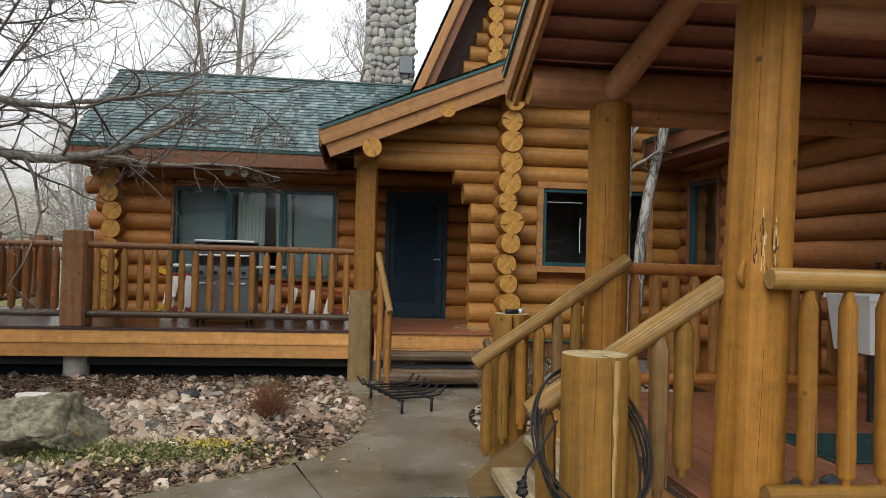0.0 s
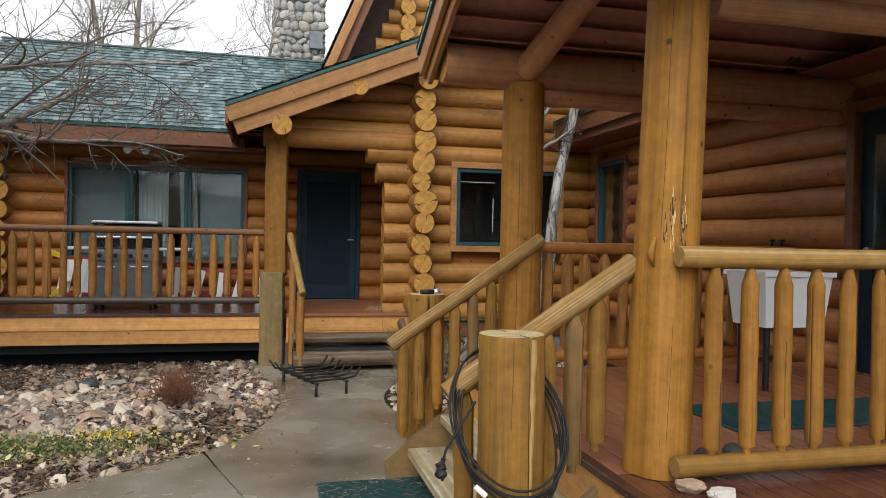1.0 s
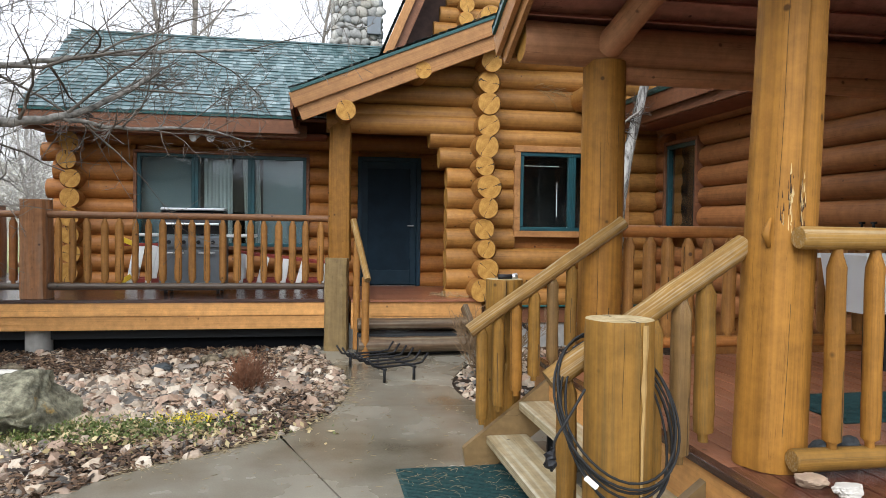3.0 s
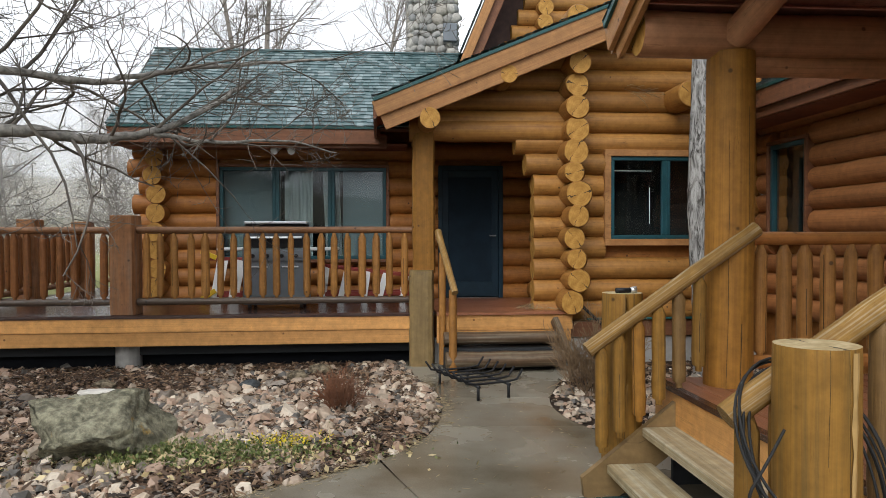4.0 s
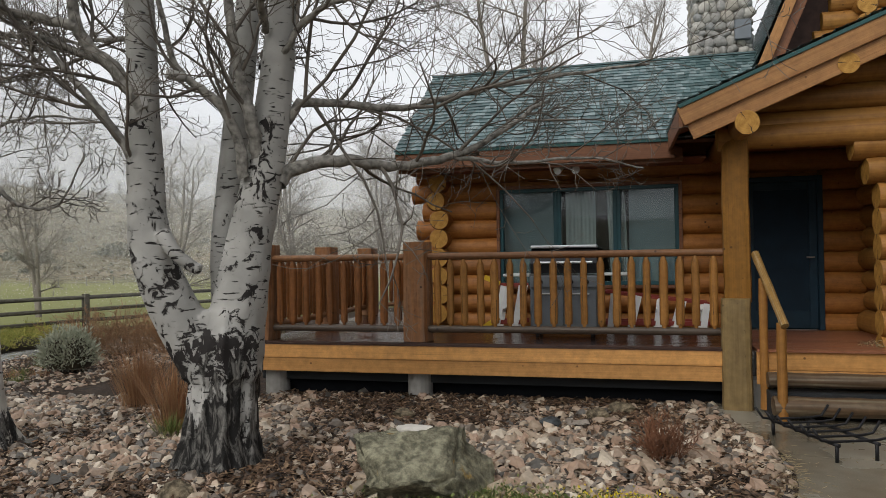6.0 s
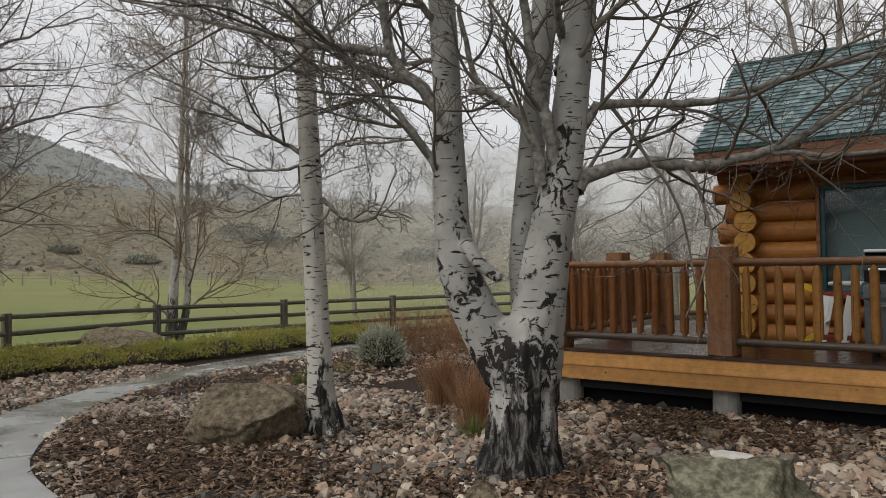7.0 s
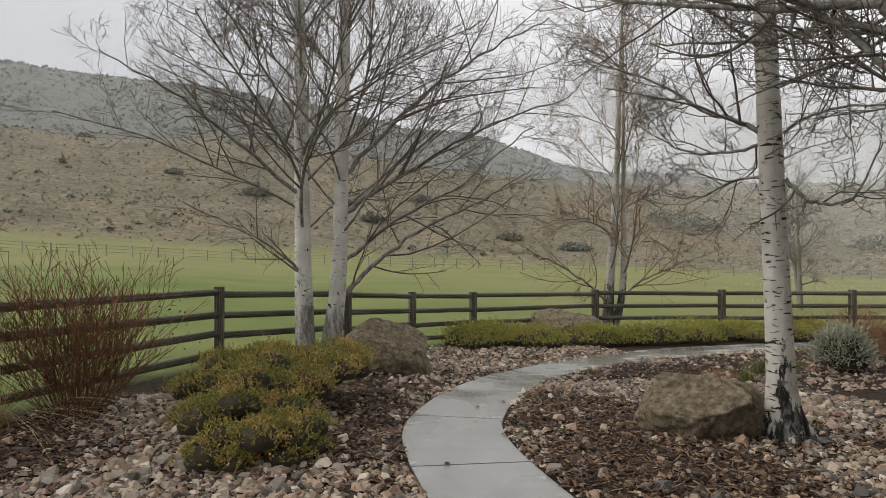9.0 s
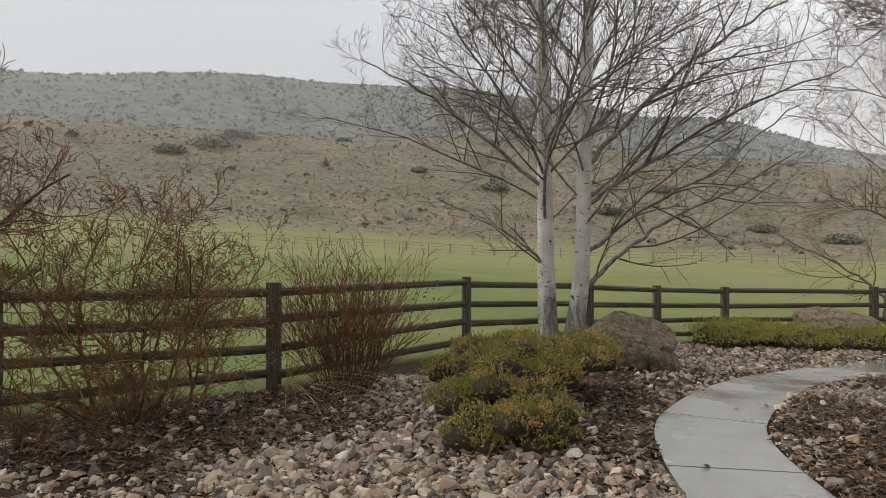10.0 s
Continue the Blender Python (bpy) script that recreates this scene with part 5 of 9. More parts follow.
def back_wall():
    w = thing("wall_deck", (-2.6, 11.65, 0.6), "red-brown stained log wall behind the deck", "log wall", kind="structure")
    wx0, wx1, wz0, wz1 = -4.55, -1.86, 1.30, 2.85
    dx0, dx1, dz1 = -1.08, -0.04, 2.84
    z, i = 0.80, 0
    while z < 3.3:
        left = -5.82 if i % 2 else -5.72
        if z > 2.6:
            left -= 0.05 + 0.10 * (z - 2.6)
        r = LOG_R * random.uniform(0.97, 1.04)
        y = 11.65
        runs = [(left, 0.5)]
        if wz0 - 0.05 < z < wz1 + 0.03:
            runs = [(left, wx0 + 0.02), (wx1 - 0.02, dx0 + 0.02), (dx1 - 0.02, 0.5)]
        elif z < dz1 + 0.03:
            runs = [(left, dx0 + 0.02), (dx1 - 0.02, 0.5)]
        for a, b in runs:
            log("log", (a, y, z), (b, y, z), r, w, REDS if a > -5.5 else (M_REDLOG, M_LOGEND), seed=i)
        z += LOG_STEP
        i += 1
    s = Shape()
    s.box((-5.6, 11.66, -0.2), (wx0 + 0.03, 11.76, 3.6))
    s.box((wx1 - 0.03, 11.66, -0.2), (dx0 + 0.03, 11.76, 3.6))
    s.box((dx1 - 0.03, 11.66, -0.2), (0.6, 11.76, 3.6))
    s.box((wx0 + 0.03, 11.66, wz1 - 0.03), (wx1 - 0.03, 11.76, 3.6))
    s.box((wx0 + 0.03, 11.66, -0.2), (wx1 - 0.03, 11.76, wz0 + 0.03))
    s.box((dx0 + 0.03, 11.66, dz1), (dx1 - 0.03, 11.76, 3.6))
    part("chinking", s, M_REDLOG, w)
    win = thing("window_2", (-3.2, 11.5, 1.3), "wide teal framed window with pale curtains partly drawn", "window", kind="structure")
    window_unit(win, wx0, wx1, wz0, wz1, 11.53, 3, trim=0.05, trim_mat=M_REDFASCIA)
    # blinds coloured blue-grey for the sky reflected in the panes
    for a, b in ((wx0 + 0.08, -3.58), (-2.60, wx1 - 0.08)):
        s = Shape()
        s.box((a, 11.70, wz0 + 0.06), (b, 11.704, wz1 - 0.06))
        part("blind", s, M_BLIND, win, "drawn grey blind tinted like sky reflected in the pane")
    rng = np.random.default_rng(5)
    for a, b in ((-3.52, -3.08), (-2.92, -2.66)):
        s = Shape()
        n = 26
        v = []
        for k in range(n):
            x = a + (b - a) * k / (n - 1)
            y = 11.68 + 0.025 * math.sin(k * 1.9) + 0.01 * rng.standard_normal()
            v += [(x + 0.05 * (a > -3), y, wz0 + 0.1), (x, y, wz1 - 0.1)]
        s.add(v, [(2 * k, 2 * k + 2, 2 * k + 3, 2 * k + 1) for k in range(n - 1)])
        part("curtain", s, M_CURTAIN, win, "pale hanging curtain", smooth=True)
    # entry door
    d = thing("door_1", (-0.55, 11.5, DECK), "dark navy screen door, closed", "door", kind="structure")
    for x in (dx0, dx1 - 0.07):
        s = Shape()
        s.box((x, 11.46, DECK), (x + 0.07, 11.66, dz1), 0, 0.006)
        part("jamb", s, M_NAVY, d)
    s = Shape()
    s.box((dx0 + 0.07, 11.46, dz1 - 0.07), (dx1 - 0.07, 11.66, dz1), 0, 0.006)
    part("head_jamb", s, M_NAVY, d)
    for lo, hi in (((dx0 + 0.07, DECK + 0.02), (dx0 + 0.17, dz1 - 0.07)), ((dx1 - 0.17, DECK + 0.02), (dx1 - 0.07, dz1 - 0.07)),
                   ((dx0 + 0.17, dz1 - 0.18), (dx1 - 0.17, dz1 - 0.07)), ((dx0 + 0.17, DECK + 0.02), (dx1 - 0.17, DECK + 0.26))):
        s = Shape()
        s.box((lo[0], 11.52, lo[1]), (hi[0], 11.56, hi[1]), 0, 0.005)
        part("door_rail", s, M_NAVY, d)
    s = Shape()
    s.box((dx0 + 0.17, 11.535, DECK + 0.26), (dx1 - 0.17, 11.545, dz1 - 0.18))
    part("insect_screen", s, M_SCREEN, d, "dark blue insect screen")
    s = Shape()
    s.box((dx0 + 0.07, 11.62, DECK), (dx1 - 0.07, 11.66, dz1 - 0.07))
    part("inner_door", s, M_NAVY, d)
    s = Shape()
    s.tube([(dx1 - 0.12, 11.52, DECK + 1.0), (dx1 - 0.12, 11.45, DECK + 1.0), (dx1 - 0.22, 11.45, DECK + 1.0)], 0.012, 8)
    part("door_handle", s, M_STEEL, d, "small steel lever")
    # corner log ends of the left wing
    c = thing("wall_left_side", (-5.45, 12.6, 0.6), "stained log side wall with crossing log ends", "log wall", kind="structure")
    z, i = 0.80 + LOG_STEP / 2, 0
    while z < 3.3:
        # red-brown log in place of golden: the corner's shade put into the tone
        log("log", (-5.42 + random.uniform(-0.03, 0.03), 11.28 + random.uniform(-0.03, 0.03), z), (-5.42, 15.0, z), LOG_R, c, (M_REDLOG, M_LOGEND), seed=i)
        z += LOG_STEP
        i += 1


back_wall()


def left_roof():
    r = thing("roof_left_wing", (-3.2, 12, 3.3), "green asphalt shingle roof of the low log wing", "roof", kind="structure")
    x0, x1 = -5.9, 0.6
    ey, ez, ry, rz = 10.78, 3.325, 13.15, 4.99
    lv = math.hypot(ry - ey, rz - ez)
    v = (0, ry - ey, rz - ez)
    part("deck_sheet", slab_plane((x0, ey, ez - 0.01), (1, 0, 0), v, x1 - x0, lv, 0.05), M_REDFASCIA, r)
    part("back_sheet", slab_plane((x0, 2 * ry - ey, ez - 0.01), (1, 0, 0), (0, ey - ry, rz - ez), x1 - x0, lv, 0.05), M_SHINGLE, r)
    board("fascia", (x0, ey - 0.02, ez - 0.14), (-2.0, ey - 0.02, ez - 0.14), 0.02, 0.11, M_REDFASCIA, r)
    board("fascia", (x0 + 0.02, ey + 0.06, ez - 0.20), (-1.9, ey + 0.06, ez - 0.20), 0.02, 0.10, M_REDFASCIA, r)
    board("drip_edge", (x0, ey - 0.045, ez - 0.012), (-2.0, ey - 0.045, ez - 0.012), 0.015, 0.018, M_DRIPEDGE, r)
    s = Shape()
    s.box((x0 + 0.03, ey + 0.08, ez - 0.26), (-1.6, 11.6, ez - 0.23))
    part("soffit", s, M_CEIL, r)
    for sgn in (1, -1):
        yb = ey if sgn > 0 else 2 * ry - ey
        board("rake_board", (x0 + 0.02, yb, ez - 0.12), (x0 + 0.02, ry, rz - 0.12), 0.025, 0.11, M_REDFASCIA, r)
    # round ridge log under the peak
    log("ridge_log", (x0 - 0.12, ry, rz - 0.25), (-5.0, ry, rz - 0.25), 0.13, r, (M_REDLOG, M_LOGEND))
    roof_plane(r, (x0 - 0.02, ey - 0.05, ez), (1, 0, 0), v, x1 - x0, lv + 0.04, 290, 3)
    board("ridge_cap", (x0 - 0.03, ry, rz + 0.03), (x1, ry, rz + 0.03), 0.10, 0.015, M_SHINGLE, r)


left_roof()


def main_gable():
    """Roof of the main house, gable end towards the walk."""
    r = thing("roof_main_gable", (0, 10, 4), "green shingled gable roof with cedar rake boards", "roof", kind="structure")
    ex, ez, px = -2.07, 3.42, 3.0
    sl = 0.415
    pz = ez + (px - ex) * sl
    y0, y1 = 8.98, 15.5
    run = math.hypot(px - ex, pz - ez)
    v = (px - ex, 0, pz - ez)
    part("deck_sheet", slab_plane((ex, y0 + 0.03, ez - 0.03), (0, 1, 0), v, y1 - y0, run, 0.06), M_CEIL, r)
    part("far_sheet", slab_plane((2 * px - ex, y0 + 0.03, ez - 0.03), (0, 1, 0), (ex - px, 0, pz - ez), y1 - y0, run, 0.06), M_CEIL, r)
    board("rake_board", (ex, y0, ez - 0.14), (px, y0, pz - 0.14), 0.025, 0.10, M_FASCIA, r)
    board("rake_board", (ex + 0.10, y0 + 0.05, ez - 0.29), (px, y0 + 0.05, pz - 0.33), 0.025, 0.10, M_FASCIA, r)
    board("drip_edge", (ex - 0.02, y0 - 0.03, ez - 0.025), (px, y0 - 0.03, pz - 0.025), 0.012, 0.02, M_DRIPEDGE, r)
    board("eave_board", (ex, y0, ez - 0.13), (ex, 11.0, ez - 0.13), 0.02, 0.12, M_REDFASCIA, r)
    roof_plane(r, (ex - 0.02, y0 - 0.03, ez), (0, 1, 0), v, 4.0, run, 0, 8)
    for x, z, rr in ((-1.39, 3.20, 0.135), (-0.39, 3.76, 0.115)):
        log("purlin", (x, y0 + 0.02, z), (x, 11.8, z), rr, r, (M_LOG, M_LOGEND), seed=3)
    log("purlin", (2.0, 9.05, 3.55), (2.0, 9.9, 3.55), 0.17, r, (M_LOG, M_LOGEND), seed=2)


main_gable()


def upper_gable():
    w = thing("upper_gable", (1.5, 13, 5), "log upper-storey gable with cedar rake boards above the roofs", "gable", kind="structure")
    for i in range(9):
        z = 5.1 + i * LOG_STEP
        a = 0.25 + (z - 5.1) * 0.42
        log("log", (a, 13.0, z), (4.0, 13.0, z), LOG_R, w, seed=i)
        log("log", (0.95, 12.7, z + 0.14), (0.95, 13.6, z + 0.14), LOG_R, w, seed=i + 1)
    board("rake_board", (-0.62, 12.35, 4.55), (0.97, 12.35, 8.35), 0.03, 0.075, M_FASCIA, w)
    board("rake_board", (-0.48, 12.45, 4.55), (1.09, 12.45, 8.30), 0.03, 0.10, M_REDFASCIA, w)
    # backing added behind the logs; its near-black is the soffit's deep shade
    s = Shape()
    q = [(-0.6, 4.5), (4.0, 4.5), (4.0, 8.4), (1.0, 8.4)]
    s.add([(x, y, z) for y in (13.02, 13.1) for x, z in q], [(0, 1, 2, 3), (7, 6, 5, 4)])
    part("gable_backing", s, M_SOFFITSHADE, w)
    # roof underside in the same painted shade
    part("roof_sheet", slab_plane((-0.66, 12.4, 4.62), (0, 1, 0), (1.59, 0, 3.8), 3.0, 4.1, 0.06), M_SOFFITSHADE, w)
    roof_plane(w, (-0.68, 12.35, 4.66), (0, 1, 0), (1.59, 0, 3.8), 3.0, 4.05, 0, 4)


upper_gable()


def chimney():
    c = thing("chimney", (-1.0, 14.0, 4.5), "rounded river-cobble chimney rising behind the roof ridge", "chimney", kind="structure")
    lo, hi = (-1.42, 13.55, 3.5), (-0.58, 14.35, 8.6)
    s = Shape()
    s.box(lo, hi)
    part("mortar_core", s, M_MORTAR, c)
    rng = np.random.default_rng(21)
    stones = []
    for q in range(5):
        bm = bmesh.new()
        bmesh.ops.create_icosphere(bm, subdivisions=2, radius=1)
        for t in bm.verts:
            t.co *= 1 + 0.34 * noise.noise(t.co * 1.3 + Vector((q * 5, 0, 0))) + 0.12 * noise.noise(t.co * 3.1 + Vector((q * 5, 2, 0)))
        me = bpy.data.meshes.new("cobble")
        bm.to_mesh(me)
        bm.free()
        me.materials.append(M_CHIMNEY)
        me.polygons.foreach_set("use_smooth", np.ones(len(me.polygons), bool))
        stones.append(me)
    for face in ("front", "left", "right"):
        z = 4.7
        while z < 7.8:
            h = rng.uniform(0.10, 0.19)
            a0, a1 = (lo[0], hi[0]) if face == "front" else (lo[1], hi[1])
            a = a0 - rng.random() * 0.1
            while a < a1 - 0.03:
                w = rng.uniform(0.10, 0.22)
                cx, hz = min(max(a + w / 2, a0), a1), h * rng.uniform(0.54, 0.66)
                zz = z + h / 2 + rng.uniform(-0.03, 0.03)
                if face == "front":
                    m = Matrix.LocRotScale((cx, lo[1], zz), Euler((0, rng.uniform(-0.4, 0.4), 0)), (w * 0.58, 0.07, hz))
                else:
                    m = Matrix.LocRotScale((lo[0] if face == "left" else hi[0], cx, zz), Euler((rng.uniform(-0.4, 0.4), 0, 0)), (0.07, w * 0.58, hz))
                put("stone", stones[int(rng.integers(5))], c, m)
                a += w
            z += h
    s = Shape()
    s.box((-0.82, 13.42, 5.35), (-0.56, 13.52, 5.68), 0, 0.01)
    part("vent_box", s, M_GRILL, c, "small grey metal vent")


chimney()

# ---- deck ----


def deck():
    d = thing("deck", (-4.4, 10.5, 0.3), "raised wooden deck with wet dark boards and cedar rim", "deck", kind="structure")
    y = 9.50
    while y < 11.45:
        cuts = [-7.5, -7.5 + random.uniform(1.5, 2.8), -3.2 + random.uniform(-0.8, 0.8), -1.3]
        for a, b in zip(cuts, cuts[1:]):
            board("deck_board", (a, y, DECK - 0.02), (b - 0.003, y, DECK - 0.02), 0.068, 0.02, M_DECK, d)
        y += 0.142
    while y < 14.6:
        board("deck_board", (-7.5, y, DECK - 0.02), (-5.65, y, DECK - 0.02), 0.068, 0.02, M_DECK, d)
        y += 0.142
    for z0, z1 in ((0.505, 0.675), (0.325, 0.50)):
        o = 0.02 if z0 > 0.5 else 0.0
        board("rim_board", (-7.5, 9.45 - o, (z0 + z1) / 2), (-1.62, 9.45 - o, (z0 + z1) / 2), 0.02, (z1 - z0) / 2, M_RIM, d)
        board("rim_board", (-7.5 - o, 9.42, (z0 + z1) / 2), (-7.5 - o, 14.6, (z0 + z1) / 2), 0.02, (z1 - z0) / 2, M_RIM, d)
    board("edge_trim", (-7.53, 9.425, 0.69), (-1.62, 9.425, 0.69), 0.03, 0.012, M_DECK, d)
    for x in (-7.3, -5.27, -3.3, -1.6):
        board("joist", (x, 9.5, 0.5), (x, 11.5, 0.5), 0.02, 0.1, M_REDFASCIA, d)
    for x in (-7.3, -5.28, -1.2):
        s = Shape()
        s.tube([(x, 9.72, -0.1), (x, 9.72, 0.33)], [0.165, 0.16], 20)
        part("pier", s, M_CONCRETE, d, "round concrete pier")
    # added near-black sheets stand in for the dark hollow under the deck
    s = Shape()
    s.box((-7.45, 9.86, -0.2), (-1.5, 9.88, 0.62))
    part("skirt_cloth", s, M_DECKSHADE, d, "near-black sheet standing in for the shade below the deck")
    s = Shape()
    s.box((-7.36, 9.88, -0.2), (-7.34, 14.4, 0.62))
    part("skirt_cloth", s, M_DECKSHADE, d)
    # beam painted near-black so it sinks into the shade under the deck
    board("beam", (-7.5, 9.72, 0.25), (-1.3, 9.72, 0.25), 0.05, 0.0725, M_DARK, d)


deck()


def square_post(name, x, y, z0, z1, hw, material, label, group=""):
    t = thing(name, (x, y, z0), label, "post", group)
    log("shaft", (x, y, z0), (x, y, z1), hw * 0.95, t, (material, M_LOGEND), seed=int(abs(x * 7)), hewn=True)
    return t


for px, py in ((-5.27, 9.62), (-7.42, 9.62), (-7.5, 11.9), (-7.42, 13.7)):
    square_post("deck_post", px, py, DECK, 1.99, 0.175, M_BROWNRAIL, "thick brown stained log deck post with flat top", "deck posts")

railing("brown log railing with sharpened pickets along the deck front", (-5.12, 9.58), (-1.58, 9.58), DECK, 1.80, 19, M_PICKET, M_BROWNRAIL, 0.047, 0.045, M_WETRAIL)
railing("brown log railing with sharpened pickets at the deck corner", (-7.3, 9.58), (-5.42, 9.58), DECK, 1.80, 10, M_REDPICKET, M_BROWNRAIL, 0.047, 0.045, M_WETRAIL)
railing("brown log railing with sharpened pickets along the deck side", (-7.46, 9.75), (-7.46, 11.75), DECK, 1.80, 11, M_REDPICKET, M_BROWNRAIL, 0.047, 0.045)
railing("brown log railing with sharpened pickets along the deck side", (-7.46, 12.05), (-7.44, 13.6), DECK, 1.80, 8, M_REDPICKET, M_BROWNRAIL, 0.047, 0.045)
railing("brown log railing with sharpened pickets at the deck back", (-7.3, 14.4), (-5.7, 14.4), DECK, 1.80, 8, M_REDPICKET, M_BROWNRAIL, 0.047, 0.045)


def entry():
    e = thing("entry_landing", (-0.4, 10.4, 0.3), "red-brown boarded entry landing with cedar rim", "landing", kind="structure")
    y = 9.42
    while y < 11.5:
        board("floor_board", (-1.28, y, DECK - 0.02), (0.55 if y < 9.6 else 0.45, y, DECK - 0.02), 0.068, 0.02, M_PORCHFLOOR, e)
        y += 0.142
    board("rim_board", (-1.28, 9.36, 0.585), (0.52, 9.36, 0.585), 0.02, 0.10, M_RIM, e)
    board("rim_board", (-1.28, 9.37, 0.40), (0.50, 9.37, 0.40), 0.02, 0.08, M_RIM, e)
    board("edge_trim", (-1.28, 9.33, 0.70), (0.55, 9.33, 0.70), 0.025, 0.015, M_PORCHFLOOR, e)
    st = thing("entry_steps", (-0.5, 9.0, 0.0), "two worn dark log steps up to the landing", "steps")
    log("log_step", (-1.2, 9.2, 0.40), (0.27, 9.2, 0.40), 0.10, st, (M_STEPLOG, M_STEPLOG), 0.08)
    log("log_step", (-1.2, 8.93, 0.17), (0.30, 8.93, 0.17), 0.12, st, (M_STEPLOG, M_STEPLOG), 0.10)
    # block in the painted unlit tone fills the gap behind the log steps
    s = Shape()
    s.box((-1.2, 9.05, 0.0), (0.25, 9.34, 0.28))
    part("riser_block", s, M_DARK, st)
    board("stringer", (0.26, 9.28, 0.62), (0.40, 8.80, 0.06), 0.035, 0.06, M_STEPLOG, st, "weathered side board")
    p = thing("porch_post", (-1.43, 9.62, 0), "golden log porch post on a grey-green lower post", "post")
    log("upper_post", (-1.43, 9.62, 1.22), (-1.43, 9.62, 3.10), 0.155, p, (M_POST, M_LOGEND), seed=1, hewn=True)
    log("lower_post", (-1.47, 9.50, -0.05), (-1.47, 9.50, 1.27), 0.168, p, (M_SLEEVE, M_SLEEVE), seed=2, hewn=True)
    h = thing("step_handrail", (-1.14, 9.0, 0), "short weathered pole handrail beside the entry steps", "handrail")
    log("rail", (-1.25, 9.52, 1.78), (-1.10, 8.78, 1.02), 0.045, h, (M_RAILWOOD, M_RAILWOOD))
    log("rail_post", (-1.12, 8.86, -0.02), (-1.12, 8.86, 1.05), 0.05, h, (M_PICKET, M_RAILWOOD), seed=1)
    log("rail_post", (-1.21, 9.32, 0.05), (-1.21, 9.32, 1.5), 0.045, h, (M_PICKET, M_RAILWOOD), seed=2)
    g = thing("tie_beam", (-0.4, 9.66, 3.0), "long golden log beam across the entry", "beam", kind="structure")
    log("beam_log", (-1.62, 9.62, 3.13), (0.5, 9.62, 3.13), 0.15, g, seed=2)


entry()

# ---- wing with the covered porch ----
WX = 3.15


def wing():
    w = thing("wall_wing", (WX, 6, 0.6), "red-brown stained round-log wing wall", "log wall", kind="structure")
    dy0, dy1 = 3.55, 4.55
    wy0, wy1, wz0, wz1 = 8.35, 9.25, 1.62, 2.95
    z, i = 0.80, 0
    while z < 3.5:
        runs = [(1.6, 9.6)]
        if z < 3.0:
            runs = [(1.6, dy0), (dy1, 9.6)]
        if wz0 - 0.05 < z < wz1 + 0.02:
            runs = [(1.6, dy0), (dy1, wy0 + 0.02), (wy1 - 0.02, 9.6)]
        for a, b in runs:
            log("log", (WX + 0.145, a, z), (WX + 0.145, b, z), LOG_R * random.uniform(0.92, 1.06), w, (M_WINGLOG, M_WINGLOG), seed=i)
        z += LOG_STEP * 0.95
        i += 1
    s = Shape()
    s.box((WX + 0.16, 1.6, -0.2), (WX + 0.26, dy0, 4.6))
    s.box((WX + 0.16, dy1, -0.2), (WX + 0.26, wy0 + 0.03, 4.6))
    s.box((WX + 0.16, wy1 - 0.03, -0.2), (WX + 0.26, 9.6, 4.6))
    s.box((WX + 0.16, wy0 + 0.03, -0.2), (WX + 0.26, wy1 - 0.03, wz0 + 0.02))
    s.box((WX + 0.16, wy0 + 0.03, wz1 - 0.02), (WX + 0.26, wy1 - 0.03, 4.6))
    s.box((WX + 0.16, dy0, 2.95), (WX + 0.26, dy1, 4.6))
    part("chinking", s, M_REDLOG, w)
    win = thing("window_3", (WX, 8.8, wz0), "narrow teal framed window in the wing wall", "window", kind="structure")
    window_unit(win, wy0, wy1, wz0, wz1, WX + 0.03, 1, along="y", trim=0.05, trim_mat=M_REDFASCIA)
    d = thing("door_2", (WX, 4.05, DECK), "dark teal glazed wing door, closed", "door", kind="structure")
    s = Shape()
    s.box((WX + 0.05, dy0 + 0.09, DECK), (WX + 0.10, dy1 - 0.09, 2.86), 0, 0.006)
    part("door_leaf", s, M_NAVY, d)
    for a in (dy0, dy1 - 0.09):
        s = Shape()
        s.box((WX - 0.03, a, DECK), (WX + 0.20, a + 0.09, 2.95), 0, 0.006)
        part("jamb", s, M_REDFASCIA, d)
    s = Shape()
    s.box((WX - 0.03, dy0 + 0.09, 2.86), (WX + 0.20, dy1 - 0.09, 2.95), 0, 0.006)
    part("head_jamb", s, M_REDFASCIA, d)
    s = Shape()
    s.box((WX + 0.02, dy0 + 0.25, DECK + 0.4), (WX + 0.045, dy1 - 0.25, 2.65))
    part("pane", s, M_GLASS, d)
    log("door_handle", (WX + 0.0, dy1 - 0.2, DECK + 1.0), (WX + 0.06, dy1 - 0.2, DECK + 1.0), 0.03, d, (M_STEEL, M_STEEL))
    # hose bib on the wall
    f = thing("wall_faucet", (WX, 5.35, 1.70), "pair of dark garden taps on the log wall", "faucet")
    s = Shape()
    for dy in (-0.07, 0.07):
        s.tube([(WX + 0.06, 5.35 + dy, 1.72), (WX - 0.05, 5.35 + dy, 1.72), (WX - 0.09, 5.35 + dy, 1.66)], 0.022, 8)
        s.tube([(WX - 0.03, 5.35 + dy, 1.74), (WX - 0.03, 5.35 + dy, 1.80)], 0.012, 6)
        s.tube([(WX - 0.03, 5.35 + dy - 0.03, 1.80), (WX - 0.03, 5.35 + dy + 0.03, 1.80)], 0.012, 6)
    s.box((WX - 0.02, 5.22, 1.69), (WX + 0.04, 5.48, 1.75))
    part("tap_body", s, M_BLACK, f, smooth=True)
    # wing roof: eave along the wall
    r = thing("roof_wing", (2.6, 7, 3.3), "green shingled wing roof with cedar fascia", "roof", kind="structure")
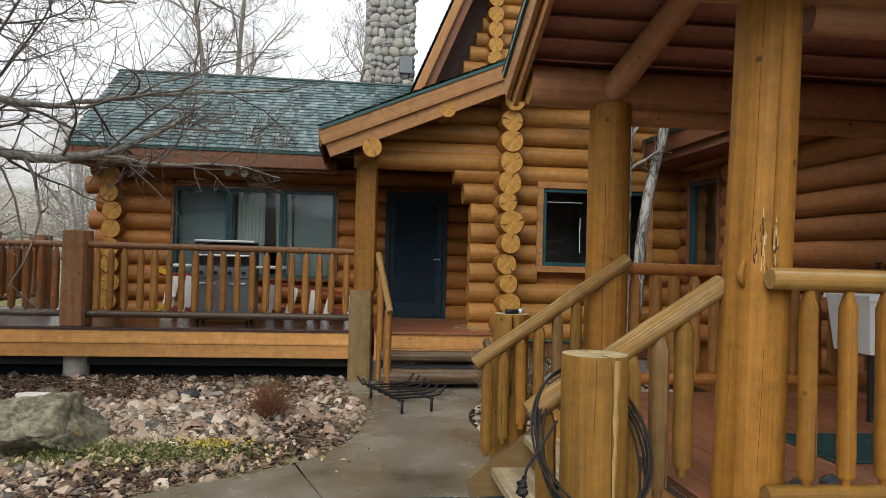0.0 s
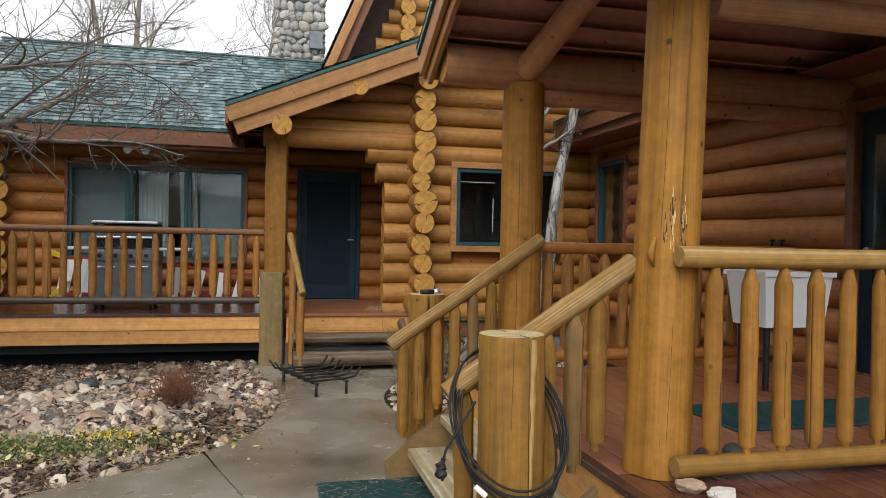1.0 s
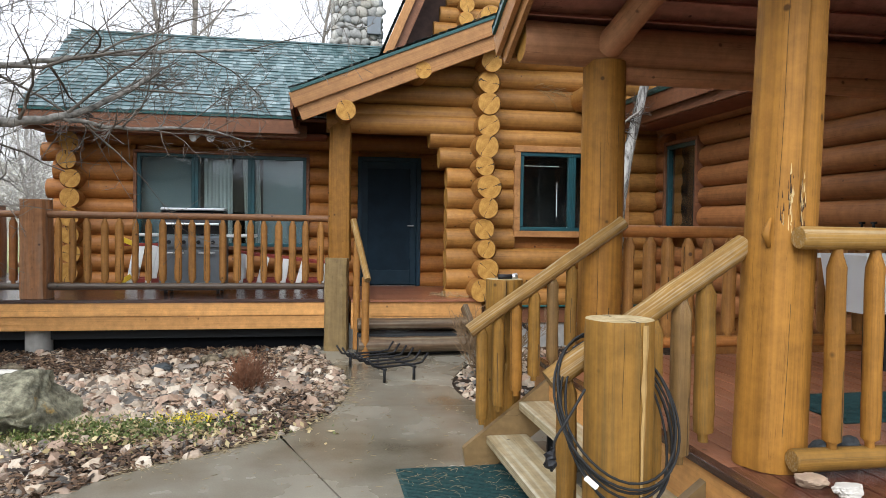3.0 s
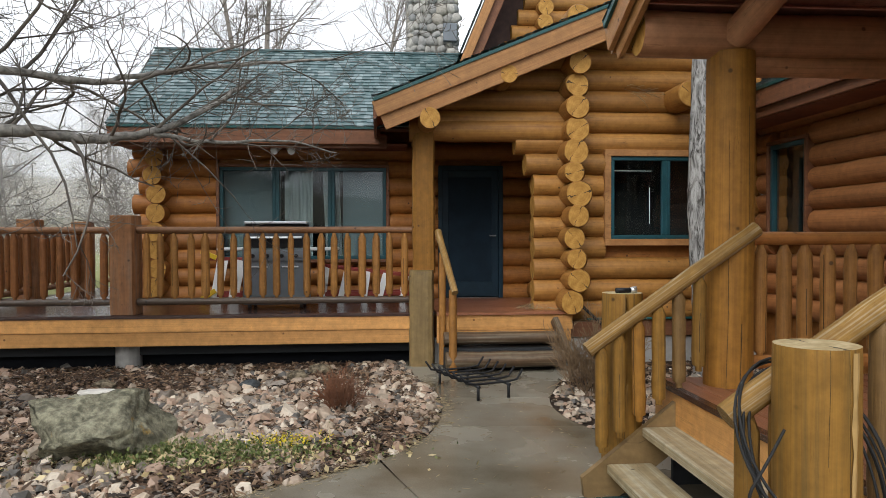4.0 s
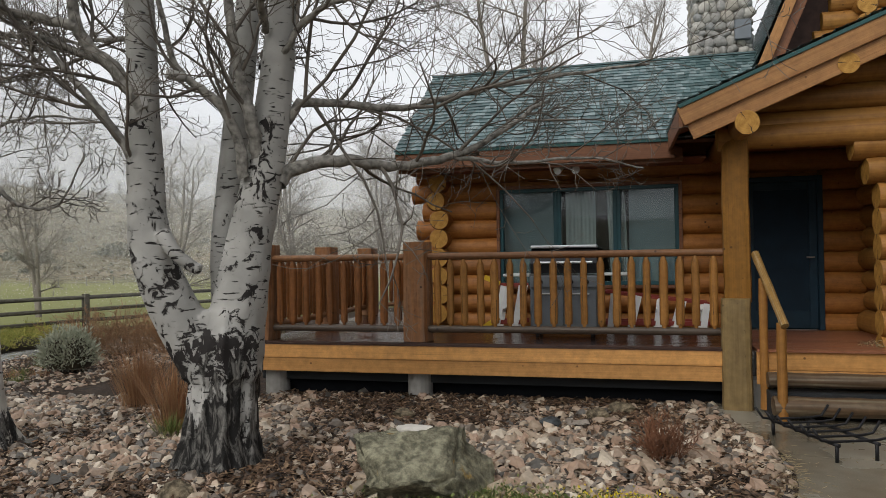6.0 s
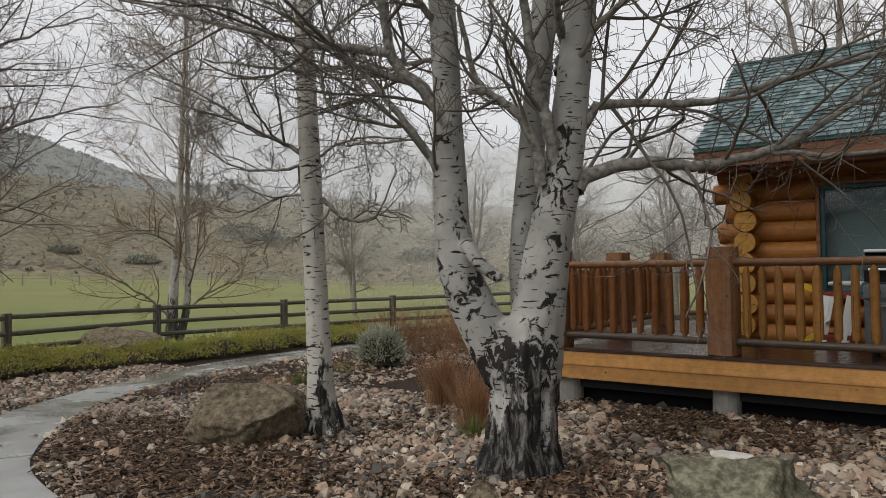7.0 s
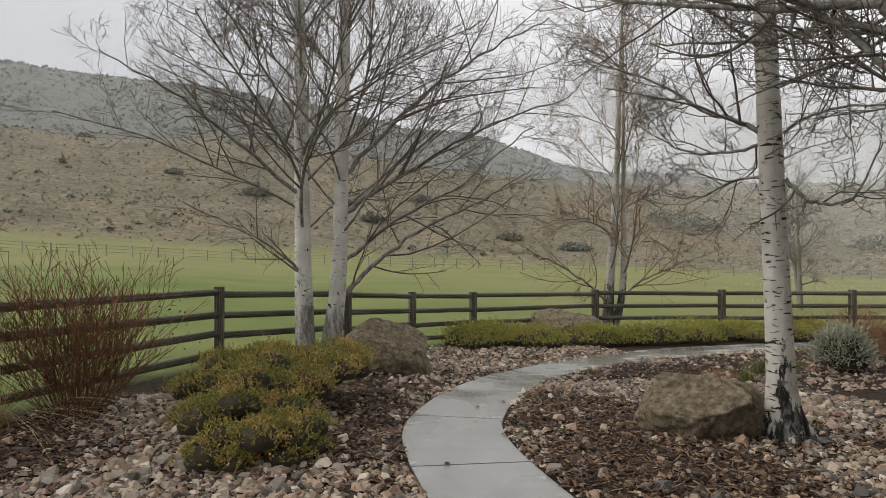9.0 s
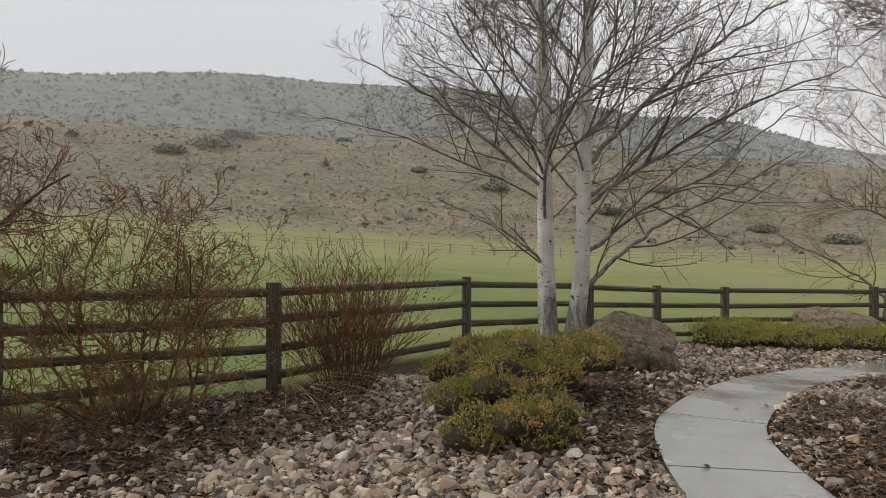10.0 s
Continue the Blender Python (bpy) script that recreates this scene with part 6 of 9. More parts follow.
    ex, ez, sl = 2.62, 3.52, 0.45
    v = (1, 0, sl)
    part("deck_sheet", slab_plane((ex, 1.0, ez - 0.02), (0, 1, 0), v, 9.6, 4.0, 0.06), M_CEIL, r)
    board("fascia", (ex, 4.6, ez - 0.13), (ex, 10.2, ez - 0.13), 0.02, 0.11, M_REDFASCIA, r)
    board("fascia", (ex + 0.06, 4.6, ez - 0.26), (ex + 0.06, 10.2, ez - 0.26), 0.02, 0.09, M_REDFASCIA, r)
    board("drip_edge", (ex - 0.03, 4.6, ez - 0.01), (ex - 0.03, 10.3, ez - 0.01), 0.012, 0.02, M_DRIPEDGE, r)
    roof_plane(r, (ex - 0.04, 4.6, ez), (0, 1, 0), v, 5.8, 3.6, 0, 6)
    s = Shape()
    s.box((ex + 0.08, 1.0, ez - 0.36), (WX + 0.2, 9.55, ez - 0.33))
    part("soffit", s, M_CEIL, r)


wing()
CX1, CX2 = (0.155, 2.44), (0.31, 4.70)


def porch():
    f = thing("porch_floor", (1.5, 3.4, 0.3), "red-brown boarded porch floor, wet along the open edge", "porch floor", kind="structure")
    x = 0.02
    while x < WX:
        board("floor_board", (x, 2.42, DECK - 0.02), (x, 4.95, DECK - 0.02), 0.066, 0.02, M_PORCHFLOOR, f)
        board("wet_board", (x, 1.85, DECK - 0.02), (x, 2.416, DECK - 0.02), 0.066, 0.02, M_WETFLOOR, f)
        x += 0.138
    board("rim_board", (-0.05, 1.84, 0.56), (WX, 1.84, 0.56), 0.02, 0.13, M_RIM, f)
    board("rim_board", (-0.07, 1.84, 0.58), (-0.07, 4.95, 0.58), 0.02, 0.115, M_RIM, f)
    board("edge_trim", (-0.075, 1.84, 0.705), (-0.075, 4.95, 0.705), 0.03, 0.018, M_DECK, f)
    board("rim_board", (-0.05, 4.96, 0.56), (WX, 4.96, 0.56), 0.02, 0.13, M_REDFASCIA, f)
    x = 0.06
    while x < WX:
        board("edge_board", (x, 1.55, DECK - 0.055), (x, 1.83, DECK - 0.055), 0.075, 0.02, M_DECK, f)
        x += 0.16
    # boards in the painted unlit tone close the dark space below the floor
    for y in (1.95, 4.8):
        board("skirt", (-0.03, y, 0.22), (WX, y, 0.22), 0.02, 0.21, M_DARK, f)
    c1 = thing("porch_column", (*CX1, DECK), "stout golden log porch column, cracked and scarred", "column", "porch columns")
    top = (CX1[0] + 0.07, CX1[1], 3.05)
    checked_log("shaft", (*CX1, DECK), top, 0.146, 0.136, c1, (M_POST, M_LOGEND), seed=2,
                cracks=((4.45, 0.08, 0.30, 0.002, 0.16), (4.0, 0.45, 0.98, 0.0018, 0.05)), flats=((3.55, 0.93), (4.75, 0.96)))
    rng = np.random.default_rng(3)
    s = Shape()
    for k in range(84):
        g = k % 3
        th = (-1.93, -1.60, -2.12)[g] + rng.normal(0, 0.045)
        z = (1.86, 1.84, 1.70)[g] + rng.normal(0, 0.05)
        p = np.array([CX1[0] + 0.03 + 0.137 * math.cos(th), CX1[1] + 0.137 * math.sin(th), z])
        h, w = rng.uniform(0.008, 0.035), rng.uniform(0.001, 0.0035)
        tx = np.array([-math.sin(th), math.cos(th), 0])
        nn = np.array([math.cos(th), math.sin(th), 0]) * 0.006
        s.add([p - tx * w + nn - [0, 0, h], p + tx * w + nn - [0, 0, h * 0.8], p + tx * w * 0.3 + nn + [0, 0, h], p - tx * w * 0.2 + nn + [0, 0, h * 0.9]], [(0, 1, 2, 3)], k % 2)
    part("scar", s, [plain("dark_scar", (0.05, 0.025, 0.01), 0.9), plain("raw_wood_scar", (0.55, 0.40, 0.18), 0.8)], c1, "splintered scar")
    s = Shape()
    s.tube([(CX1[0] - 0.085, CX1[1] - 0.09, 1.65), (CX1[0] - 0.105, CX1[1] - 0.095, 1.70), (CX1[0] - 0.08, CX1[1] - 0.09, 1.77)], [0.008, 0.018, 0.006], 8)
    part("knot", s, M_POST, c1, smooth=True)
    c2 = thing("porch_column", (*CX2, DECK), "stout golden log porch column below the beam", "column", "porch columns")
    checked_log("shaft", (*CX2, DECK - 0.02), (CX2[0] + 0.015, CX2[1], 2.93), 0.160, 0.152, c2, (M_POST, M_LOGEND), seed=5,
                cracks=((4.2, 0.0, 0.75, 0.003, 0.05), (5.1, 0.45, 0.85, 0.004, 0.02), (4.75, 0.02, 0.2, 0.006, 0.0)))
    b = thing("porch_beams", (1.4, 3.4, 2.95), "red-brown log plate beams and gable rafters of the porch", "beam", kind="structure")
    for y in (CX1[1], CX2[1]):
        log("plate_beam", (-0.32, y, 3.05), (WX + 0.1, y, 3.05), 0.148, b, (M_BEAMLOG, M_LOGEND), seed=1)
        log("lower_plate", (CX2[0] + 0.1, y + 0.02, 2.86), (WX + 0.1, y + 0.02, 2.86), 0.075, b, (M_BEAMLOG, M_BEAMLOG), seed=2)
    log("brace_log", (0.30, 4.62, 3.02), (0.62, 3.72, 3.62), 0.10, b, (M_BEAMLOG, M_BEAMLOG), seed=1)
    log("brace_log", (0.30, 2.5, 3.02), (0.62, 3.3, 3.62), 0.10, b, (M_BEAMLOG, M_BEAMLOG), seed=2)
    log("ridge_log", (-0.30, 3.42, 3.74), (WX, 3.42, 3.74), 0.12, b, (M_BEAMLOG, M_LOGEND), seed=3)
    r = thing("roof_porch", (1.3, 3.4, 3.3), "porch gable roof with red board ceiling and green edge", "roof", kind="structure")
    ry, rz, ey, ez = 3.42, 3.95, 4.98, 3.20
    v = (0, ry - ey, rz - ez)
    L = math.hypot(ry - ey, rz - ez) + 0.0
    for sgn in (1, -1):
        ye = ey if sgn > 0 else 2 * ry - ey
        vv = (0, (ry - ye), rz - ez)
        part("ceiling_sheet", slab_plane((-0.42, ye, ez - 0.02), (1, 0, 0), vv, WX + 0.54, L, 0.05), M_PORCHCEIL, r)
        roof_plane(r, (-0.46, ye + 0.02 * sgn, ez), (1, 0, 0), vv, WX + 0.54, L, 0, 9 + sgn)
        board("rake_board", (-0.42, ye, ez - 0.12), (-0.42, ry, rz - 0.12), 0.02, 0.09, M_FASCIA, r)
        board("rake_board", (-0.37, ye - 0.05 * sgn, ez - 0.19), (-0.37, ry, rz - 0.22), 0.02, 0.09, M_FASCIA, r)
        board("drip_edge", (-0.45, ye, ez - 0.02), (-0.45, ry, rz - 0.02), 0.012, 0.022, M_DRIPEDGE, r)
        board("fascia", (-0.40, ye, ez - 0.12), (WX, ye, ez - 0.12), 0.02, 0.09, M_FASCIA, r)
        # ceiling battens give the boarded underside
        for k in range(8):
            q = (k + 0.5) / 8
            y, z = ye + (ry - ye) * q, ez + (rz - ez) * q - 0.080
            board("ceiling_batten", (-0.35, y, z), (WX, y, z), 0.107, 0.005, M_PORCHCEIL, r, up=(0, -(rz - ez) * sgn, abs(ry - ye)))
    # railings
    railing("golden log railing with sharpened pickets on the porch front", (0.13, 2.25), (WX - 0.05, 2.25), DECK - 0.085, 1.69, 17, M_POST, M_RAILWOOD, 0.034, 0.045, M_PALEPOST, lead=1.02)
    railing("red-brown log railing with sharpened pickets on the porch back", (0.45, 4.74), (2.8, 4.74), DECK - 0.02, 1.70, 14, M_PICKET, M_REDLOG, 0.045, 0.045)
    st = thing("porch_stairs", (-0.35, 3.4, 0), "open wooden porch stairs with worn pale treads", "stairs")
    for x, z in ((-0.40, 0.235), (-0.165, 0.47)):
        board("tread", (x, 2.56, z - 0.03), (x, 4.60, z - 0.03), 0.15, 0.03, M_TREAD, st)
    for y in (2.53, 4.63):
        s = Shape()
        q = [(-0.70, 0.022), (-0.715, 0.15), (-0.05, 0.66), (-0.05, 0.34), (-0.47, 0.022)]
        v = [(x, y - 0.025, z) for x, z in q] + [(x, y + 0.025, z) for x, z in q]
        n = len(q)
        s.add(v, [tuple(range(n)), tuple(range(2 * n - 1, n - 1, -1))] + [(i, i + n, (i + 1) % n + n, (i + 1) % n) for i in range(n)])
        part("stringer", s, M_STRINGER, st)
    flights = ((2.50, 0.06, 1.655, -0.81, 1.085, (-0.72, -0.60, -0.475, -0.35, -0.225, -0.112), 0.735), (4.55, 0.43, 1.765, -0.70, 0.99, (-0.60, -0.485, -0.355, -0.225, -0.09, 0.04), 0.65))
    for y, x1, z1, x0, z0, xs, zf in flights:
        h = thing("stair_railing", (x0, y, 0), "sloping peeled-pole stair railing with sharpened pickets", "railing", "stair railings")
        log("handrail", (x0, y, z0), (x1, y, z1), 0.05, h, (M_RAILWOOD, M_RAILWOOD), seed=3)
        for k, x in enumerate(xs):
            zt = z0 + (z1 - z0) * (x - x0) / (x1 - x0)
            picket((x, y + 0.005), max(0.12, zf + 0.80 * (x + 0.20)), zt - 0.025, 0.042, (M_PALEPOST, M_PALEPOST, M_POST, M_PALEPOST, M_DARKPICKET, M_PALEPOST)[k], h, k + (y > 3))
    for (x, y), zt, sd, cr in (((-0.575, 2.34), 1.362, 0, ((4.40, 0.74, 0.99, 0.0018, 0.12), (4.98, 0.30, 0.98, 0.0024, -0.1))),
                               ((-0.385, 4.80), 1.335, 1, ((4.5, 0.2, 0.99, 0.003, 0.05), (5.0, 0.5, 0.99, 0.002, 0.0)))):
        n = thing("newel_post", (x, y, 0), "thick pale log newel post with a flat sawn top", "newel post", "newel posts")
        checked_log("shaft", (x, y, -0.02), (x, y, zt), 0.141, 0.135, n, (M_PALEPOST, M_NEWELTOP), cr, seed=sd)
        if sd == 0:
            # long pale split beside the crack
            s = Shape()
            v = []
            for q in range(11):
                z = zt - 0.01 - 0.80 * q / 10
                a = 5.06 - 0.06 * q / 10 + 0.012 * math.sin(q * 1.9)
                ww = 0.015 * (1 - 0.7 * q / 10) * (1 + 0.3 * math.sin(q * 2.7)) / 0.14
                for e, rr in ((-ww, 0.139), (0, 0.1425), (ww, 0.139)):
                    v.append((x + rr * math.cos(a + e), y + rr * math.sin(a + e), z))
            s.add(v, [(3 * q + e, 3 * q + 3 + e, 3 * q + 4 + e, 3 * q + 1 + e) for q in range(10) for e in (0, 1)])
            part("pale_split", s, M_RAWSPLIT, n)


porch()

# ---- garden: trees ----


def bend(points, n):
    """Smooth curve through 3-d points."""
    p = [Vector(q) for q in points]
    out = []
    for i in range(len(p) - 1):
        a, b, c, d = p[max(0, i - 1)], p[i], p[i + 1], p[min(len(p) - 1, i + 2)]
        for k in range(n):
            t = k / n
            out.append(0.5 * ((2 * b) + (c - a) * t + (2 * a - 5 * b + 4 * c - d) * t * t + (3 * b - a - 3 * c + d) * t ** 3))
    out.append(p[-1])
    return np.array([q[:] for q in out])


def side_dir(d, ang, rng, up):
    d = d / (np.linalg.norm(d) + 1e-9)
    q = rng.standard_normal(3)
    q -= d * (q @ d)
    q /= np.linalg.norm(q) + 1e-9
    out = d * math.cos(ang) + q * math.sin(ang)
    out[2] += up
    return out / np.linalg.norm(out)


def grow(acc, p, d, L, r, level, last, cfg, rng, root=False):
    """One branch and, on it, its smaller ones. acc: shapes by level."""
    n = 9 if level == 0 else (6 if level < last else 4)
    pts = [np.array(p, float)]
    d = np.array(d, float)
    step = L / n
    sweep = rng.standard_normal(3) * cfg["wander"] * 0.55
    for k in range(n):
        d = d + sweep + rng.standard_normal(3) * cfg["wander"] * 0.6 + np.array([0, 0, cfg["up"][min(level, len(cfg["up"]) - 1)]])
        d /= np.linalg.norm(d)
        pts.append(pts[-1] + d * step)
    spread(acc, np.array(pts), r, max(0.0028, r * 0.36), level, last, cfg, rng, tmin=cfg.get("clear", 0.18) if level == 0 else 0.18)


def spread(acc, pts, r0, r1, level, last, cfg, rng, count=None, tmin=0.18):
    rad = np.linspace(r0, r1, len(pts))
    sides = 7 if r0 > 0.03 else (5 if r0 > 0.012 else 3)
    thin = 2 if sides == 3 and len(pts) in (5, 7) else 1
    acc[min(level, len(acc) - 1)].tube(pts[::thin], rad[::thin], sides, cap=False)
    if level >= last:
        return
    L = np.linalg.norm(np.diff(pts, axis=0), axis=1).sum()
    n = count or cfg["n"][level]
    for i in range(n):
        t = tmin + (1 - tmin) * (i + rng.random()) / n
        f = t * (len(pts) - 1)
        k = min(len(pts) - 2, int(f))
        p = pts[k] + (pts[k + 1] - pts[k]) * (f - k)
        d = pts[k + 1] - pts[k]
        ang = radians(rng.uniform(*cfg["ang"]))
        cl = max(0.12, L * cfg["ratio"][level] * (1.15 - 0.6 * t) * rng.uniform(0.6, 1.25))
        cr = max(0.0034, min(0.6 * (r0 + (r1 - r0) * t), cfg["rmax"][level]))
        grow(acc, p, side_dir(d, ang, rng, cfg["lift"]), cl, cr, level + 1, last, cfg, rng)


ASPEN = dict(n=[8, 7, 5, 3], ang=(30, 75), ratio=[0.55, 0.6, 0.6, 0.5], rmax=[0.019, 0.0105, 0.0062, 0.005], wander=0.23, up=[0.03, 0.05, 0.07, 0.08], lift=0.10)
VASE = dict(n=[11, 6, 4, 3], ang=(25, 62), ratio=[0.5, 0.5, 0.55, 0.5], rmax=[0.019, 0.0105, 0.0066, 0.005], wander=0.105, up=[0.025, 0.03, 0.035, 0.045], lift=0.08)


def finish_tree(t, trunk, trunk_mat, acc, mats, fuse=0.0):
    if trunk is not None:
        tk = part("trunk", trunk, trunk_mat, t, smooth=True)
        if fuse:
            # grow the stems into one another
            rm = tk.modifiers.new("fuse", "REMESH")
            rm.mode, rm.voxel_size, rm.use_smooth_shade = "VOXEL", fuse, True
            sm = tk.modifiers.new("soften", "SMOOTH")
            sm.factor, sm.iterations = 0.5, 2
    for s, m in zip(acc, mats):
        if isinstance(s, list):
            for q in s:
                part("limb", q, m, t, smooth=True)
        elif s.n:
            part("crown", s, m, t, smooth=True, kind="stuff")


class Limbs(list):
    """One shape a limb."""

    def tube(self, pts, rad, sides, cap=False):
        s = Shape()
        s.tube(pts, rad, sides, cap=cap)
        self.append(s)


def stem(shape, pts, rad, sides, rng, n=5, wob=0.02, cap=False):
    c = bend(pts, n)
    r = np.interp(np.linspace(0, 1, len(c)), np.linspace(0, 1, len(rad)), rad)
    shape.tube(c, r, sides, cap=cap, wob=wob, rng=rng)
    return c


def great_birch():
    """Three-stemmed birch beside the deck, with a dark furrowed foot."""
    rng = np.random.default_rng(42)
    t = thing("birch_tree", (-6.15, 6.4, 0), "old three-stemmed white birch, bare, black furrowed foot", "tree", "birches")
    tr = Shape()
    # foot with buttress ridges
    n, sides = 22, 76
    zs = np.linspace(-0.12, 1.35, n)
    th = np.arange(sides) * 2 * np.pi / sides
    v = []
    for z in zs:
        k = (z + 0.12) / 1.47
        cx, cy = -6.19 + 0.09 * k, 6.39 + 0.05 * k
        base = 0.295 + 0.15 * math.exp(-max(0, z) * 4.2) + (0.03 if 0.75 < z < 1.2 else 0)
        if z > 1.1:
            base -= (z - 1.1) * 0.25
        rid = (1 - 0.6 * k) * (0.035 * np.cos(7 * th + 1.3 * z) + 0.026 * np.cos(13 * th + 2 * z) - 0.05 * np.abs(np.cos(9.5 * th + 0.8 * np.sin(3 * z))) ** 6)
        r = base + rid * 0.8 + 0.006 * rng.standard_normal(sides)
        wide = 1.0 + 0.12 * k
        v += [(cx + math.cos(a) * q * wide * 0.9 + math.sin(a) * q * 0.0, cy + math.sin(a) * q, z) for a, q in zip(th, r)]
    tr.add(v, [(i * sides + j, i * sides + (j + 1) % sides, (i + 1) * sides + (j + 1) % sides, (i + 1) * sides + j) for i in range(n - 1) for j in range(sides)])
    tr.f += [tuple(range(sides))[::-1], tuple((n - 1) * sides + j for j in range(sides))]
    tr.m += [0, 0]
    stem(tr, [(-6.27, 6.36, 0.85), (-6.53, 6.25, 1.4), (-6.70, 6.18, 1.95), (-6.72, 6.14, 2.93), (-6.75, 6.11, 4.2), (-6.95, 6.0, 7.6)], [0.23, 0.205, 0.185, 0.14, 0.125, 0.05], 16, rng, cap=True)
    stem(tr, [(-6.07, 6.44, 0.95), (-6.0, 6.48, 1.5), (-5.93, 6.53, 2.0), (-5.81, 6.59, 2.66), (-5.70, 6.64, 3.53), (-5.64, 6.68, 4.3), (-5.3, 6.8, 7.8)], [0.27, 0.235, 0.20, 0.175, 0.15, 0.125, 0.05], 16, rng, cap=True)
    stem(tr, [(-6.17, 6.6, 1.3), (-6.30, 6.75, 1.9), (-6.24, 6.82, 2.9), (-6.12, 6.88, 4.2), (-5.95, 7.1, 7.4)], [0.17, 0.145, 0.13, 0.12, 0.05], 14, rng, cap=True)
    acc = [Limbs(), Shape(), Shape()]
    L = [
        ([(-5.70, 6.62, 2.45), (-5.60, 6.70, 2.60), (-5.24, 6.90, 2.69), (-4.78, 7.28, 2.66), (-4.27, 7.56, 2.78), (-3.9, 7.76, 3.0), (-3.45, 8.0, 3.35)], 0.085, 0.022, 11),
        ([(-4.30, 7.55, 2.76), (-3.7, 7.78, 2.70), (-3.1, 8.0, 2.76), (-2.5, 8.25, 2.66)], 0.03, 0.008, 8),
        ([(-5.74, 6.60, 2.85), (-5.60, 6.69, 3.09), (-5.46, 6.77, 3.22), (-4.77, 7.12, 3.18), (-4.32, 7.35, 3.3), (-3.4, 7.82, 3.54), (-2.4, 8.3, 3.72)], 0.06, 0.014, 13),
        ([(-5.84, 6.5, 2.62), (-5.82, 6.36, 3.0), (-5.92, 6.3, 3.5), (-5.98, 6.2, 4.3), (-6.0, 5.9, 5.2)], 0.075, 0.03, 8),
        ([(-6.62, 6.14, 2.25), (-6.85, 6.04, 2.78), (-7.1, 5.91, 3.19), (-7.5, 5.75, 3.7), (-8.0, 5.6, 4.2)], 0.06, 0.015, 9),
        ([(-6.66, 6.06, 3.05), (-6.9, 6.0, 3.42), (-7.15, 5.89, 3.72), (-7.24, 5.84, 4.3), (-7.4, 5.8, 5.4)], 0.08, 0.035, 8),
        ([(-7.16, 5.86, 3.76), (-7.6, 5.68, 3.86), (-7.96, 5.49, 3.93), (-8.78, 5.07, 4.2), (-9.9, 4.5, 4.6)], 0.055, 0.012, 12),
        ([(-6.95, 5.98, 3.45), (-7.5, 5.85, 3.7), (-8.3, 5.7, 3.78), (-9.3, 5.4, 4.0)], 0.035, 0.01, 10),
        ([(-5.90, 6.38, 2.50), (-5.95, 6.28, 2.95), (-6.15, 6.2, 3.22), (-6.38, 6.1, 3.45), (-6.5, 6.0, 4.1)], 0.06, 0.022, 7),
        ([(-5.7, 6.6, 3.5), (-5.3, 6.5, 3.9), (-4.7, 6.6, 4.1), (-3.8, 6.9, 4.2)], 0.04, 0.012, 12),
        ([(-6.75, 6.1, 4.0), (-6.9, 5.6, 4.3), (-7.0, 4.9, 4.4), (-7.2, 4.1, 4.3)], 0.04, 0.012, 12),
        ([(-5.75, 6.5, 3.8), (-5.5, 5.9, 4.1), (-5.2, 5.2, 4.2), (-4.9, 4.4, 4.2)], 0.04, 0.012, 12),
        ([(-6.0, 6.9, 3.6), (-6.3, 7.6, 4.0), (-6.6, 8.5, 4.2)], 0.04, 0.012, 11),
        ([(-6.75, 6.15, 3.7), (-7.4, 6.6, 3.9), (-8.3, 7.1, 4.1), (-9.2, 7.4, 4.4)], 0.035, 0.012, 11),
        ([(-6.8, 6.1, 4.6), (-7.6, 6.2, 5.0), (-8.6, 6.0, 5.5)], 0.035, 0.012, 10),
        ([(-5.6, 6.7, 4.5), (-4.9, 7.1, 4.9), (-4.0, 7.5, 5.2), (-3.0, 7.9, 5.2)], 0.035, 0.012, 12),
    ]
    for pts, r0, r1, n in L:
        c = bend(pts, 6)
        c[1:] += rng.normal(0, 0.007, c[1:].shape)
        spread(acc, c, r0 * 0.9, r1 * 0.9, 0, 3, ASPEN, rng, n, 0.12)
    # crossing stub in the crotch, pruned stub
    stem(tr, [(-6.52, 6.10, 2.02), (-6.40, 6.08, 1.86), (-6.26, 6.12, 1.74), (-6.18, 6.14, 1.70)], [0.075, 0.062, 0.055, 0.05], 10, rng, cap=True)
    tr.tube([(-6.3, 6.12, 3.33), (-6.42, 6.02, 3.36)], [0.05, 0.048], 9)
    finish_tree(t, tr, M_BIRCH, acc, [M_PALELIMB, M_GREYTWIG, M_GREYTWIG], 0.021)


great_birch()


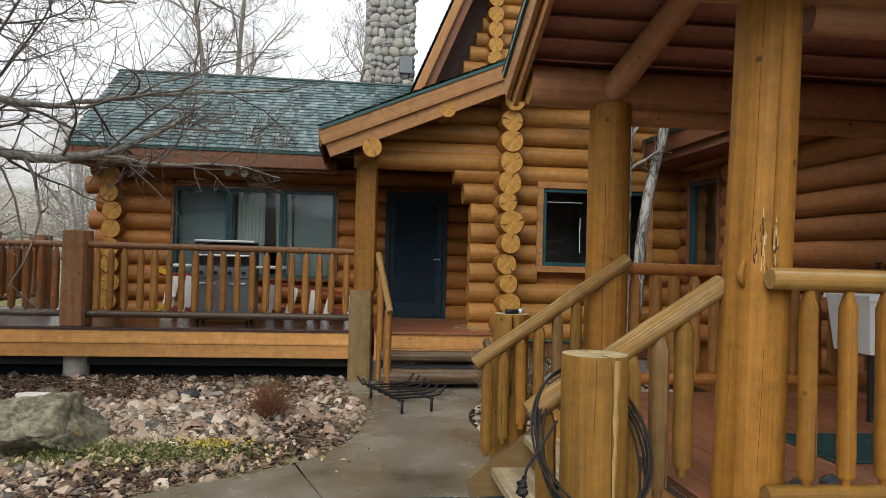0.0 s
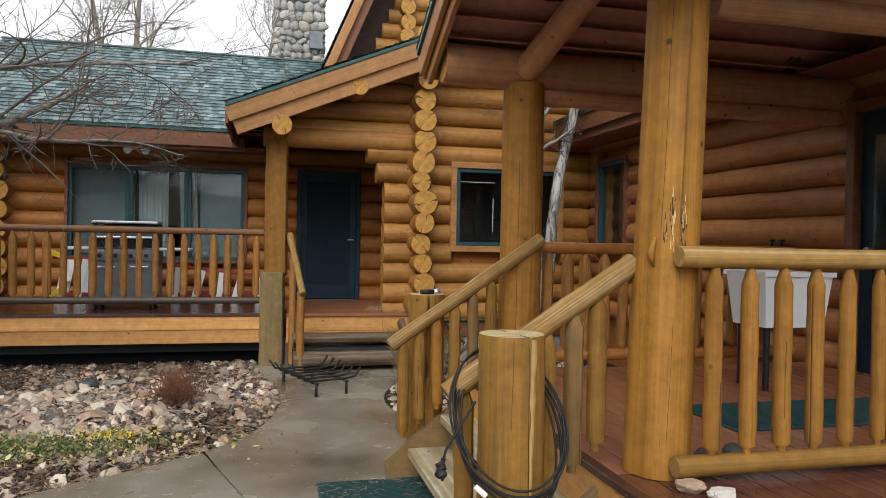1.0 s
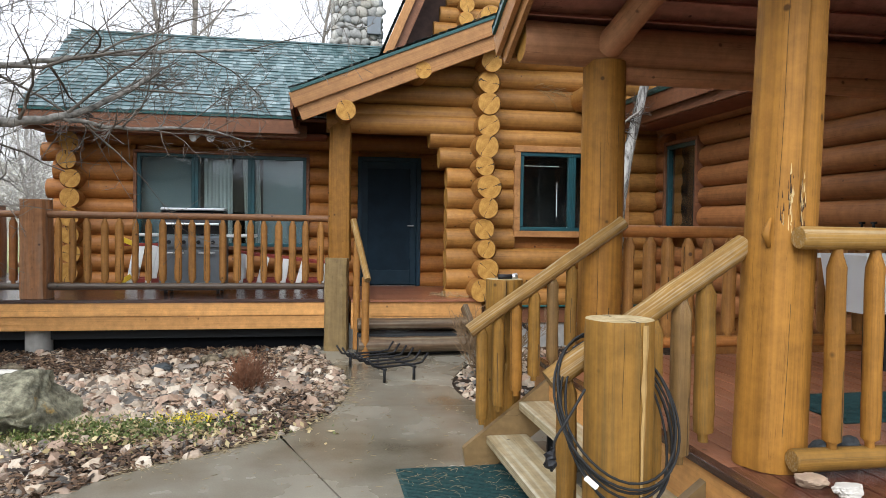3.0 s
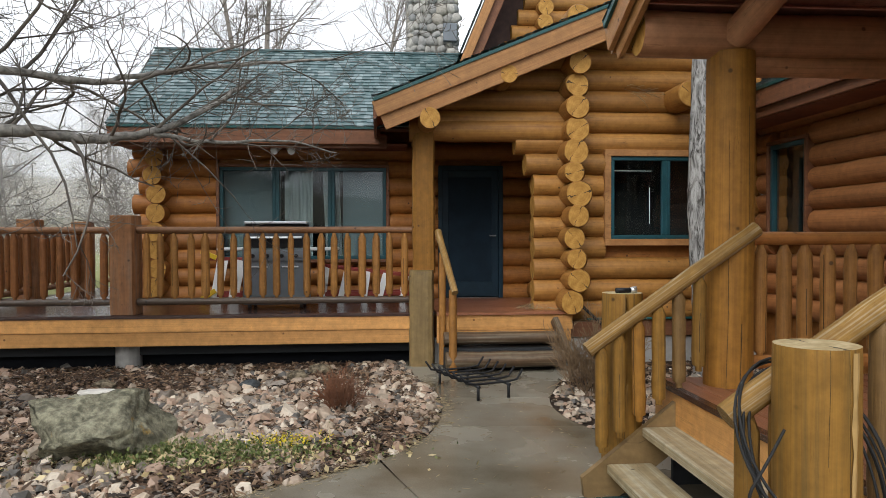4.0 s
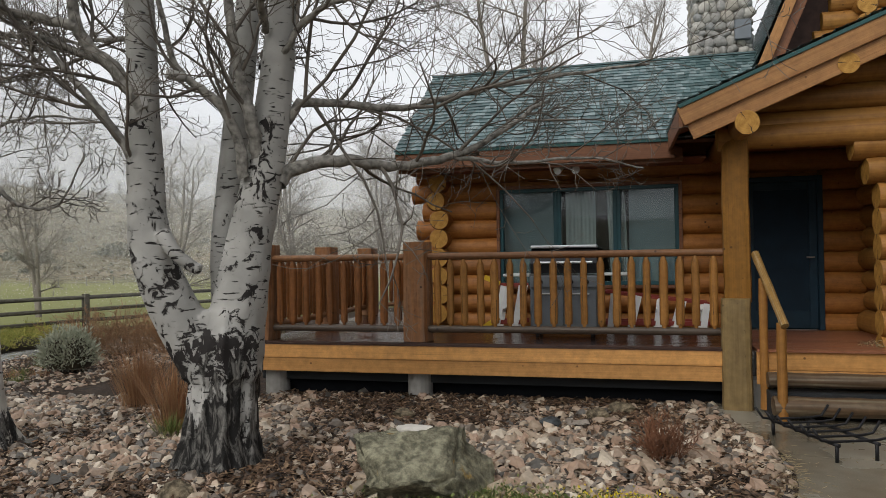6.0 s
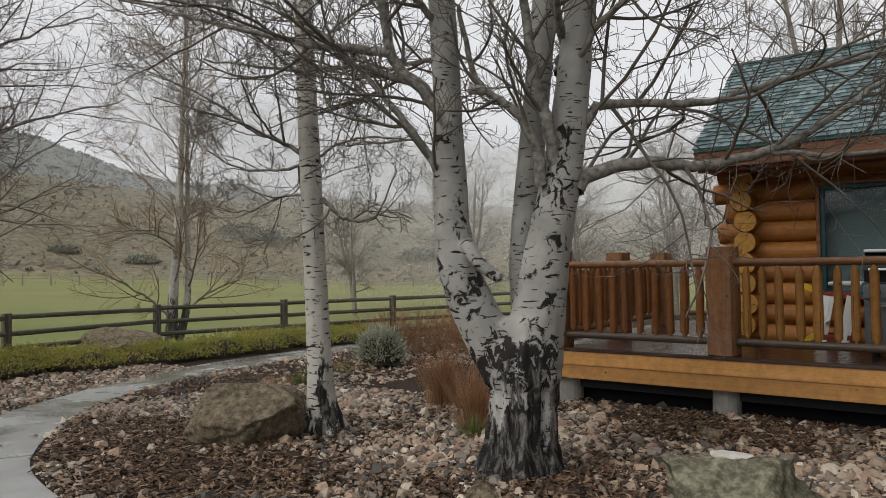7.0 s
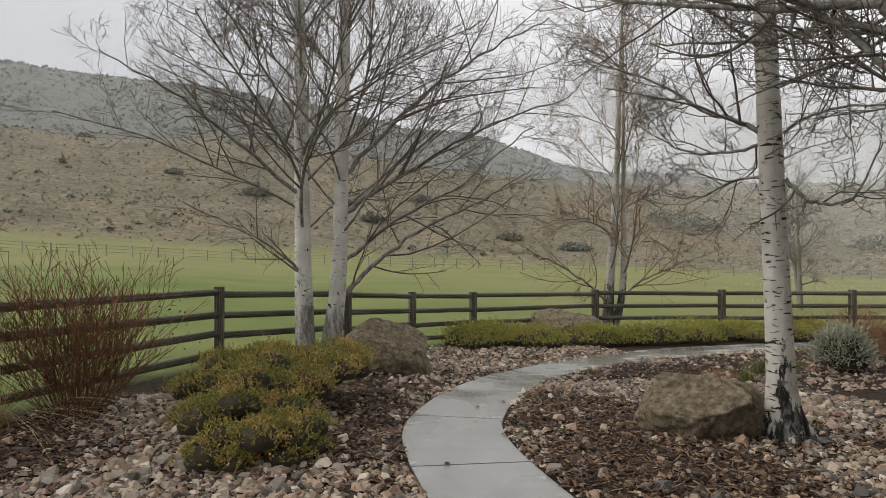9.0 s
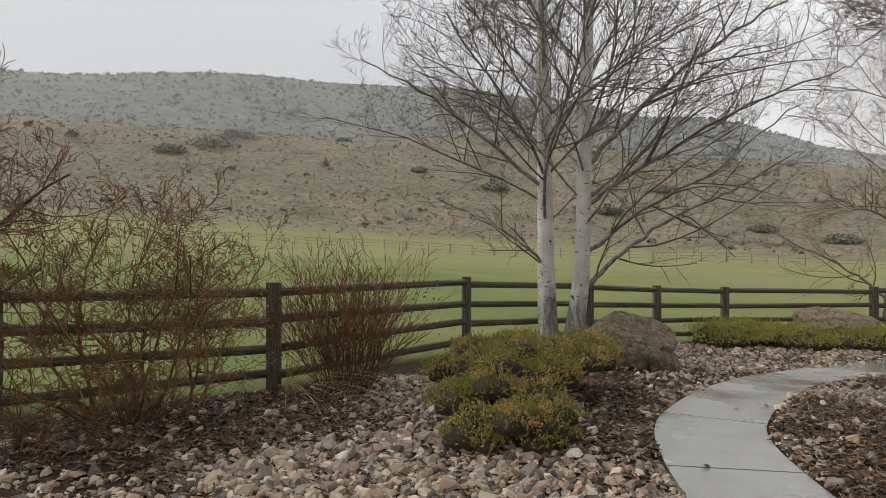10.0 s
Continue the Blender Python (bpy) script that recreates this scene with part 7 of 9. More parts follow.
def slim_birch():
    rng = np.random.default_rng(7)
    t = thing("birch_tree", (-8.95, 6.68, -0.07), "slim straight white birch beside a boulder, bare", "tree", "birches")
    tr = Shape()
    sides = 20
    c = bend([(-8.92, 6.66, -0.15), (-8.93, 6.65, 0.4), (-9.0, 6.62, 2.3), (-9.08, 6.58, 4.8), (-9.15, 6.5, 8.5)], 7)
    r = np.interp(c[:, 2], [-0.15, 0.05, 0.3, 0.7, 2.3, 4.8, 8.5], [0.25, 0.21, 0.165, 0.14, 0.128, 0.11, 0.05])
    tr.tube(c, r, sides, cap=True, wob=0.02, rng=rng)
    for a in (-0.4, 0.9, -1.9, 2.4, -2.9):
        dx, dy = math.cos(a), math.sin(a)
        stem(tr, [(-8.93 + dx * 0.06, 6.65 + dy * 0.06, 0.45), (-8.93 + dx * 0.16, 6.65 + dy * 0.16, 0.12), (-8.93 + dx * 0.30, 6.65 + dy * 0.30, -0.08)], [0.07, 0.085, 0.07], 9, rng, cap=True)
    acc = [Limbs(), Shape(), Shape()]
    L = [
        ([(-9.05, 6.58, 3.1), (-9.3, 6.42, 3.28), (-9.6, 6.28, 3.42), (-10.15, 6.0, 3.86), (-11.0, 5.6, 4.3)], 0.035, 0.01, 11),
        ([(-9.02, 6.6, 3.02), (-9.5, 6.5, 2.98), (-10.0, 6.3, 3.05), (-10.8, 6.2, 3.5)], 0.026, 0.008, 9),
        ([(-8.9, 6.66, 3.1), (-8.65, 6.8, 3.26), (-8.2, 7.0, 3.28), (-7.6, 7.2, 3.15)], 0.022, 0.007, 9),
        ([(-8.88, 6.66, 2.62), (-8.7, 6.76, 2.40), (-8.5, 6.88, 2.34), (-8.3, 6.95, 2.42), (-8.05, 7.0, 2.9)], 0.03, 0.008, 7),
        ([(-9.05, 6.6, 2.65), (-9.35, 6.5, 2.66), (-9.9, 6.35, 2.5), (-10.6, 6.3, 2.6)], 0.022, 0.007, 8),
        ([(-9.05, 6.55, 4.0), (-9.2, 5.9, 4.4), (-9.3, 5.2, 4.6)], 0.025, 0.008, 10),
        ([(-9.05, 6.6, 4.3), (-8.5, 6.8, 4.7), (-7.8, 6.9, 4.9)], 0.025, 0.008, 10),
        ([(-9.08, 6.58, 4.7), (-9.8, 6.5, 5.1), (-10.8, 6.2, 5.4)], 0.025, 0.008, 10),
        ([(-9.0, 6.7, 3.6), (-9.1, 7.5, 3.9), (-9.2, 8.3, 4.1)], 0.022, 0.008, 9),
    ]
    for pts, r0, r1, n in L:
        c = bend(pts, 6)
        c[1:] += rng.normal(0, 0.007, c[1:].shape)
        spread(acc, c, r0 * 0.9, r1 * 0.9, 0, 3, ASPEN, rng, n, 0.12)
    finish_tree(t, tr, M_BIRCHTHIN, acc, [M_PALELIMB, M_GREYTWIG, M_GREYTWIG], 0.018)


slim_birch()


def vase_tree(label, at, stems, seed, z0, z1, n_limb, reach, twig_mats, bark, cfg=None, name="birch_tree", last=3, group="birches", spare=(0.055, 0.03), low=(), rise=26):
    """Clear stems with many rising limbs and a wide fine crown."""
    cfg = cfg or VASE
    rng = np.random.default_rng(seed)
    t = thing(name, at, label, "tree", group)
    tr = Shape()
    acc = [Limbs() if last > 2 else Shape(), Shape(), Shape()]
    for pts, rad in stems:
        c = stem(tr, pts, rad, 14, rng, 6)
        zc = c[:, 2]
        for k in range(n_limb):
            z = z0 + (z1 - z0) * ((k + rng.random()) / n_limb) ** 0.85
            i = int(np.searchsorted(zc, z))
            if i >= len(c) - 1:
                continue
            az = k * 2.4 + rng.uniform(-0.4, 0.4)
            q = (z - z0) / (z1 - z0)
            el = radians(rise + 26 * q + rng.uniform(-10, 8))
            d = np.array([math.cos(az) * math.cos(el), math.sin(az) * math.cos(el), math.sin(el)])
            L = reach * (1.0 - 0.38 * q) * rng.uniform(0.75, 1.1)
            grow(acc, c[i], d, L, spare[0] * (1 - 0.5 * q) * rng.uniform(0.6, 1.0), 0, last, cfg, rng)
    for pts, r0, n in low:
        c = bend(pts, 6)
        c[1:] += rng.normal(0, 0.02, c[1:].shape)
        spread(acc, c, r0, 0.01, 0, last, cfg, rng, n, 0.15)
    finish_tree(t, tr, bark, acc, twig_mats)
    return t


TX, TY = -16.35, 3.15
vase_tree("twin-stemmed birch with a wide fine bare crown by the fence", (TX, TY, -0.1),
          [([(TX, TY - 0.12, -0.25), (TX - 0.05, TY - 0.18, 1.5), (TX - 0.05, TY - 0.22, 4.2), (TX - 0.1, TY - 0.3, 9.0)], [0.21, 0.155, 0.13, 0.04]),
           ([(TX + 0.12, TY + 0.22, -0.25), (TX + 0.2, TY + 0.42, 1.4), (TX + 0.25, TY + 0.48, 4.3), (TX + 0.3, TY + 0.6, 9.0)], [0.21, 0.15, 0.125, 0.04])],
          3, 1.75, 8.2, 36, 4.8, [M_TWINLIMB, M_PALETWIG, M_PALETWIG], M_BIRCHOLD, spare=(0.037, 0.03), rise=40,
          low=[([(TX + 0.2, TY + 0.45, 1.0), (TX + 0.28, TY + 0.85, 1.5), (TX + 0.35, TY + 1.9, 2.3), (TX + 0.3, TY + 3.2, 2.9), (TX + 0.3, TY + 4.4, 3.6)], 0.055, 10),
               ([(TX + 0.25, TY + 0.45, 1.7), (TX + 0.6, TY + 1.4, 2.5), (TX + 0.9, TY + 2.6, 3.2), (TX + 1.0, TY + 4.0, 4.3)], 0.045, 10),
               ([(TX - 0.05, TY - 0.2, 1.35), (TX + 0.1, TY - 0.45, 1.75), (TX + 0.2, TY - 1.1, 2.2), (TX + 0.2, TY - 2.2, 2.7)], 0.035, 8),
               ([(TX + 0.25, TY + 0.5, 2.6), (TX + 0.5, TY + 1.8, 3.5), (TX + 0.5, TY + 3.4, 4.4), (TX + 0.4, TY + 5.2, 5.1)], 0.05, 14),
               ([(TX + 0.25, TY + 0.5, 3.3), (TX + 0.4, TY + 1.7, 4.6), (TX + 0.5, TY + 3.1, 5.7), (TX + 0.6, TY + 4.6, 6.6)], 0.05, 14),
               ([(TX - 0.05, TY - 0.2, 2.9), (TX + 0.2, TY - 1.2, 3.7), (TX + 0.3, TY - 2.3, 4.5), (TX + 0.3, TY - 3.6, 5.2)], 0.045, 12)])
vase_tree("young multi-limbed birch standing at the rail fence", (-22.3, 13.4, -0.5),
          [([(-22.3, 13.4, -0.6), (-22.3, 13.5, 1.0), (-22.2, 13.7, 4.5), (-22.1, 13.9, 10.5)], [0.22, 0.15, 0.09, 0.025]),
           ([(-22.25, 13.55, -0.5), (-22.1, 13.85, 0.9), (-22.2, 13.95, 4.0), (-22.4, 14.1, 9.0)], [0.16, 0.10, 0.07, 0.02])],
          5, 0.9, 9.0, 16, 3.8, [M_LIMB, M_TANTWIG, M_TANTWIG], M_GREYBIRCH, spare=(0.042, 0.03),
          low=[([(-22.3, 13.4, 0.4), (-22.4, 12.9, 0.9), (-22.5, 11.8, 1.6), (-22.6, 10.2, 2.3)], 0.05, 12), ([(-22.2, 13.8, 0.5), (-22.1, 14.4, 1.0), (-22.0, 15.6, 1.5), (-22.0, 17.0, 1.9)], 0.045, 12)])

FAR_TREES = [(-9.5, 27.0, 7.0), (-12.5, 30.0, 6.8), (-15.5, 27.5, 6.2), (-18.5, 31.0, 7.2), (-21.5, 28.0, 6.6), (-25.0, 31.5, 7.2), (-6.8, 30.0, 7.0), (-13.8, 35.0, 7.6), (-28.0, 27.5, 6.0)]


def far_trees():
    for k, (x, y, h) in enumerate(FAR_TREES):
        z = height(x, y)
        rng = np.random.default_rng(60 + k)
        stems = []
        for q in range(3):
            a = rng.uniform(0, 6.28)
            dx, dy = math.cos(a) * 0.9, math.sin(a) * 0.9
            stems.append(([(x, y, z - 0.1), (x + dx * 0.25, y + dy * 0.25, z + h * 0.3), (x + dx * 0.8, y + dy * 0.8, z + h * 0.65), (x + dx, y + dy, z + h)], [0.13, 0.09, 0.05, 0.015]))
        t = vase_tree("bare far cottonwood with pale spring buds", (x, y, z), stems, 80 + k, z + 0.8, z + h * 0.95, 14, 2.6,
                      [M_FARTWIG, M_FARTWIG, M_FARTWIG], M_FARTWIG, name="budding_tree", last=2, group="budding trees", spare=(0.04, 0.02))
        # buds through the crown
        n = 5200
        c = rng.standard_normal((n, 3)) * np.array([1.35, 1.35, h * 0.20]) + np.array([x, y, z + h * 0.55])
        buds(t, c, 0.028, M_PALEBUD, rng, "bud_cloud")


def buds(parent, c, size, material, rng, name):
    n = len(c)
    a = rng.standard_normal((n, 3))
    a /= np.linalg.norm(a, axis=1)[:, None]
    b = np.cross(a, rng.standard_normal((n, 3)))
    b /= np.linalg.norm(b, axis=1)[:, None]
    s = size * rng.uniform(0.6, 1.3, (n, 1))
    v = np.stack([c - a * s, c + b * s * 0.6, c + a * s, c - b * s * 0.6], 1).reshape(-1, 3)
    me = bpy.data.meshes.new(name)
    me.from_pydata(v.tolist(), [], np.arange(4 * n).reshape(n, 4).tolist())
    me.materials.append(material)
    return put(name, me, parent, kind="stuff")


far_trees()
vase_tree("tall bare cottonwood behind the roof", (-5.8, 25.5, 0), [([(-5.8, 25.5, -0.2), (-5.7, 25.5, 4), (-5.9, 25.5, 8), (-5.5, 25.5, 14)], [0.19, 0.14, 0.09, 0.03]),
          ([(-5.8, 25.5, 2.5), (-6.6, 25.4, 6), (-7.3, 25.2, 10), (-7.5, 25.2, 13)], [0.13, 0.10, 0.06, 0.02])], 91, 4.5, 13, 17, 3.6, [M_FARTWIG, M_FARTWIG, M_FARTWIG], M_FARTWIG, name="cottonwood_tree", last=3, group="")
vase_tree("bare cottonwood behind the house", (-1.5, 29, 0), [([(-1.5, 29, -0.2), (-1.4, 29, 4), (-1.6, 29, 8), (-1.2, 29, 11)], [0.15, 0.12, 0.08, 0.03])], 92, 4, 10.5, 18, 3.6, [M_FARTWIG, M_FARTWIG, M_FARTWIG], M_FARTWIG, name="cottonwood_tree", last=3, group="")


def court_tree():
    rng = np.random.default_rng(12)
    t = thing("court_tree", (1.98, 8.5, 0), "bare grey furrowed trunk with two stems beside the porch", "tree")
    tr = Shape()
    stem(tr, [(1.98, 8.5, -0.1), (1.93, 8.5, 0.9), (1.86, 8.5, 2.0), (1.88, 8.5, 3.2), (1.92, 8.5, 5.5)], [0.17, 0.14, 0.13, 0.125, 0.09], 14, rng, 8, 0.05)
    stem(tr, [(2.0, 8.5, 0.5), (2.08, 8.45, 1.2), (2.12, 8.42, 2.0), (2.22, 8.42, 2.7), (2.42, 8.4, 3.6), (2.7, 8.3, 5.0)], [0.10, 0.085, 0.072, 0.068, 0.06, 0.04], 12, rng, 8, 0.05)
    acc = [Shape(), Shape(), Shape()]
    for p, d, L in (((1.88, 8.45, 3.3), (0.6, -0.2, 0.8), 1.2), ((1.88, 8.45, 2.9), (0.5, -0.1, 0.4), 0.6), ((1.9, 8.5, 4.6), (-0.6, -0.2, 0.8), 1.6)):
        grow(acc, p, np.array(d) / np.linalg.norm(d), L, 0.03, 0, 2, ASPEN, rng)
    finish_tree(t, tr, M_COTTON, acc, [M_LIMB, M_TWIG, M_TWIG])


court_tree()

# ---- garden: shrubs ----


def twig_shrub(label, at, n, h, spread_r, seed, mats, name="red_twig_shrub", r=0.009, leafs=None, leaf_n=0, wander=0.06, twigs=(5, 3), deep=False, flare=0.55):
    rng = np.random.default_rng(seed)
    x, y = at
    z = height(x, y)
    t = thing(name, (x, y, z), label, "shrub")
    acc = [Shape(), Shape()]
    cfg = dict(n=[*twigs], ang=(28, 70) if deep else (18, 50), ratio=[0.5, 0.5, 0.5], rmax=[0.008, 0.0055, 0.004], wander=wander, up=[0.02, 0.03, 0.03] if deep else [0.05, 0.06, 0.06], lift=0.02 if deep else 0.12, clear=0.38 if deep else 0.18)
    for k in range(n):
        a, q = k * 2.4 + rng.uniform(-0.5, 0.5), rng.random() ** 0.6
        d = np.array([math.cos(a) * flare * q, math.sin(a) * flare * q, 1.0])
        p = (x + math.cos(a) * spread_r * 0.3 * q, y + math.sin(a) * spread_r * 0.3 * q, z - 0.03)
        grow(acc, p, d / np.linalg.norm(d), h * rng.uniform(0.55, 1.1), r * rng.uniform(0.7, 1.3), 0, len(twigs), cfg, rng)
    for s, m, nm in zip(acc, mats, ("cane_growth", "twig_growth")):
        if s.n:
            part(nm, s, m, t, smooth=True, kind="stuff")
    if leafs:
        c = rng.standard_normal((leaf_n, 3)) * np.array([spread_r * 0.5, spread_r * 0.5, h * 0.22]) + np.array([x, y, z + h * 0.5])
        buds(t, c, 0.018, leafs, rng, "leaves")
    return t


def needle_cloud(t, blobs, n, size, material, rng, name="foliage", tuft=1):
    """Short sprays on the skin of several overlapping mounds."""
    P, D = [], []
    w = np.array([b[1][0] * b[1][1] + b[1][0] * b[1][2] for b in blobs])
    w = w / w.sum()
    for (c, rad), q in zip(blobs, w):
        m = int(n * q)
        d = rng.standard_normal((m, 3))
        d[:, 2] = np.abs(d[:, 2]) * 1.1 - (0.25 if tuft == 1 else -0.12)
        d /= np.linalg.norm(d, axis=1)[:, None]
        lump = 1 + 0.16 * np.sin(d[:, 0] * 7 + c[0] * 3) * np.cos(d[:, 1] * 6 + c[1] * 5) + 0.10 * rng.standard_normal(m)
        P.append(np.array(c) + d * np.array(rad) * (lump * rng.uniform(0.72, 1.02, m))[:, None])
        D.append(d)
    P, D = np.concatenate(P), np.concatenate(D)
    n = len(P)
    if tuft > 1:
        # sprays: short needles set along a leaning shoot
        axis_d = D * 0.8 + rng.standard_normal((n, 3)) * 0.35 + np.array([0, 0, 0.5])
        axis_d /= np.linalg.norm(axis_d, axis=1)[:, None]
        P, D = np.repeat(P, tuft, 0), np.repeat(axis_d, tuft, 0)
        n = len(P)
        P = P + D * (size * 2.6 * rng.random((n, 1))) + rng.standard_normal((n, 3)) * size * 0.12
        a = D * 0.8 + rng.standard_normal((n, 3)) * 0.55
    else:
        a = D * 0.9 + rng.standard_normal((n, 3)) * 0.55 + np.array([0, 0, 0.45])
    a /= np.linalg.norm(a, axis=1)[:, None]
    b = np.cross(a, rng.standard_normal((n, 3)))
    b /= np.linalg.norm(b, axis=1)[:, None]
    s = size * rng.uniform(0.6, 1.4, (n, 1))
    wd = s * (0.16 if tuft == 1 else 0.20)
    k = 4 if tuft == 1 else 3
    v = np.stack([P - b * wd, P + b * wd, P + a * s + b * wd * 0.3, P + a * s - b * wd * 0.3][:k], 1).reshape(-1, 3)
    me = bpy.data.meshes.new(name)
    me.from_pydata(v.tolist(), [], np.arange(k * n).reshape(n, k).tolist())
    me.materials.append(material)
    put(name, me, t, kind="stuff")


# added solid cores, coloured as the shade between the sprays
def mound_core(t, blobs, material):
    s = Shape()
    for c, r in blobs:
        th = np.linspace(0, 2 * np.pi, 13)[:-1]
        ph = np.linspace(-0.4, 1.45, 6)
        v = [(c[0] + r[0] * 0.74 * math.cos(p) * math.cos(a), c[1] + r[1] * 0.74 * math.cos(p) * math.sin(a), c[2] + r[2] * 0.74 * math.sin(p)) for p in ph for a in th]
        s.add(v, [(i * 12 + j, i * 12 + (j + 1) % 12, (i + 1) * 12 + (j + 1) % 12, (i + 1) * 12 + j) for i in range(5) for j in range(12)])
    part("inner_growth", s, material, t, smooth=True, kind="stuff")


# near-black core tone, the shade inside the shrubs put into colour
M_CORE = plain("painted_shade_core", (0.035, 0.028, 0.016), 0.95, vary=0.4, scale=12)


def junipers():
    rng = np.random.default_rng(17)
    mounds = np.random.default_rng(171)
    t = thing("juniper_shrub", (-11.0, 1.7, -0.03), "low spreading golden-green juniper with bronze tips", "shrub")
    blobs = []
    for x, y, z, r in ((-9.75, 1.2, 0.06, 0.34), (-9.7, 1.55, 0.08, 0.36), (-10.0, 1.85, 0.08, 0.34), (-10.6, 1.15, 0.28, 0.42), (-10.7, 1.6, 0.36, 0.46), (-10.9, 2.05, 0.30, 0.44), (-11.4, 1.2, 0.30, 0.44),
                       (-11.6, 1.75, 0.42, 0.50), (-11.5, 2.4, 0.34, 0.46), (-12.3, 1.5, 0.34, 0.46), (-12.5, 2.1, 0.42, 0.50), (-12.3, 2.75, 0.34, 0.46), (-13.1, 2.3, 0.30, 0.42), (-13.0, 2.95, 0.30, 0.42)):
        for q in range(5):
            rr = r * mounds.uniform(0.42, 0.66)
            blobs.append(((x + mounds.uniform(-0.3, 0.3), y + mounds.uniform(-0.27, 0.27), z + mounds.uniform(-0.10, 0.16)), (rr * 1.15, rr * 1.15, rr * mounds.uniform(0.6, 0.9))))
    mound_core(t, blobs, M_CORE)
    needle_cloud(t, blobs, 12500, 0.024, M_JUNIPER, rng, tuft=11)
    # long low hedge along the path
    t = thing("juniper_hedge", (-19.4, 11.5, -0.5), "long low green-bronze juniper ground cover along the path", "shrub")
    rng = np.random.default_rng(18)
    blobs = []
    for k in range(34):
        q = k / 33
        p = Vector((-20.2, 7.6)).lerp(Vector((-19.6, 12.0)), min(1, q * 2)) if q < 0.5 else Vector((-19.6, 12.0)).lerp(Vector((-19.0, 18.2)), q * 2 - 1)
        x, y = p.x + rng.uniform(-0.9, 0.8), p.y + rng.uniform(-0.3, 0.3)
        blobs.append(((x, y, height(x, y) + 0.08), (rng.uniform(0.55, 0.95), rng.uniform(0.55, 0.9), rng.uniform(0.24, 0.50))))
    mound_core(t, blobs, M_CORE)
    needle_cloud(t, blobs, 22000, 0.036, M_JUNIPERGREEN, rng, tuft=8)


junipers()
twig_shrub("round-crowned red-brown twiggy shrub in front of the fence", (-10.81, -2.46), 11, 2.5, 1.25, 32, [M_OLIVETWIG, M_OLIVETWIG], wander=0.20, r=0.022, twigs=(10, 8, 5), deep=True, flare=0.78, leafs=M_OLIVEBUD, leaf_n=1100)
twig_shrub("low thicket of red-brown shoots at the foot of the shrub", (-10.75, -2.35), 46, 0.9, 1.0, 36, [M_OLIVETWIG, M_REDTWIG], wander=0.12, r=0.006, twigs=(3, 2), flare=0.9)
twig_shrub("slim shrub with pale stems near the fence", (-10.95, -1.85), 6, 1.9, 1.0, 31, [M_TANTWIG, M_OLIVETWIG], wander=0.2, r=0.016, twigs=(10, 7, 4), deep=True, flare=0.7, leafs=M_OLIVEBUD, leaf_n=500)
twig_shrub("upright red-cane shrub with first green leaves", (-12.45, -0.3), 115, 1.6, 1.1, 33, [M_REDTWIG, M_REDTWIG], wander=0.09, r=0.007, twigs=(5, 2), leafs=M_GREENLEAF, leaf_n=1500, flare=0.75)
twig_shrub("small dead russet shrub on the gravel", (-2.43, 7.2), 40, 0.34, 0.35, 34, [M_REDTWIG, M_REDTWIG], wander=0.15, r=0.004, twigs=(4, 2))
twig_shrub("bare pinkish twig shrub beside the entry steps", (0.25, 7.6), 45, 0.75, 0.55, 35, [M_TANTWIG, M_TANTWIG], wander=0.12, r=0.005, twigs=(6, 3))


def leaf_shrub(label, at, rad, n, size, material, seed, name):
    rng = np.random.default_rng(seed)
    x, y = at
    z = height(x, y)
    t = thing(name, (x, y, z), label, "shrub")
    blobs = [((x + rng.uniform(-0.4, 0.4) * rad[0], y + rng.uniform(-0.4, 0.4) * rad[1], z + rad[2] * 0.35), (rad[0] * rng.uniform(0.5, 0.8), rad[1] * rng.uniform(0.5, 0.8), rad[2] * rng.uniform(0.55, 0.8))) for _ in range(6)]
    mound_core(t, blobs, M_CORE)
    needle_cloud(t, blobs, n, size, material, rng, "leaves")


leaf_shrub("rounded grey-green sage bush on the gravel", (-12.9, 12.1), (0.55, 0.55, 0.75), 5000, 0.07, M_SAGE, 41, "sage_bush")
for x, y, q in ((-14.2, 14.3, 42), (-13.5, 14.7, 44), (-12.6, 14.8, 43)):
    twig_shrub("rust-coloured fine-twigged shrub behind the sage bush", (x, y), 55, 1.05, 1.0, q, [M_RUSTTWIG, M_RUSTTWIG], "rust_shrub", r=0.006, wander=0.14, twigs=(6, 3), leafs=M_REDSHRUB, leaf_n=900, flare=0.9)


def grass_clump(label, at, n, h, lean, material, seed, r=0.3, droop=0.5, category="grass", name="dry_grass_clump", heading=None):
    rng = np.random.default_rng(seed)
    x, y = at
    z = height(x, y)
    t = thing(name, (x, y, z), label, category)
    s = Shape()
    for k in range(n):
        a = rng.uniform(0, 6.283) if heading is None else heading + rng.normal(0, 0.45)
        q = rng.random() ** 0.7
        bx, by = x + math.cos(a) * r * q * rng.random(), y + math.sin(a) * r * q * rng.random()
        L = h * rng.uniform(0.55, 1.1)
        ln = lean * q
        pts = []
        for i in range(5):
            f = i / 4
            pts.append((bx + math.cos(a) * ln * L * f * (0.5 + f * droop), by + math.sin(a) * ln * L * f * (0.5 + f * droop), z - 0.02 + L * f * (1 - droop * 0.55 * ln * f)))
        pts = np.array(pts)
        w = rng.uniform(0.0014, 0.003)
        tx = np.array([-math.sin(a + rng.normal(0, 0.6)), math.cos(a), 0])
        ww = w * np.array([1, 1, 0.9, 0.65, 0.15])[:, None]
        v = np.concatenate([pts - tx * ww, pts + tx * ww])
        s.add(v, [(i, i + 1, i + 6, i + 5) for i in range(4)])
    part("tuft", s, material, t, kind="stuff")


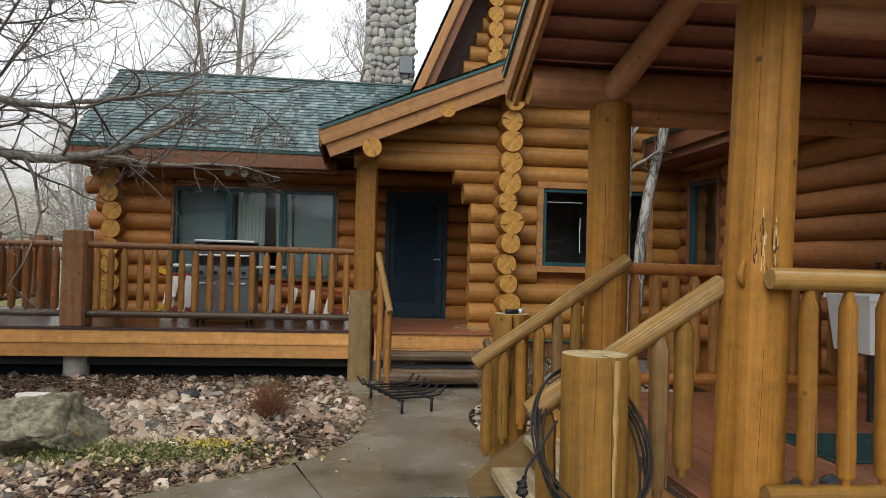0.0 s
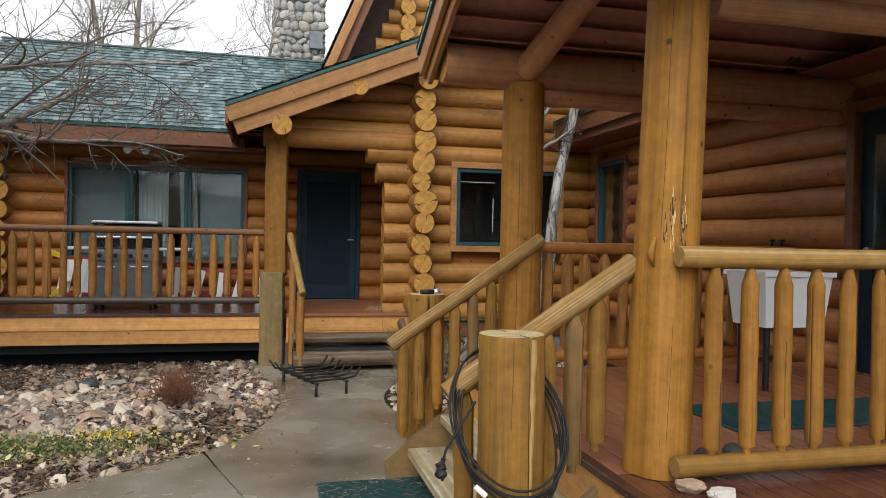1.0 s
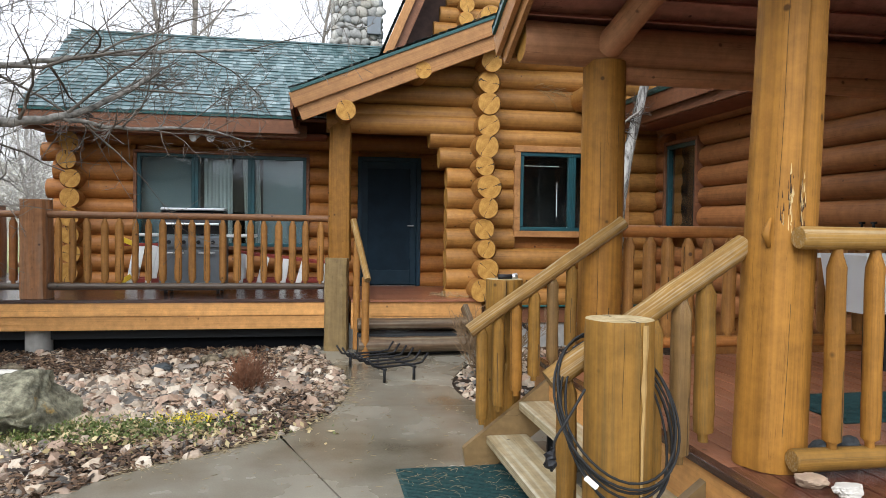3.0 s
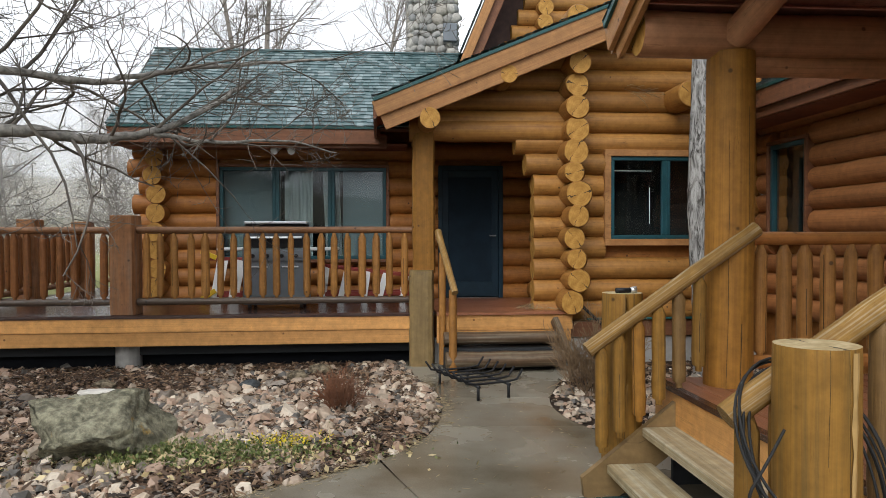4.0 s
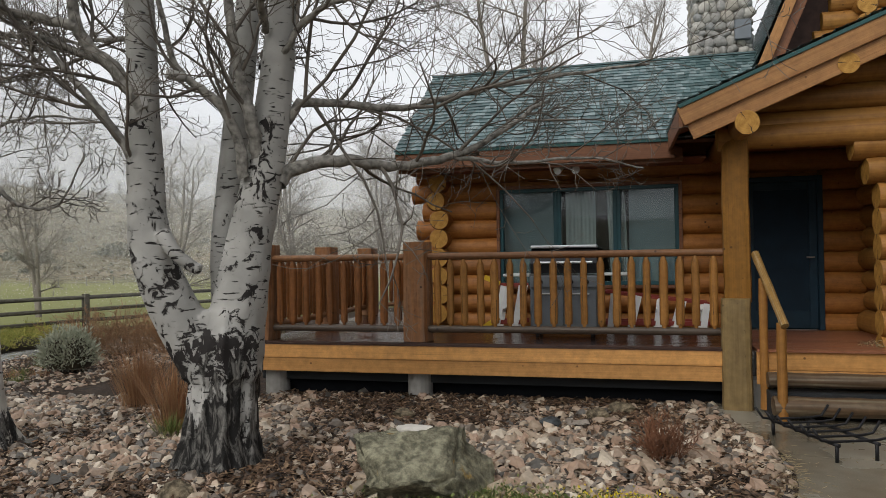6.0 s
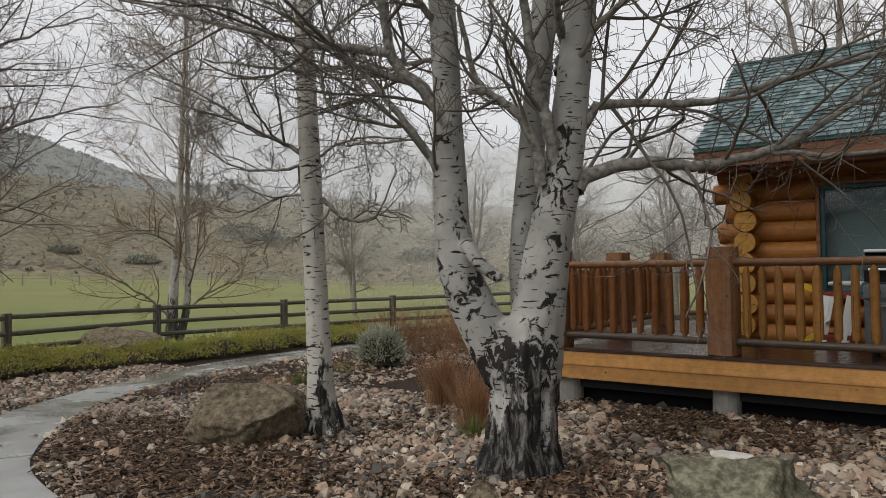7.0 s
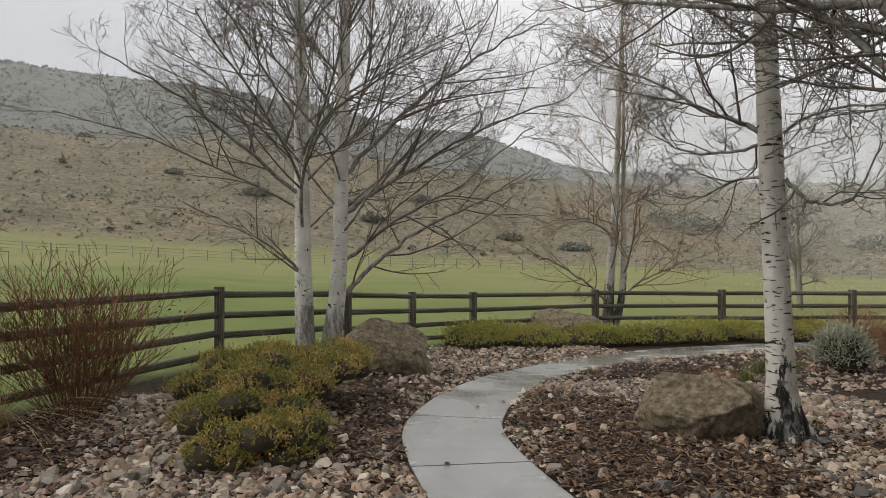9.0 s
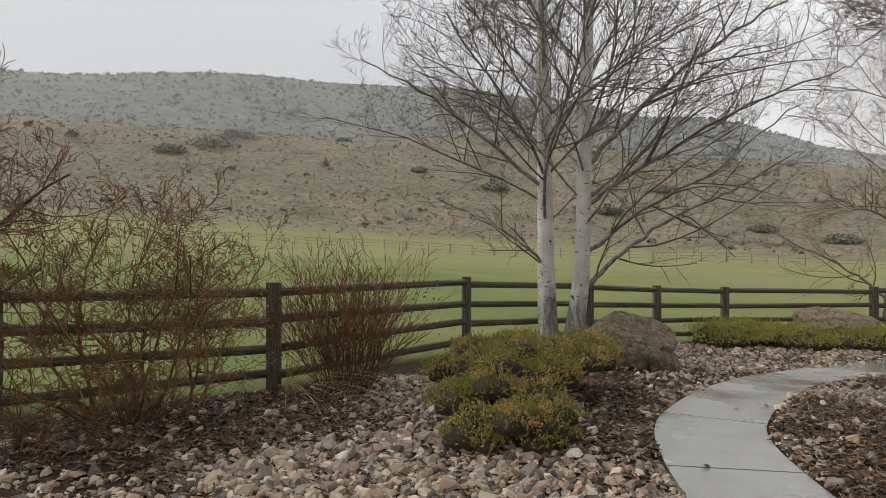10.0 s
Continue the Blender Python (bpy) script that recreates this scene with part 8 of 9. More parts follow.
grass_clump("tall russet dry grass clump beside the birch", (-8.75, 8.75), 800, 0.88, 0.5, M_STRAW, 51, 0.33, 0.5)
grass_clump("russet dry grass clump at the foot of the birch", (-7.5, 7.65), 650, 0.80, 0.5, M_STRAW, 52, 0.26, 0.5)
grass_clump("pale straw grass clump drooping over the mulch", (-12.1, -1.0), 70, 1.15, 1.9, M_PALESTRAW, 53, 0.10, 0.95, heading=0.75)
grass_clump("dry reddish grass tuft by the path", (-12.1, 8.6), 160, 0.35, 0.6, M_STRAW, 54, 0.3)
grass_clump("green grass tuft at the foot of the birch", (-7.3, 7.3), 200, 0.28, 0.7, M_GRASS, 55, 0.2)


def low_plants():
    rng = np.random.default_rng(61)
    t = thing("flowering_ground_cover", (-3.1, 5.75, 0), "patch of green ground cover with yellow flowers", "plants")
    for nm, m, c0, sp, n, s in (("leaves", M_GREENLEAF, (-3.3, 5.7, 0.05), (0.5, 0.16, 0.03), 2900, 0.016), ("flower_cloud", M_YELLOWFLOWER, (-2.78, 5.88, 0.09), (0.16, 0.08, 0.02), 230, 0.012),
                                ("dry_leaves", M_PALESTRAW, (-3.3, 5.7, 0.03), (0.6, 0.22, 0.02), 900, 0.03)):
        c = rng.standard_normal((n, 3)) * np.array(sp) + np.array(c0)
        c[:, 2] = np.abs(c[:, 2] - 0.0) + 0.01
        buds(t, c, s, m, rng, nm)
    for k, (x, y) in enumerate(((-3.95, 5.55), (-3.7, 5.9), (-13.6, 11.0), (-12.5, 9.6), (-14.2, 13.0))):
        grass_clump("low green grass tuft in the gravel bed", (x, y), 220, 0.16 if k < 2 else 0.3, 0.9, M_GRASS, 70 + k, 0.35, 0.4, "grass", "grass_tuft")
    # herb strip below the fence and path edge
    for k in range(7):
        x, y = -13.2 + rng.uniform(-1.2, 1.2), 10.4 + rng.uniform(-1.3, 1.6)
        if on_walk(x, y, 0.3):
            continue
        grass_clump("low dry and green herb tuft", (x, y), 120, 0.2, 0.9, M_GRASS if k % 2 else M_STRAW, 80 + k, 0.35, 0.4, "grass", "herb_tuft")


low_plants()

# ---- garden: stones ----


def boulder(label, at, size, seed, material, rough=0.22, cuts=(), name="boulder", hard=0.92, sit=0.55):
    x, y = at
    z = height(x, y)
    bm = bmesh.new()
    bmesh.ops.create_icosphere(bm, subdivisions=5, radius=1)
    o = Vector((seed * 3.1, seed * 1.7, seed * 0.9))
    for v in bm.verts:
        d = v.co.normalized()
        v.co = d * (1 + rough * noise.noise(d * 1.1 + o) + rough * 0.5 * noise.noise(d * 2.6 + o) + rough * 0.24 * noise.noise(d * 7 + o) + rough * 0.14 * noise.noise(d * 18 + o) + 0.012 * noise.noise(d * 30 + o))
        for nx, ny, nz, lim in cuts:
            nn = Vector((nx, ny, nz)).normalized()
            q = v.co.dot(nn) - lim - 0.05 * noise.noise(d * 4 + o) - 0.022 * noise.noise(d * 13 + o) - 0.03 * (noise.noise(d * 2.2 - o) > 0.12)
            if q > 0:
                v.co -= nn * q * hard
        v.co = Vector((v.co.x * size[0], v.co.y * size[1], v.co.z * size[2]))
    me = bpy.data.meshes.new(name)
    bm.to_mesh(me)
    bm.free()
    me.materials.append(material)
    me.polygons.foreach_set("use_smooth", np.ones(len(me.polygons), bool))
    ob = put(name, me, None, Matrix.Translation((x, y, z + size[2] * sit)))
    return tagged(ob, label, "boulder")


boulder("angular grey boulder with green and orange lichen", (-4.26, 5.92), (0.63, 0.66, 0.53), 1, M_BOULDERMOSS, 0.12, ((0.10, -0.55, 0.85, 0.40), (-0.15, 0.2, 1, 0.46), (0.05, -0.62, -0.85, 0.42), (-0.92, -0.35, -0.15, 0.58), (0.90, -0.15, 0.50, 0.55), (0.72, -0.70, 0.0, 0.62), (-0.45, -0.88, 0.25, 0.60), (0.2, 0.9, 0.4, 0.6)), hard=1.0, sit=0.42)
ob = boulder("flat white quartz stone lying on the boulder", (-4.25, 6.45), (0.13, 0.09, 0.04), 2, M_PALESTONE, 0.3, ((0, 0, 1, 0.6),), "quartz_stone")
ob.matrix_basis = Matrix.Translation((-4.30, 6.08, 0.455))
ob = boulder("small pale stone lying on the boulder", (-4.1, 6.4), (0.09, 0.08, 0.05), 12, M_BOULDER, 0.3, (), "small_stone")
ob.matrix_basis = Matrix.Translation((-4.12, 6.08, 0.42))
boulder("rounded brown granite boulder beside the slim birch", (-9.59, 6.13), (0.74, 0.64, 0.44), 3, M_BOULDER, 0.26, ((0.3, -0.5, 0.6, 0.66), (-0.6, -0.6, 0.3, 0.78), (0.7, -0.2, -0.2, 0.8), (-0.1, 0.2, 1, 0.75)))
boulder("large granite boulder under the twin birch", (-15.75, 4.22), (0.95, 0.9, 0.58), 4, M_BOULDER, 0.26, ((0.6, 0.3, 0.8, 0.6), (0.8, -0.4, 0.1, 0.7), (-0.2, -0.6, 0.5, 0.75)))
boulder("flat grey boulder behind the juniper hedge", (-21.0, 11.0), (1.3, 0.9, 0.55), 5, M_BOULDER, 0.22)
boulder("small standing boulder near the fence", (-11.9, 18.2), (0.5, 0.45, 0.6), 6, M_BOULDER, 0.2)
for k, (x, y, s) in enumerate(((-3.47, 8.26, 0.11), (-5.1, 8.4, 0.12), (-6.7, 7.6, 0.13), (-2.75, 9.05, 0.14), (-6.0, 5.5, 0.14), (-3.0, 8.7, 0.13))):
    boulder("fist-sized dark rounded stone on the gravel" if k < 1 else "grey field stone on the gravel", (x, y), (s, s * 0.85, s * 0.6), 20 + k, M_BOULDER if k else M_DARKSTONE, 0.25, (), "field_stone")


def in_bed(x, y):
    if y > 9.35 and x > -7.4:
        return x < -1.7 and y < 9.7
    if x > -1.0 and not (-0.9 < x < 2.9 and 5.4 < y < 9.4):
        return False
    if x > 0.0 and y < 5.2:
        return False
    if on_walk(x, y, 0.02):
        return False
    if meadow_side(x, y) > -0.25:
        return False
    return True


def mulch(x, y):
    """How much bark covers the stones at a place."""
    v = noise.noise((x * 0.45, y * 0.45, 7.0)) + 0.5 * noise.noise((x * 1.3, y * 1.3, 3.0))
    for cx, cy, r, k in ((-10.6, -1.6, 1.3, 1.1), (-11.2, -2.8, 1.3, 1.2), (-8.6, 4.9, 1.1, 1.0), (-10.6, 5.6, 1.1, 0.9), (-3.6, 8.5, 1.5, 0.45), (-5.4, 8.6, 1.0, 0.35), (-7.6, 5.0, 1.0, 0.1), (-12.3, -0.6, 1.0, 0.9), (-2.7, 7.5, 0.8, 0.5)):
        v += k * math.exp(-((x - cx) ** 2 + (y - cy) ** 2) / (r * r))
    for cx, cy, r, k in ((-3.5, 7.0, 1.2, 0.6), (-9.2, 0.4, 1.4, 0.7), (-6.7, 5.0, 1.2, 0.45), (-7.4, 6.6, 1.0, 0.4), (-12.6, 6.8, 1.2, 0.7), (-0.2, 7, 1, 1)):
        v -= k * math.exp(-((x - cx) ** 2 + (y - cy) ** 2) / (r * r))
    return v


def scatter():
    rng = np.random.default_rng(99)
    P, B = [], []
    boxes = [((-7.2, -1.0), (4.2, 10.6), 22000), ((-13.5, -7.2), (-1.5, 9.5), 23000), ((-17.5, -11.0), (1.0, 17.0), 8000), ((-0.9, 2.8), (5.3, 9.4), 3000), ((-9.8, -4.5), (-4.2, 1.6), 6500), ((-12.8, -9.6), (-4.6, -1.4), 4200), ((-20.5, -15.5), (3.8, 11.0), 5000)]
    for (xr, yr, n) in boxes:
        for _ in range(n):
            x, y = rng.uniform(*xr), rng.uniform(*yr)
            if math.hypot(x + 3.0, y - 0.7) < 2.2 or not in_bed(x, y):
                continue
            m = mulch(x, y)
            if rng.random() < 1 / (1 + math.exp(-(m - 0.12) * 8)):
                if rng.random() < 0.10:
                    P.append((x, y))
                B.append((x, y))
            else:
                P.append((x, y))
                if rng.random() < 0.12:
                    B.append((x, y))
    # stones: a ragged waist and a flat broken top
    th6, th4 = np.arange(6) * math.pi / 3, np.arange(4) * math.pi / 2 + 0.4
    tri = np.array([(0, 1, 6), (1, 7, 6), (1, 2, 7), (2, 3, 7), (3, 8, 7), (3, 4, 8), (4, 9, 8), (4, 5, 9), (5, 0, 9), (0, 6, 9), (6, 7, 8), (6, 8, 9)])
    n = len(P)
    P = np.array(P)
    zz = np.array([garden(x, y) for x, y in P])
    size = np.clip(rng.lognormal(-3.50, 0.43, n), 0.012, 0.09)
    sc = np.stack([size * rng.uniform(0.85, 1.3, n), size * rng.uniform(0.75, 1.05, n), size * rng.uniform(0.5, 0.85, n)], 1)
    t6, t4 = th6 + rng.normal(0, 0.22, (n, 6)), th4 + rng.normal(0, 0.28, (n, 4))
    r6, r4 = rng.uniform(0.78, 1.22, (n, 6)), rng.uniform(0.35, 0.85, (n, 4))
    slant = rng.normal(0, 0.35, (n, 2))
    z4 = 0.75 + slant[:, :1] * r4 * np.cos(t4) + slant[:, 1:] * r4 * np.sin(t4) + rng.normal(0, 0.06, (n, 4))
    v = np.concatenate([np.stack([r6 * np.cos(t6), r6 * np.sin(t6), rng.uniform(-0.55, 0.1, (n, 6))], 2), np.stack([r4 * np.cos(t4), r4 * np.sin(t4), z4], 2)], 1) * sc[:, None, :]
    a, b = rng.uniform(0, 6.283, n), rng.normal(0, 0.16, n)
    ca, sa, cb, sb = np.cos(a), np.sin(a), np.cos(b), np.sin(b)
    x, y, z = v[..., 0], v[..., 1], v[..., 2]
    y, z = y * cb[:, None] - z * sb[:, None], y * sb[:, None] + z * cb[:, None]
    x, y = x * ca[:, None] - y * sa[:, None], x * sa[:, None] + y * ca[:, None]
    lift = size * rng.uniform(0.12, 0.5, n)
    v = np.stack([x + P[:, 0:1], y + P[:, 1:2], z + (zz + lift)[:, None]], 2).reshape(-1, 3)
    f = (tri[None] + (np.arange(n) * 10)[:, None, None]).reshape(-1, 3)
    me = bpy.data.meshes.new("gravel")
    me.from_pydata(v.tolist(), [], f.tolist())
    me.materials.append(M_GRAVEL)
    tagged(put("gravel", me), "mixed tan, pink and grey landscape gravel", "gravel", kind="stuff")
    # bark chips and dead leaves
    B = np.repeat(np.array(B), 2, 0) + rng.normal(0, 0.05, (2 * len(B), 2))
    keep = np.array([in_bed(x, y) or rng.random() < 0.04 for x, y in B])
    B = B[keep]
    n = len(B)
    zz = np.array([garden(x, y) for x, y in B])
    L, W = rng.uniform(0.015, 0.055, n), rng.uniform(0.005, 0.018, n)
    a = rng.uniform(0, 6.283, n)
    ux = np.stack([np.cos(a), np.sin(a), rng.normal(0, 0.3, n)], 1) * L[:, None]
    uy = np.stack([-np.sin(a), np.cos(a), rng.normal(0, 0.4, n)], 1) * W[:, None]
    c = np.stack([B[:, 0], B[:, 1], zz + rng.uniform(0.006, 0.05, n)], 1)
    up = np.array([0, 0, 1.0]) * (W * 0.5)[:, None]
    v = np.stack([c - ux - uy, c + ux - uy * 0.7, c + ux + uy * 0.7, c - ux + uy, c - ux * 0.7 + up, c + ux * 0.7 + up], 1).reshape(-1, 3)
    base = np.arange(n)[:, None] * 6
    f = [[(b, b + 1, b + 5, b + 4), (b + 3, b + 4, b + 5, b + 2)] for b in base[:, 0]]
    me = bpy.data.meshes.new("bark_mulch")
    me.from_pydata(v.tolist(), [], [q for p in f for q in p])
    me.materials.append(M_BARKCHIP)
    tagged(put("bark_mulch", me), "dark wet bark mulch and dead leaves", "mulch", kind="stuff")


scatter()

# ---- fences and far land ----


def rail_fence():
    for k, (x, y) in enumerate(FENCE):
        z = height(x, y)
        p = thing("fence_post", (x, y, z), "weathered grey-brown square fence post", "fence post", "fence posts")
        hgt = 1.36
        board("shaft", (x, y, z - 0.1), (x, y, z + hgt), 0.085, 0.085, M_FENCE, p)
    for k, ((ax, ay), (bx, by)) in enumerate(zip(FENCE, FENCE[1:])):
        za, zb = height(ax, ay), height(bx, by)
        f = thing("fence_rails", ((ax + bx) / 2, (ay + by) / 2, (za + zb) / 2), "four weathered split fence rails between posts", "fence rails", "fence spans")
        for q, h in enumerate((0.18, 0.53, 0.88, 1.25)):
            j = random.uniform(-0.03, 0.03)
            log("rail", (ax, ay, za + h + j), (bx, by, zb + h - j), 0.055, f, (M_FENCE, M_FENCE), 0.06, seed=q + k)


rail_fence()


def far_fence():
    f = thing("far_fence", (-70, 40, 1), "distant grey wire and pole fence across the meadow", "fence")
    line = []
    for k in range(44):
        az = 112 - k * 1.75
        r = 96 - 10 * math.sin(k / 43 * math.pi) + k * 0.5
        x, y = EYE[0] - r * math.sin(radians(az)), EYE[1] + r * math.cos(radians(az))
        line.append((x, y, height(x, y)))
    m = plain("bleached_pole", (0.26, 0.25, 0.22), 0.9, vary=0.3, scale=0.4)
    for x, y, z in line:
        s = Shape()
        s.tube([(x, y, z - 0.1), (x + random.uniform(-0.1, 0.1), y, z + 1.35)], 0.075, 6)
        part("post", s, m, f)
    s = Shape()
    for h in (0.45, 0.85, 1.2):
        s.tube([(x, y, z + h) for x, y, z in line], 0.022, 4, cap=False)
    part("wire", s, m, f, kind="stuff")


far_fence()


def hill_scrub():
    """Sage and juniper dots over the hillside and the ridge."""
    rng = np.random.default_rng(5)
    quads, ridge, tuss = [], [], []
    for k in range(15000):
        az = rng.uniform(20, 126)
        far = rng.random() < 0.7
        r = rng.uniform(R_DIP + 120, R_RIDGE + 30) if far else R_FOOT + 8 + (R_CREST - R_FOOT) * rng.random()
        x, y = EYE[0] - r * math.sin(radians(az)), EYE[1] + r * math.cos(radians(az))
        w = noise.noise((x * 0.02, y * 0.02, 9.0))
        if not far and rng.random() > 0.55 + w:
            continue
        size = rng.lognormal(0.6, 0.4) if far else rng.lognormal(-0.85, 0.5)
        z = height(x, y)
        m = 6 if far else (8 if size < 1.0 else 24)
        d = rng.standard_normal((m, 3))
        d[:, 2] = np.abs(d[:, 2])
        d /= np.linalg.norm(d, axis=1)[:, None]
        c = np.array([x, y, z + 0.1 * size]) + d * size * np.array([1, 1, 0.75]) * rng.uniform(0.3, 0.9, (m, 1))
        a = rng.standard_normal((m, 3))
        b = rng.standard_normal((m, 3))
        s = size * 0.34
        (ridge if far else quads).append(np.stack([c - a * s * 0.6, c + b * s * 0.6, c + a * s * 0.6, c - b * s * 0.6], 1))
    for az, r, size in ((50.5, 205, 7.5), (52, 215, 5.5), (75, 200, 3.2), (84, 225, 4.2), (64, 190, 3.0), (106, 265, 8.0), (104, 290, 7.0), (109, 250, 5.0), (96, 300, 3.0), (59, 180, 3.5), (44, 190, 5.0), (38, 200, 6.0), (90, 240, 2.6), (71, 230, 3.4)):
        x, y = EYE[0] - r * math.sin(radians(az)), EYE[1] + r * math.cos(radians(az))
        z = height(x, y)
        m = 800
        d = rng.standard_normal((m, 3))
        d[:, 2] = np.abs(d[:, 2])
        d /= np.linalg.norm(d, axis=1)[:, None]
        c = np.array([x, y, z]) + d * size * np.array([1.2, 1.2, 0.6]) * rng.uniform(0.4, 1.0, (m, 1))
        a, b = rng.standard_normal((m, 3)), rng.standard_normal((m, 3))
        s = 0.24
        quads.append(np.stack([c - a * s, c + b * s, c + a * s, c - b * s], 1))
    for k in range(8500):
        az, q = rng.uniform(20, 126), rng.random() ** 0.8
        r = R_FOOT + 4 + (R_CREST - R_FOOT) * q
        x, y = EYE[0] - r * math.sin(radians(az)), EYE[1] + r * math.cos(radians(az))
        z = height(x, y)
        size = rng.lognormal(-0.8, 0.4)
        d = rng.standard_normal((5, 3))
        d[:, 2] = np.abs(d[:, 2])
        c = np.array([x, y, z]) + d * size * 0.3
        a, b = rng.standard_normal((5, 3)), rng.standard_normal((5, 3))
        tuss.append(np.stack([c - a * size * 0.3, c + b * size * 0.3, c + a * size * 0.3, c - b * size * 0.3], 1))
    for name, parts, m, label in (("hill_scrub", quads, M_SCRUB, "grey-green sagebrush and juniper on the dry hills"), ("ridge_scrub", ridge, M_FARSCRUB, "distant dark scrub dotting the far ridge"),
                                  ("hill_tussock", tuss, M_TUSSOCK, "dry grass tussocks over the hillside")):
        v = np.concatenate(parts).reshape(-1, 3)
        n = len(v) // 4
        me = bpy.data.meshes.new(name)
        me.from_pydata(v.tolist(), [], np.arange(4 * n).reshape(n, 4).tolist())
        me.materials.append(m)
        tagged(put(name, me), label, "scrub", kind="stuff")


hill_scrub()


def mist():
    """Added see-through sheets standing in for haze of falling snow and low cloud before the hills, denser with height
    and towards the north.
    """
    m = bpy.data.materials.new("thin_mist")
    m.use_nodes = True
    n, l = m.node_tree.nodes, m.node_tree.links
    n.clear()
    out = n.new("ShaderNodeOutputMaterial")
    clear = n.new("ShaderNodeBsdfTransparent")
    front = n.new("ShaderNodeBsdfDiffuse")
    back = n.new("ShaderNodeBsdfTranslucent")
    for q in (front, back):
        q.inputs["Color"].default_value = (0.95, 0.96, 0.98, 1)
    body = n.new("ShaderNodeMixShader")
    body.inputs[0].default_value = 0.5
    l.new(front.outputs[0], body.inputs[1])
    l.new(back.outputs[0], body.inputs[2])
    col = n.new("ShaderNodeVertexColor")
    col.layer_name = "veil"
    mix = n.new("ShaderNodeMixShader")
    l.new(col.outputs["Color"], mix.inputs[0])
    l.new(clear.outputs[0], mix.inputs[1])
    l.new(body.outputs[0], mix.inputs[2])
    l.new(mix.outputs[0], out.inputs["Surface"])
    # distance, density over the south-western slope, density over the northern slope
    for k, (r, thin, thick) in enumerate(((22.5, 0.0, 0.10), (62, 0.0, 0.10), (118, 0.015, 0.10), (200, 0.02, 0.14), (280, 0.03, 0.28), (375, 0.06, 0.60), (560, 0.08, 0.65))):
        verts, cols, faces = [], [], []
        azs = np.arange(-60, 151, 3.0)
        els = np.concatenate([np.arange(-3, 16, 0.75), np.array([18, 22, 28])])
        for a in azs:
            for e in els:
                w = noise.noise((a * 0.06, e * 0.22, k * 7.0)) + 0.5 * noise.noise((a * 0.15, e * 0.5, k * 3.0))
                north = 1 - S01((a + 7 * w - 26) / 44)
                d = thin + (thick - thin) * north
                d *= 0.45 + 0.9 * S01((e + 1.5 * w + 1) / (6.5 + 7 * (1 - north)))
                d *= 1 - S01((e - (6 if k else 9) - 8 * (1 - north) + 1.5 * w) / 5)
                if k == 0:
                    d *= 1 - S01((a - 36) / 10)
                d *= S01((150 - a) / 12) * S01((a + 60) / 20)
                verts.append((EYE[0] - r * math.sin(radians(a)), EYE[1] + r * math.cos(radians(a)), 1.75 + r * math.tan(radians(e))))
                # haze density painted into the vertex colours
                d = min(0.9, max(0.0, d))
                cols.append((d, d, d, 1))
        ne = len(els)
        for i in range(len(azs) - 1):
            for j in range(ne - 1):
                faces.append((i * ne + j, i * ne + j + 1, (i + 1) * ne + j + 1, (i + 1) * ne + j))
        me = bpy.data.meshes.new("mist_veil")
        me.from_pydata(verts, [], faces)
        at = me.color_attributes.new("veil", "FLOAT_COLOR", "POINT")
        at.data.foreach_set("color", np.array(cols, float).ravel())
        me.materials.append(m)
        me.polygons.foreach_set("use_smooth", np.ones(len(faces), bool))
        tagged(put("mist_veil", me), "pale see-through sheet standing in for mist before the hills", "mist", kind="structure")


mist()

# ---- things on the deck and walks ----


def lump(shape, c, r, mi=0, n=10, m=6):
    """Rounded lump."""
    v = []
    for i in range(m + 1):
        p = -math.pi / 2 + math.pi * i / m
        for j in range(n):
            a = 2 * math.pi * j / n
            v.append((c[0] + r[0] * math.cos(p) * math.cos(a), c[1] + r[1] * math.cos(p) * math.sin(a), c[2] + r[2] * math.sin(p)))
    shape.add(v, [(i * n + j, i * n + (j + 1) % n, (i + 1) * n + (j + 1) % n, (i + 1) * n + j) for i in range(m) for j in range(n)], mi)


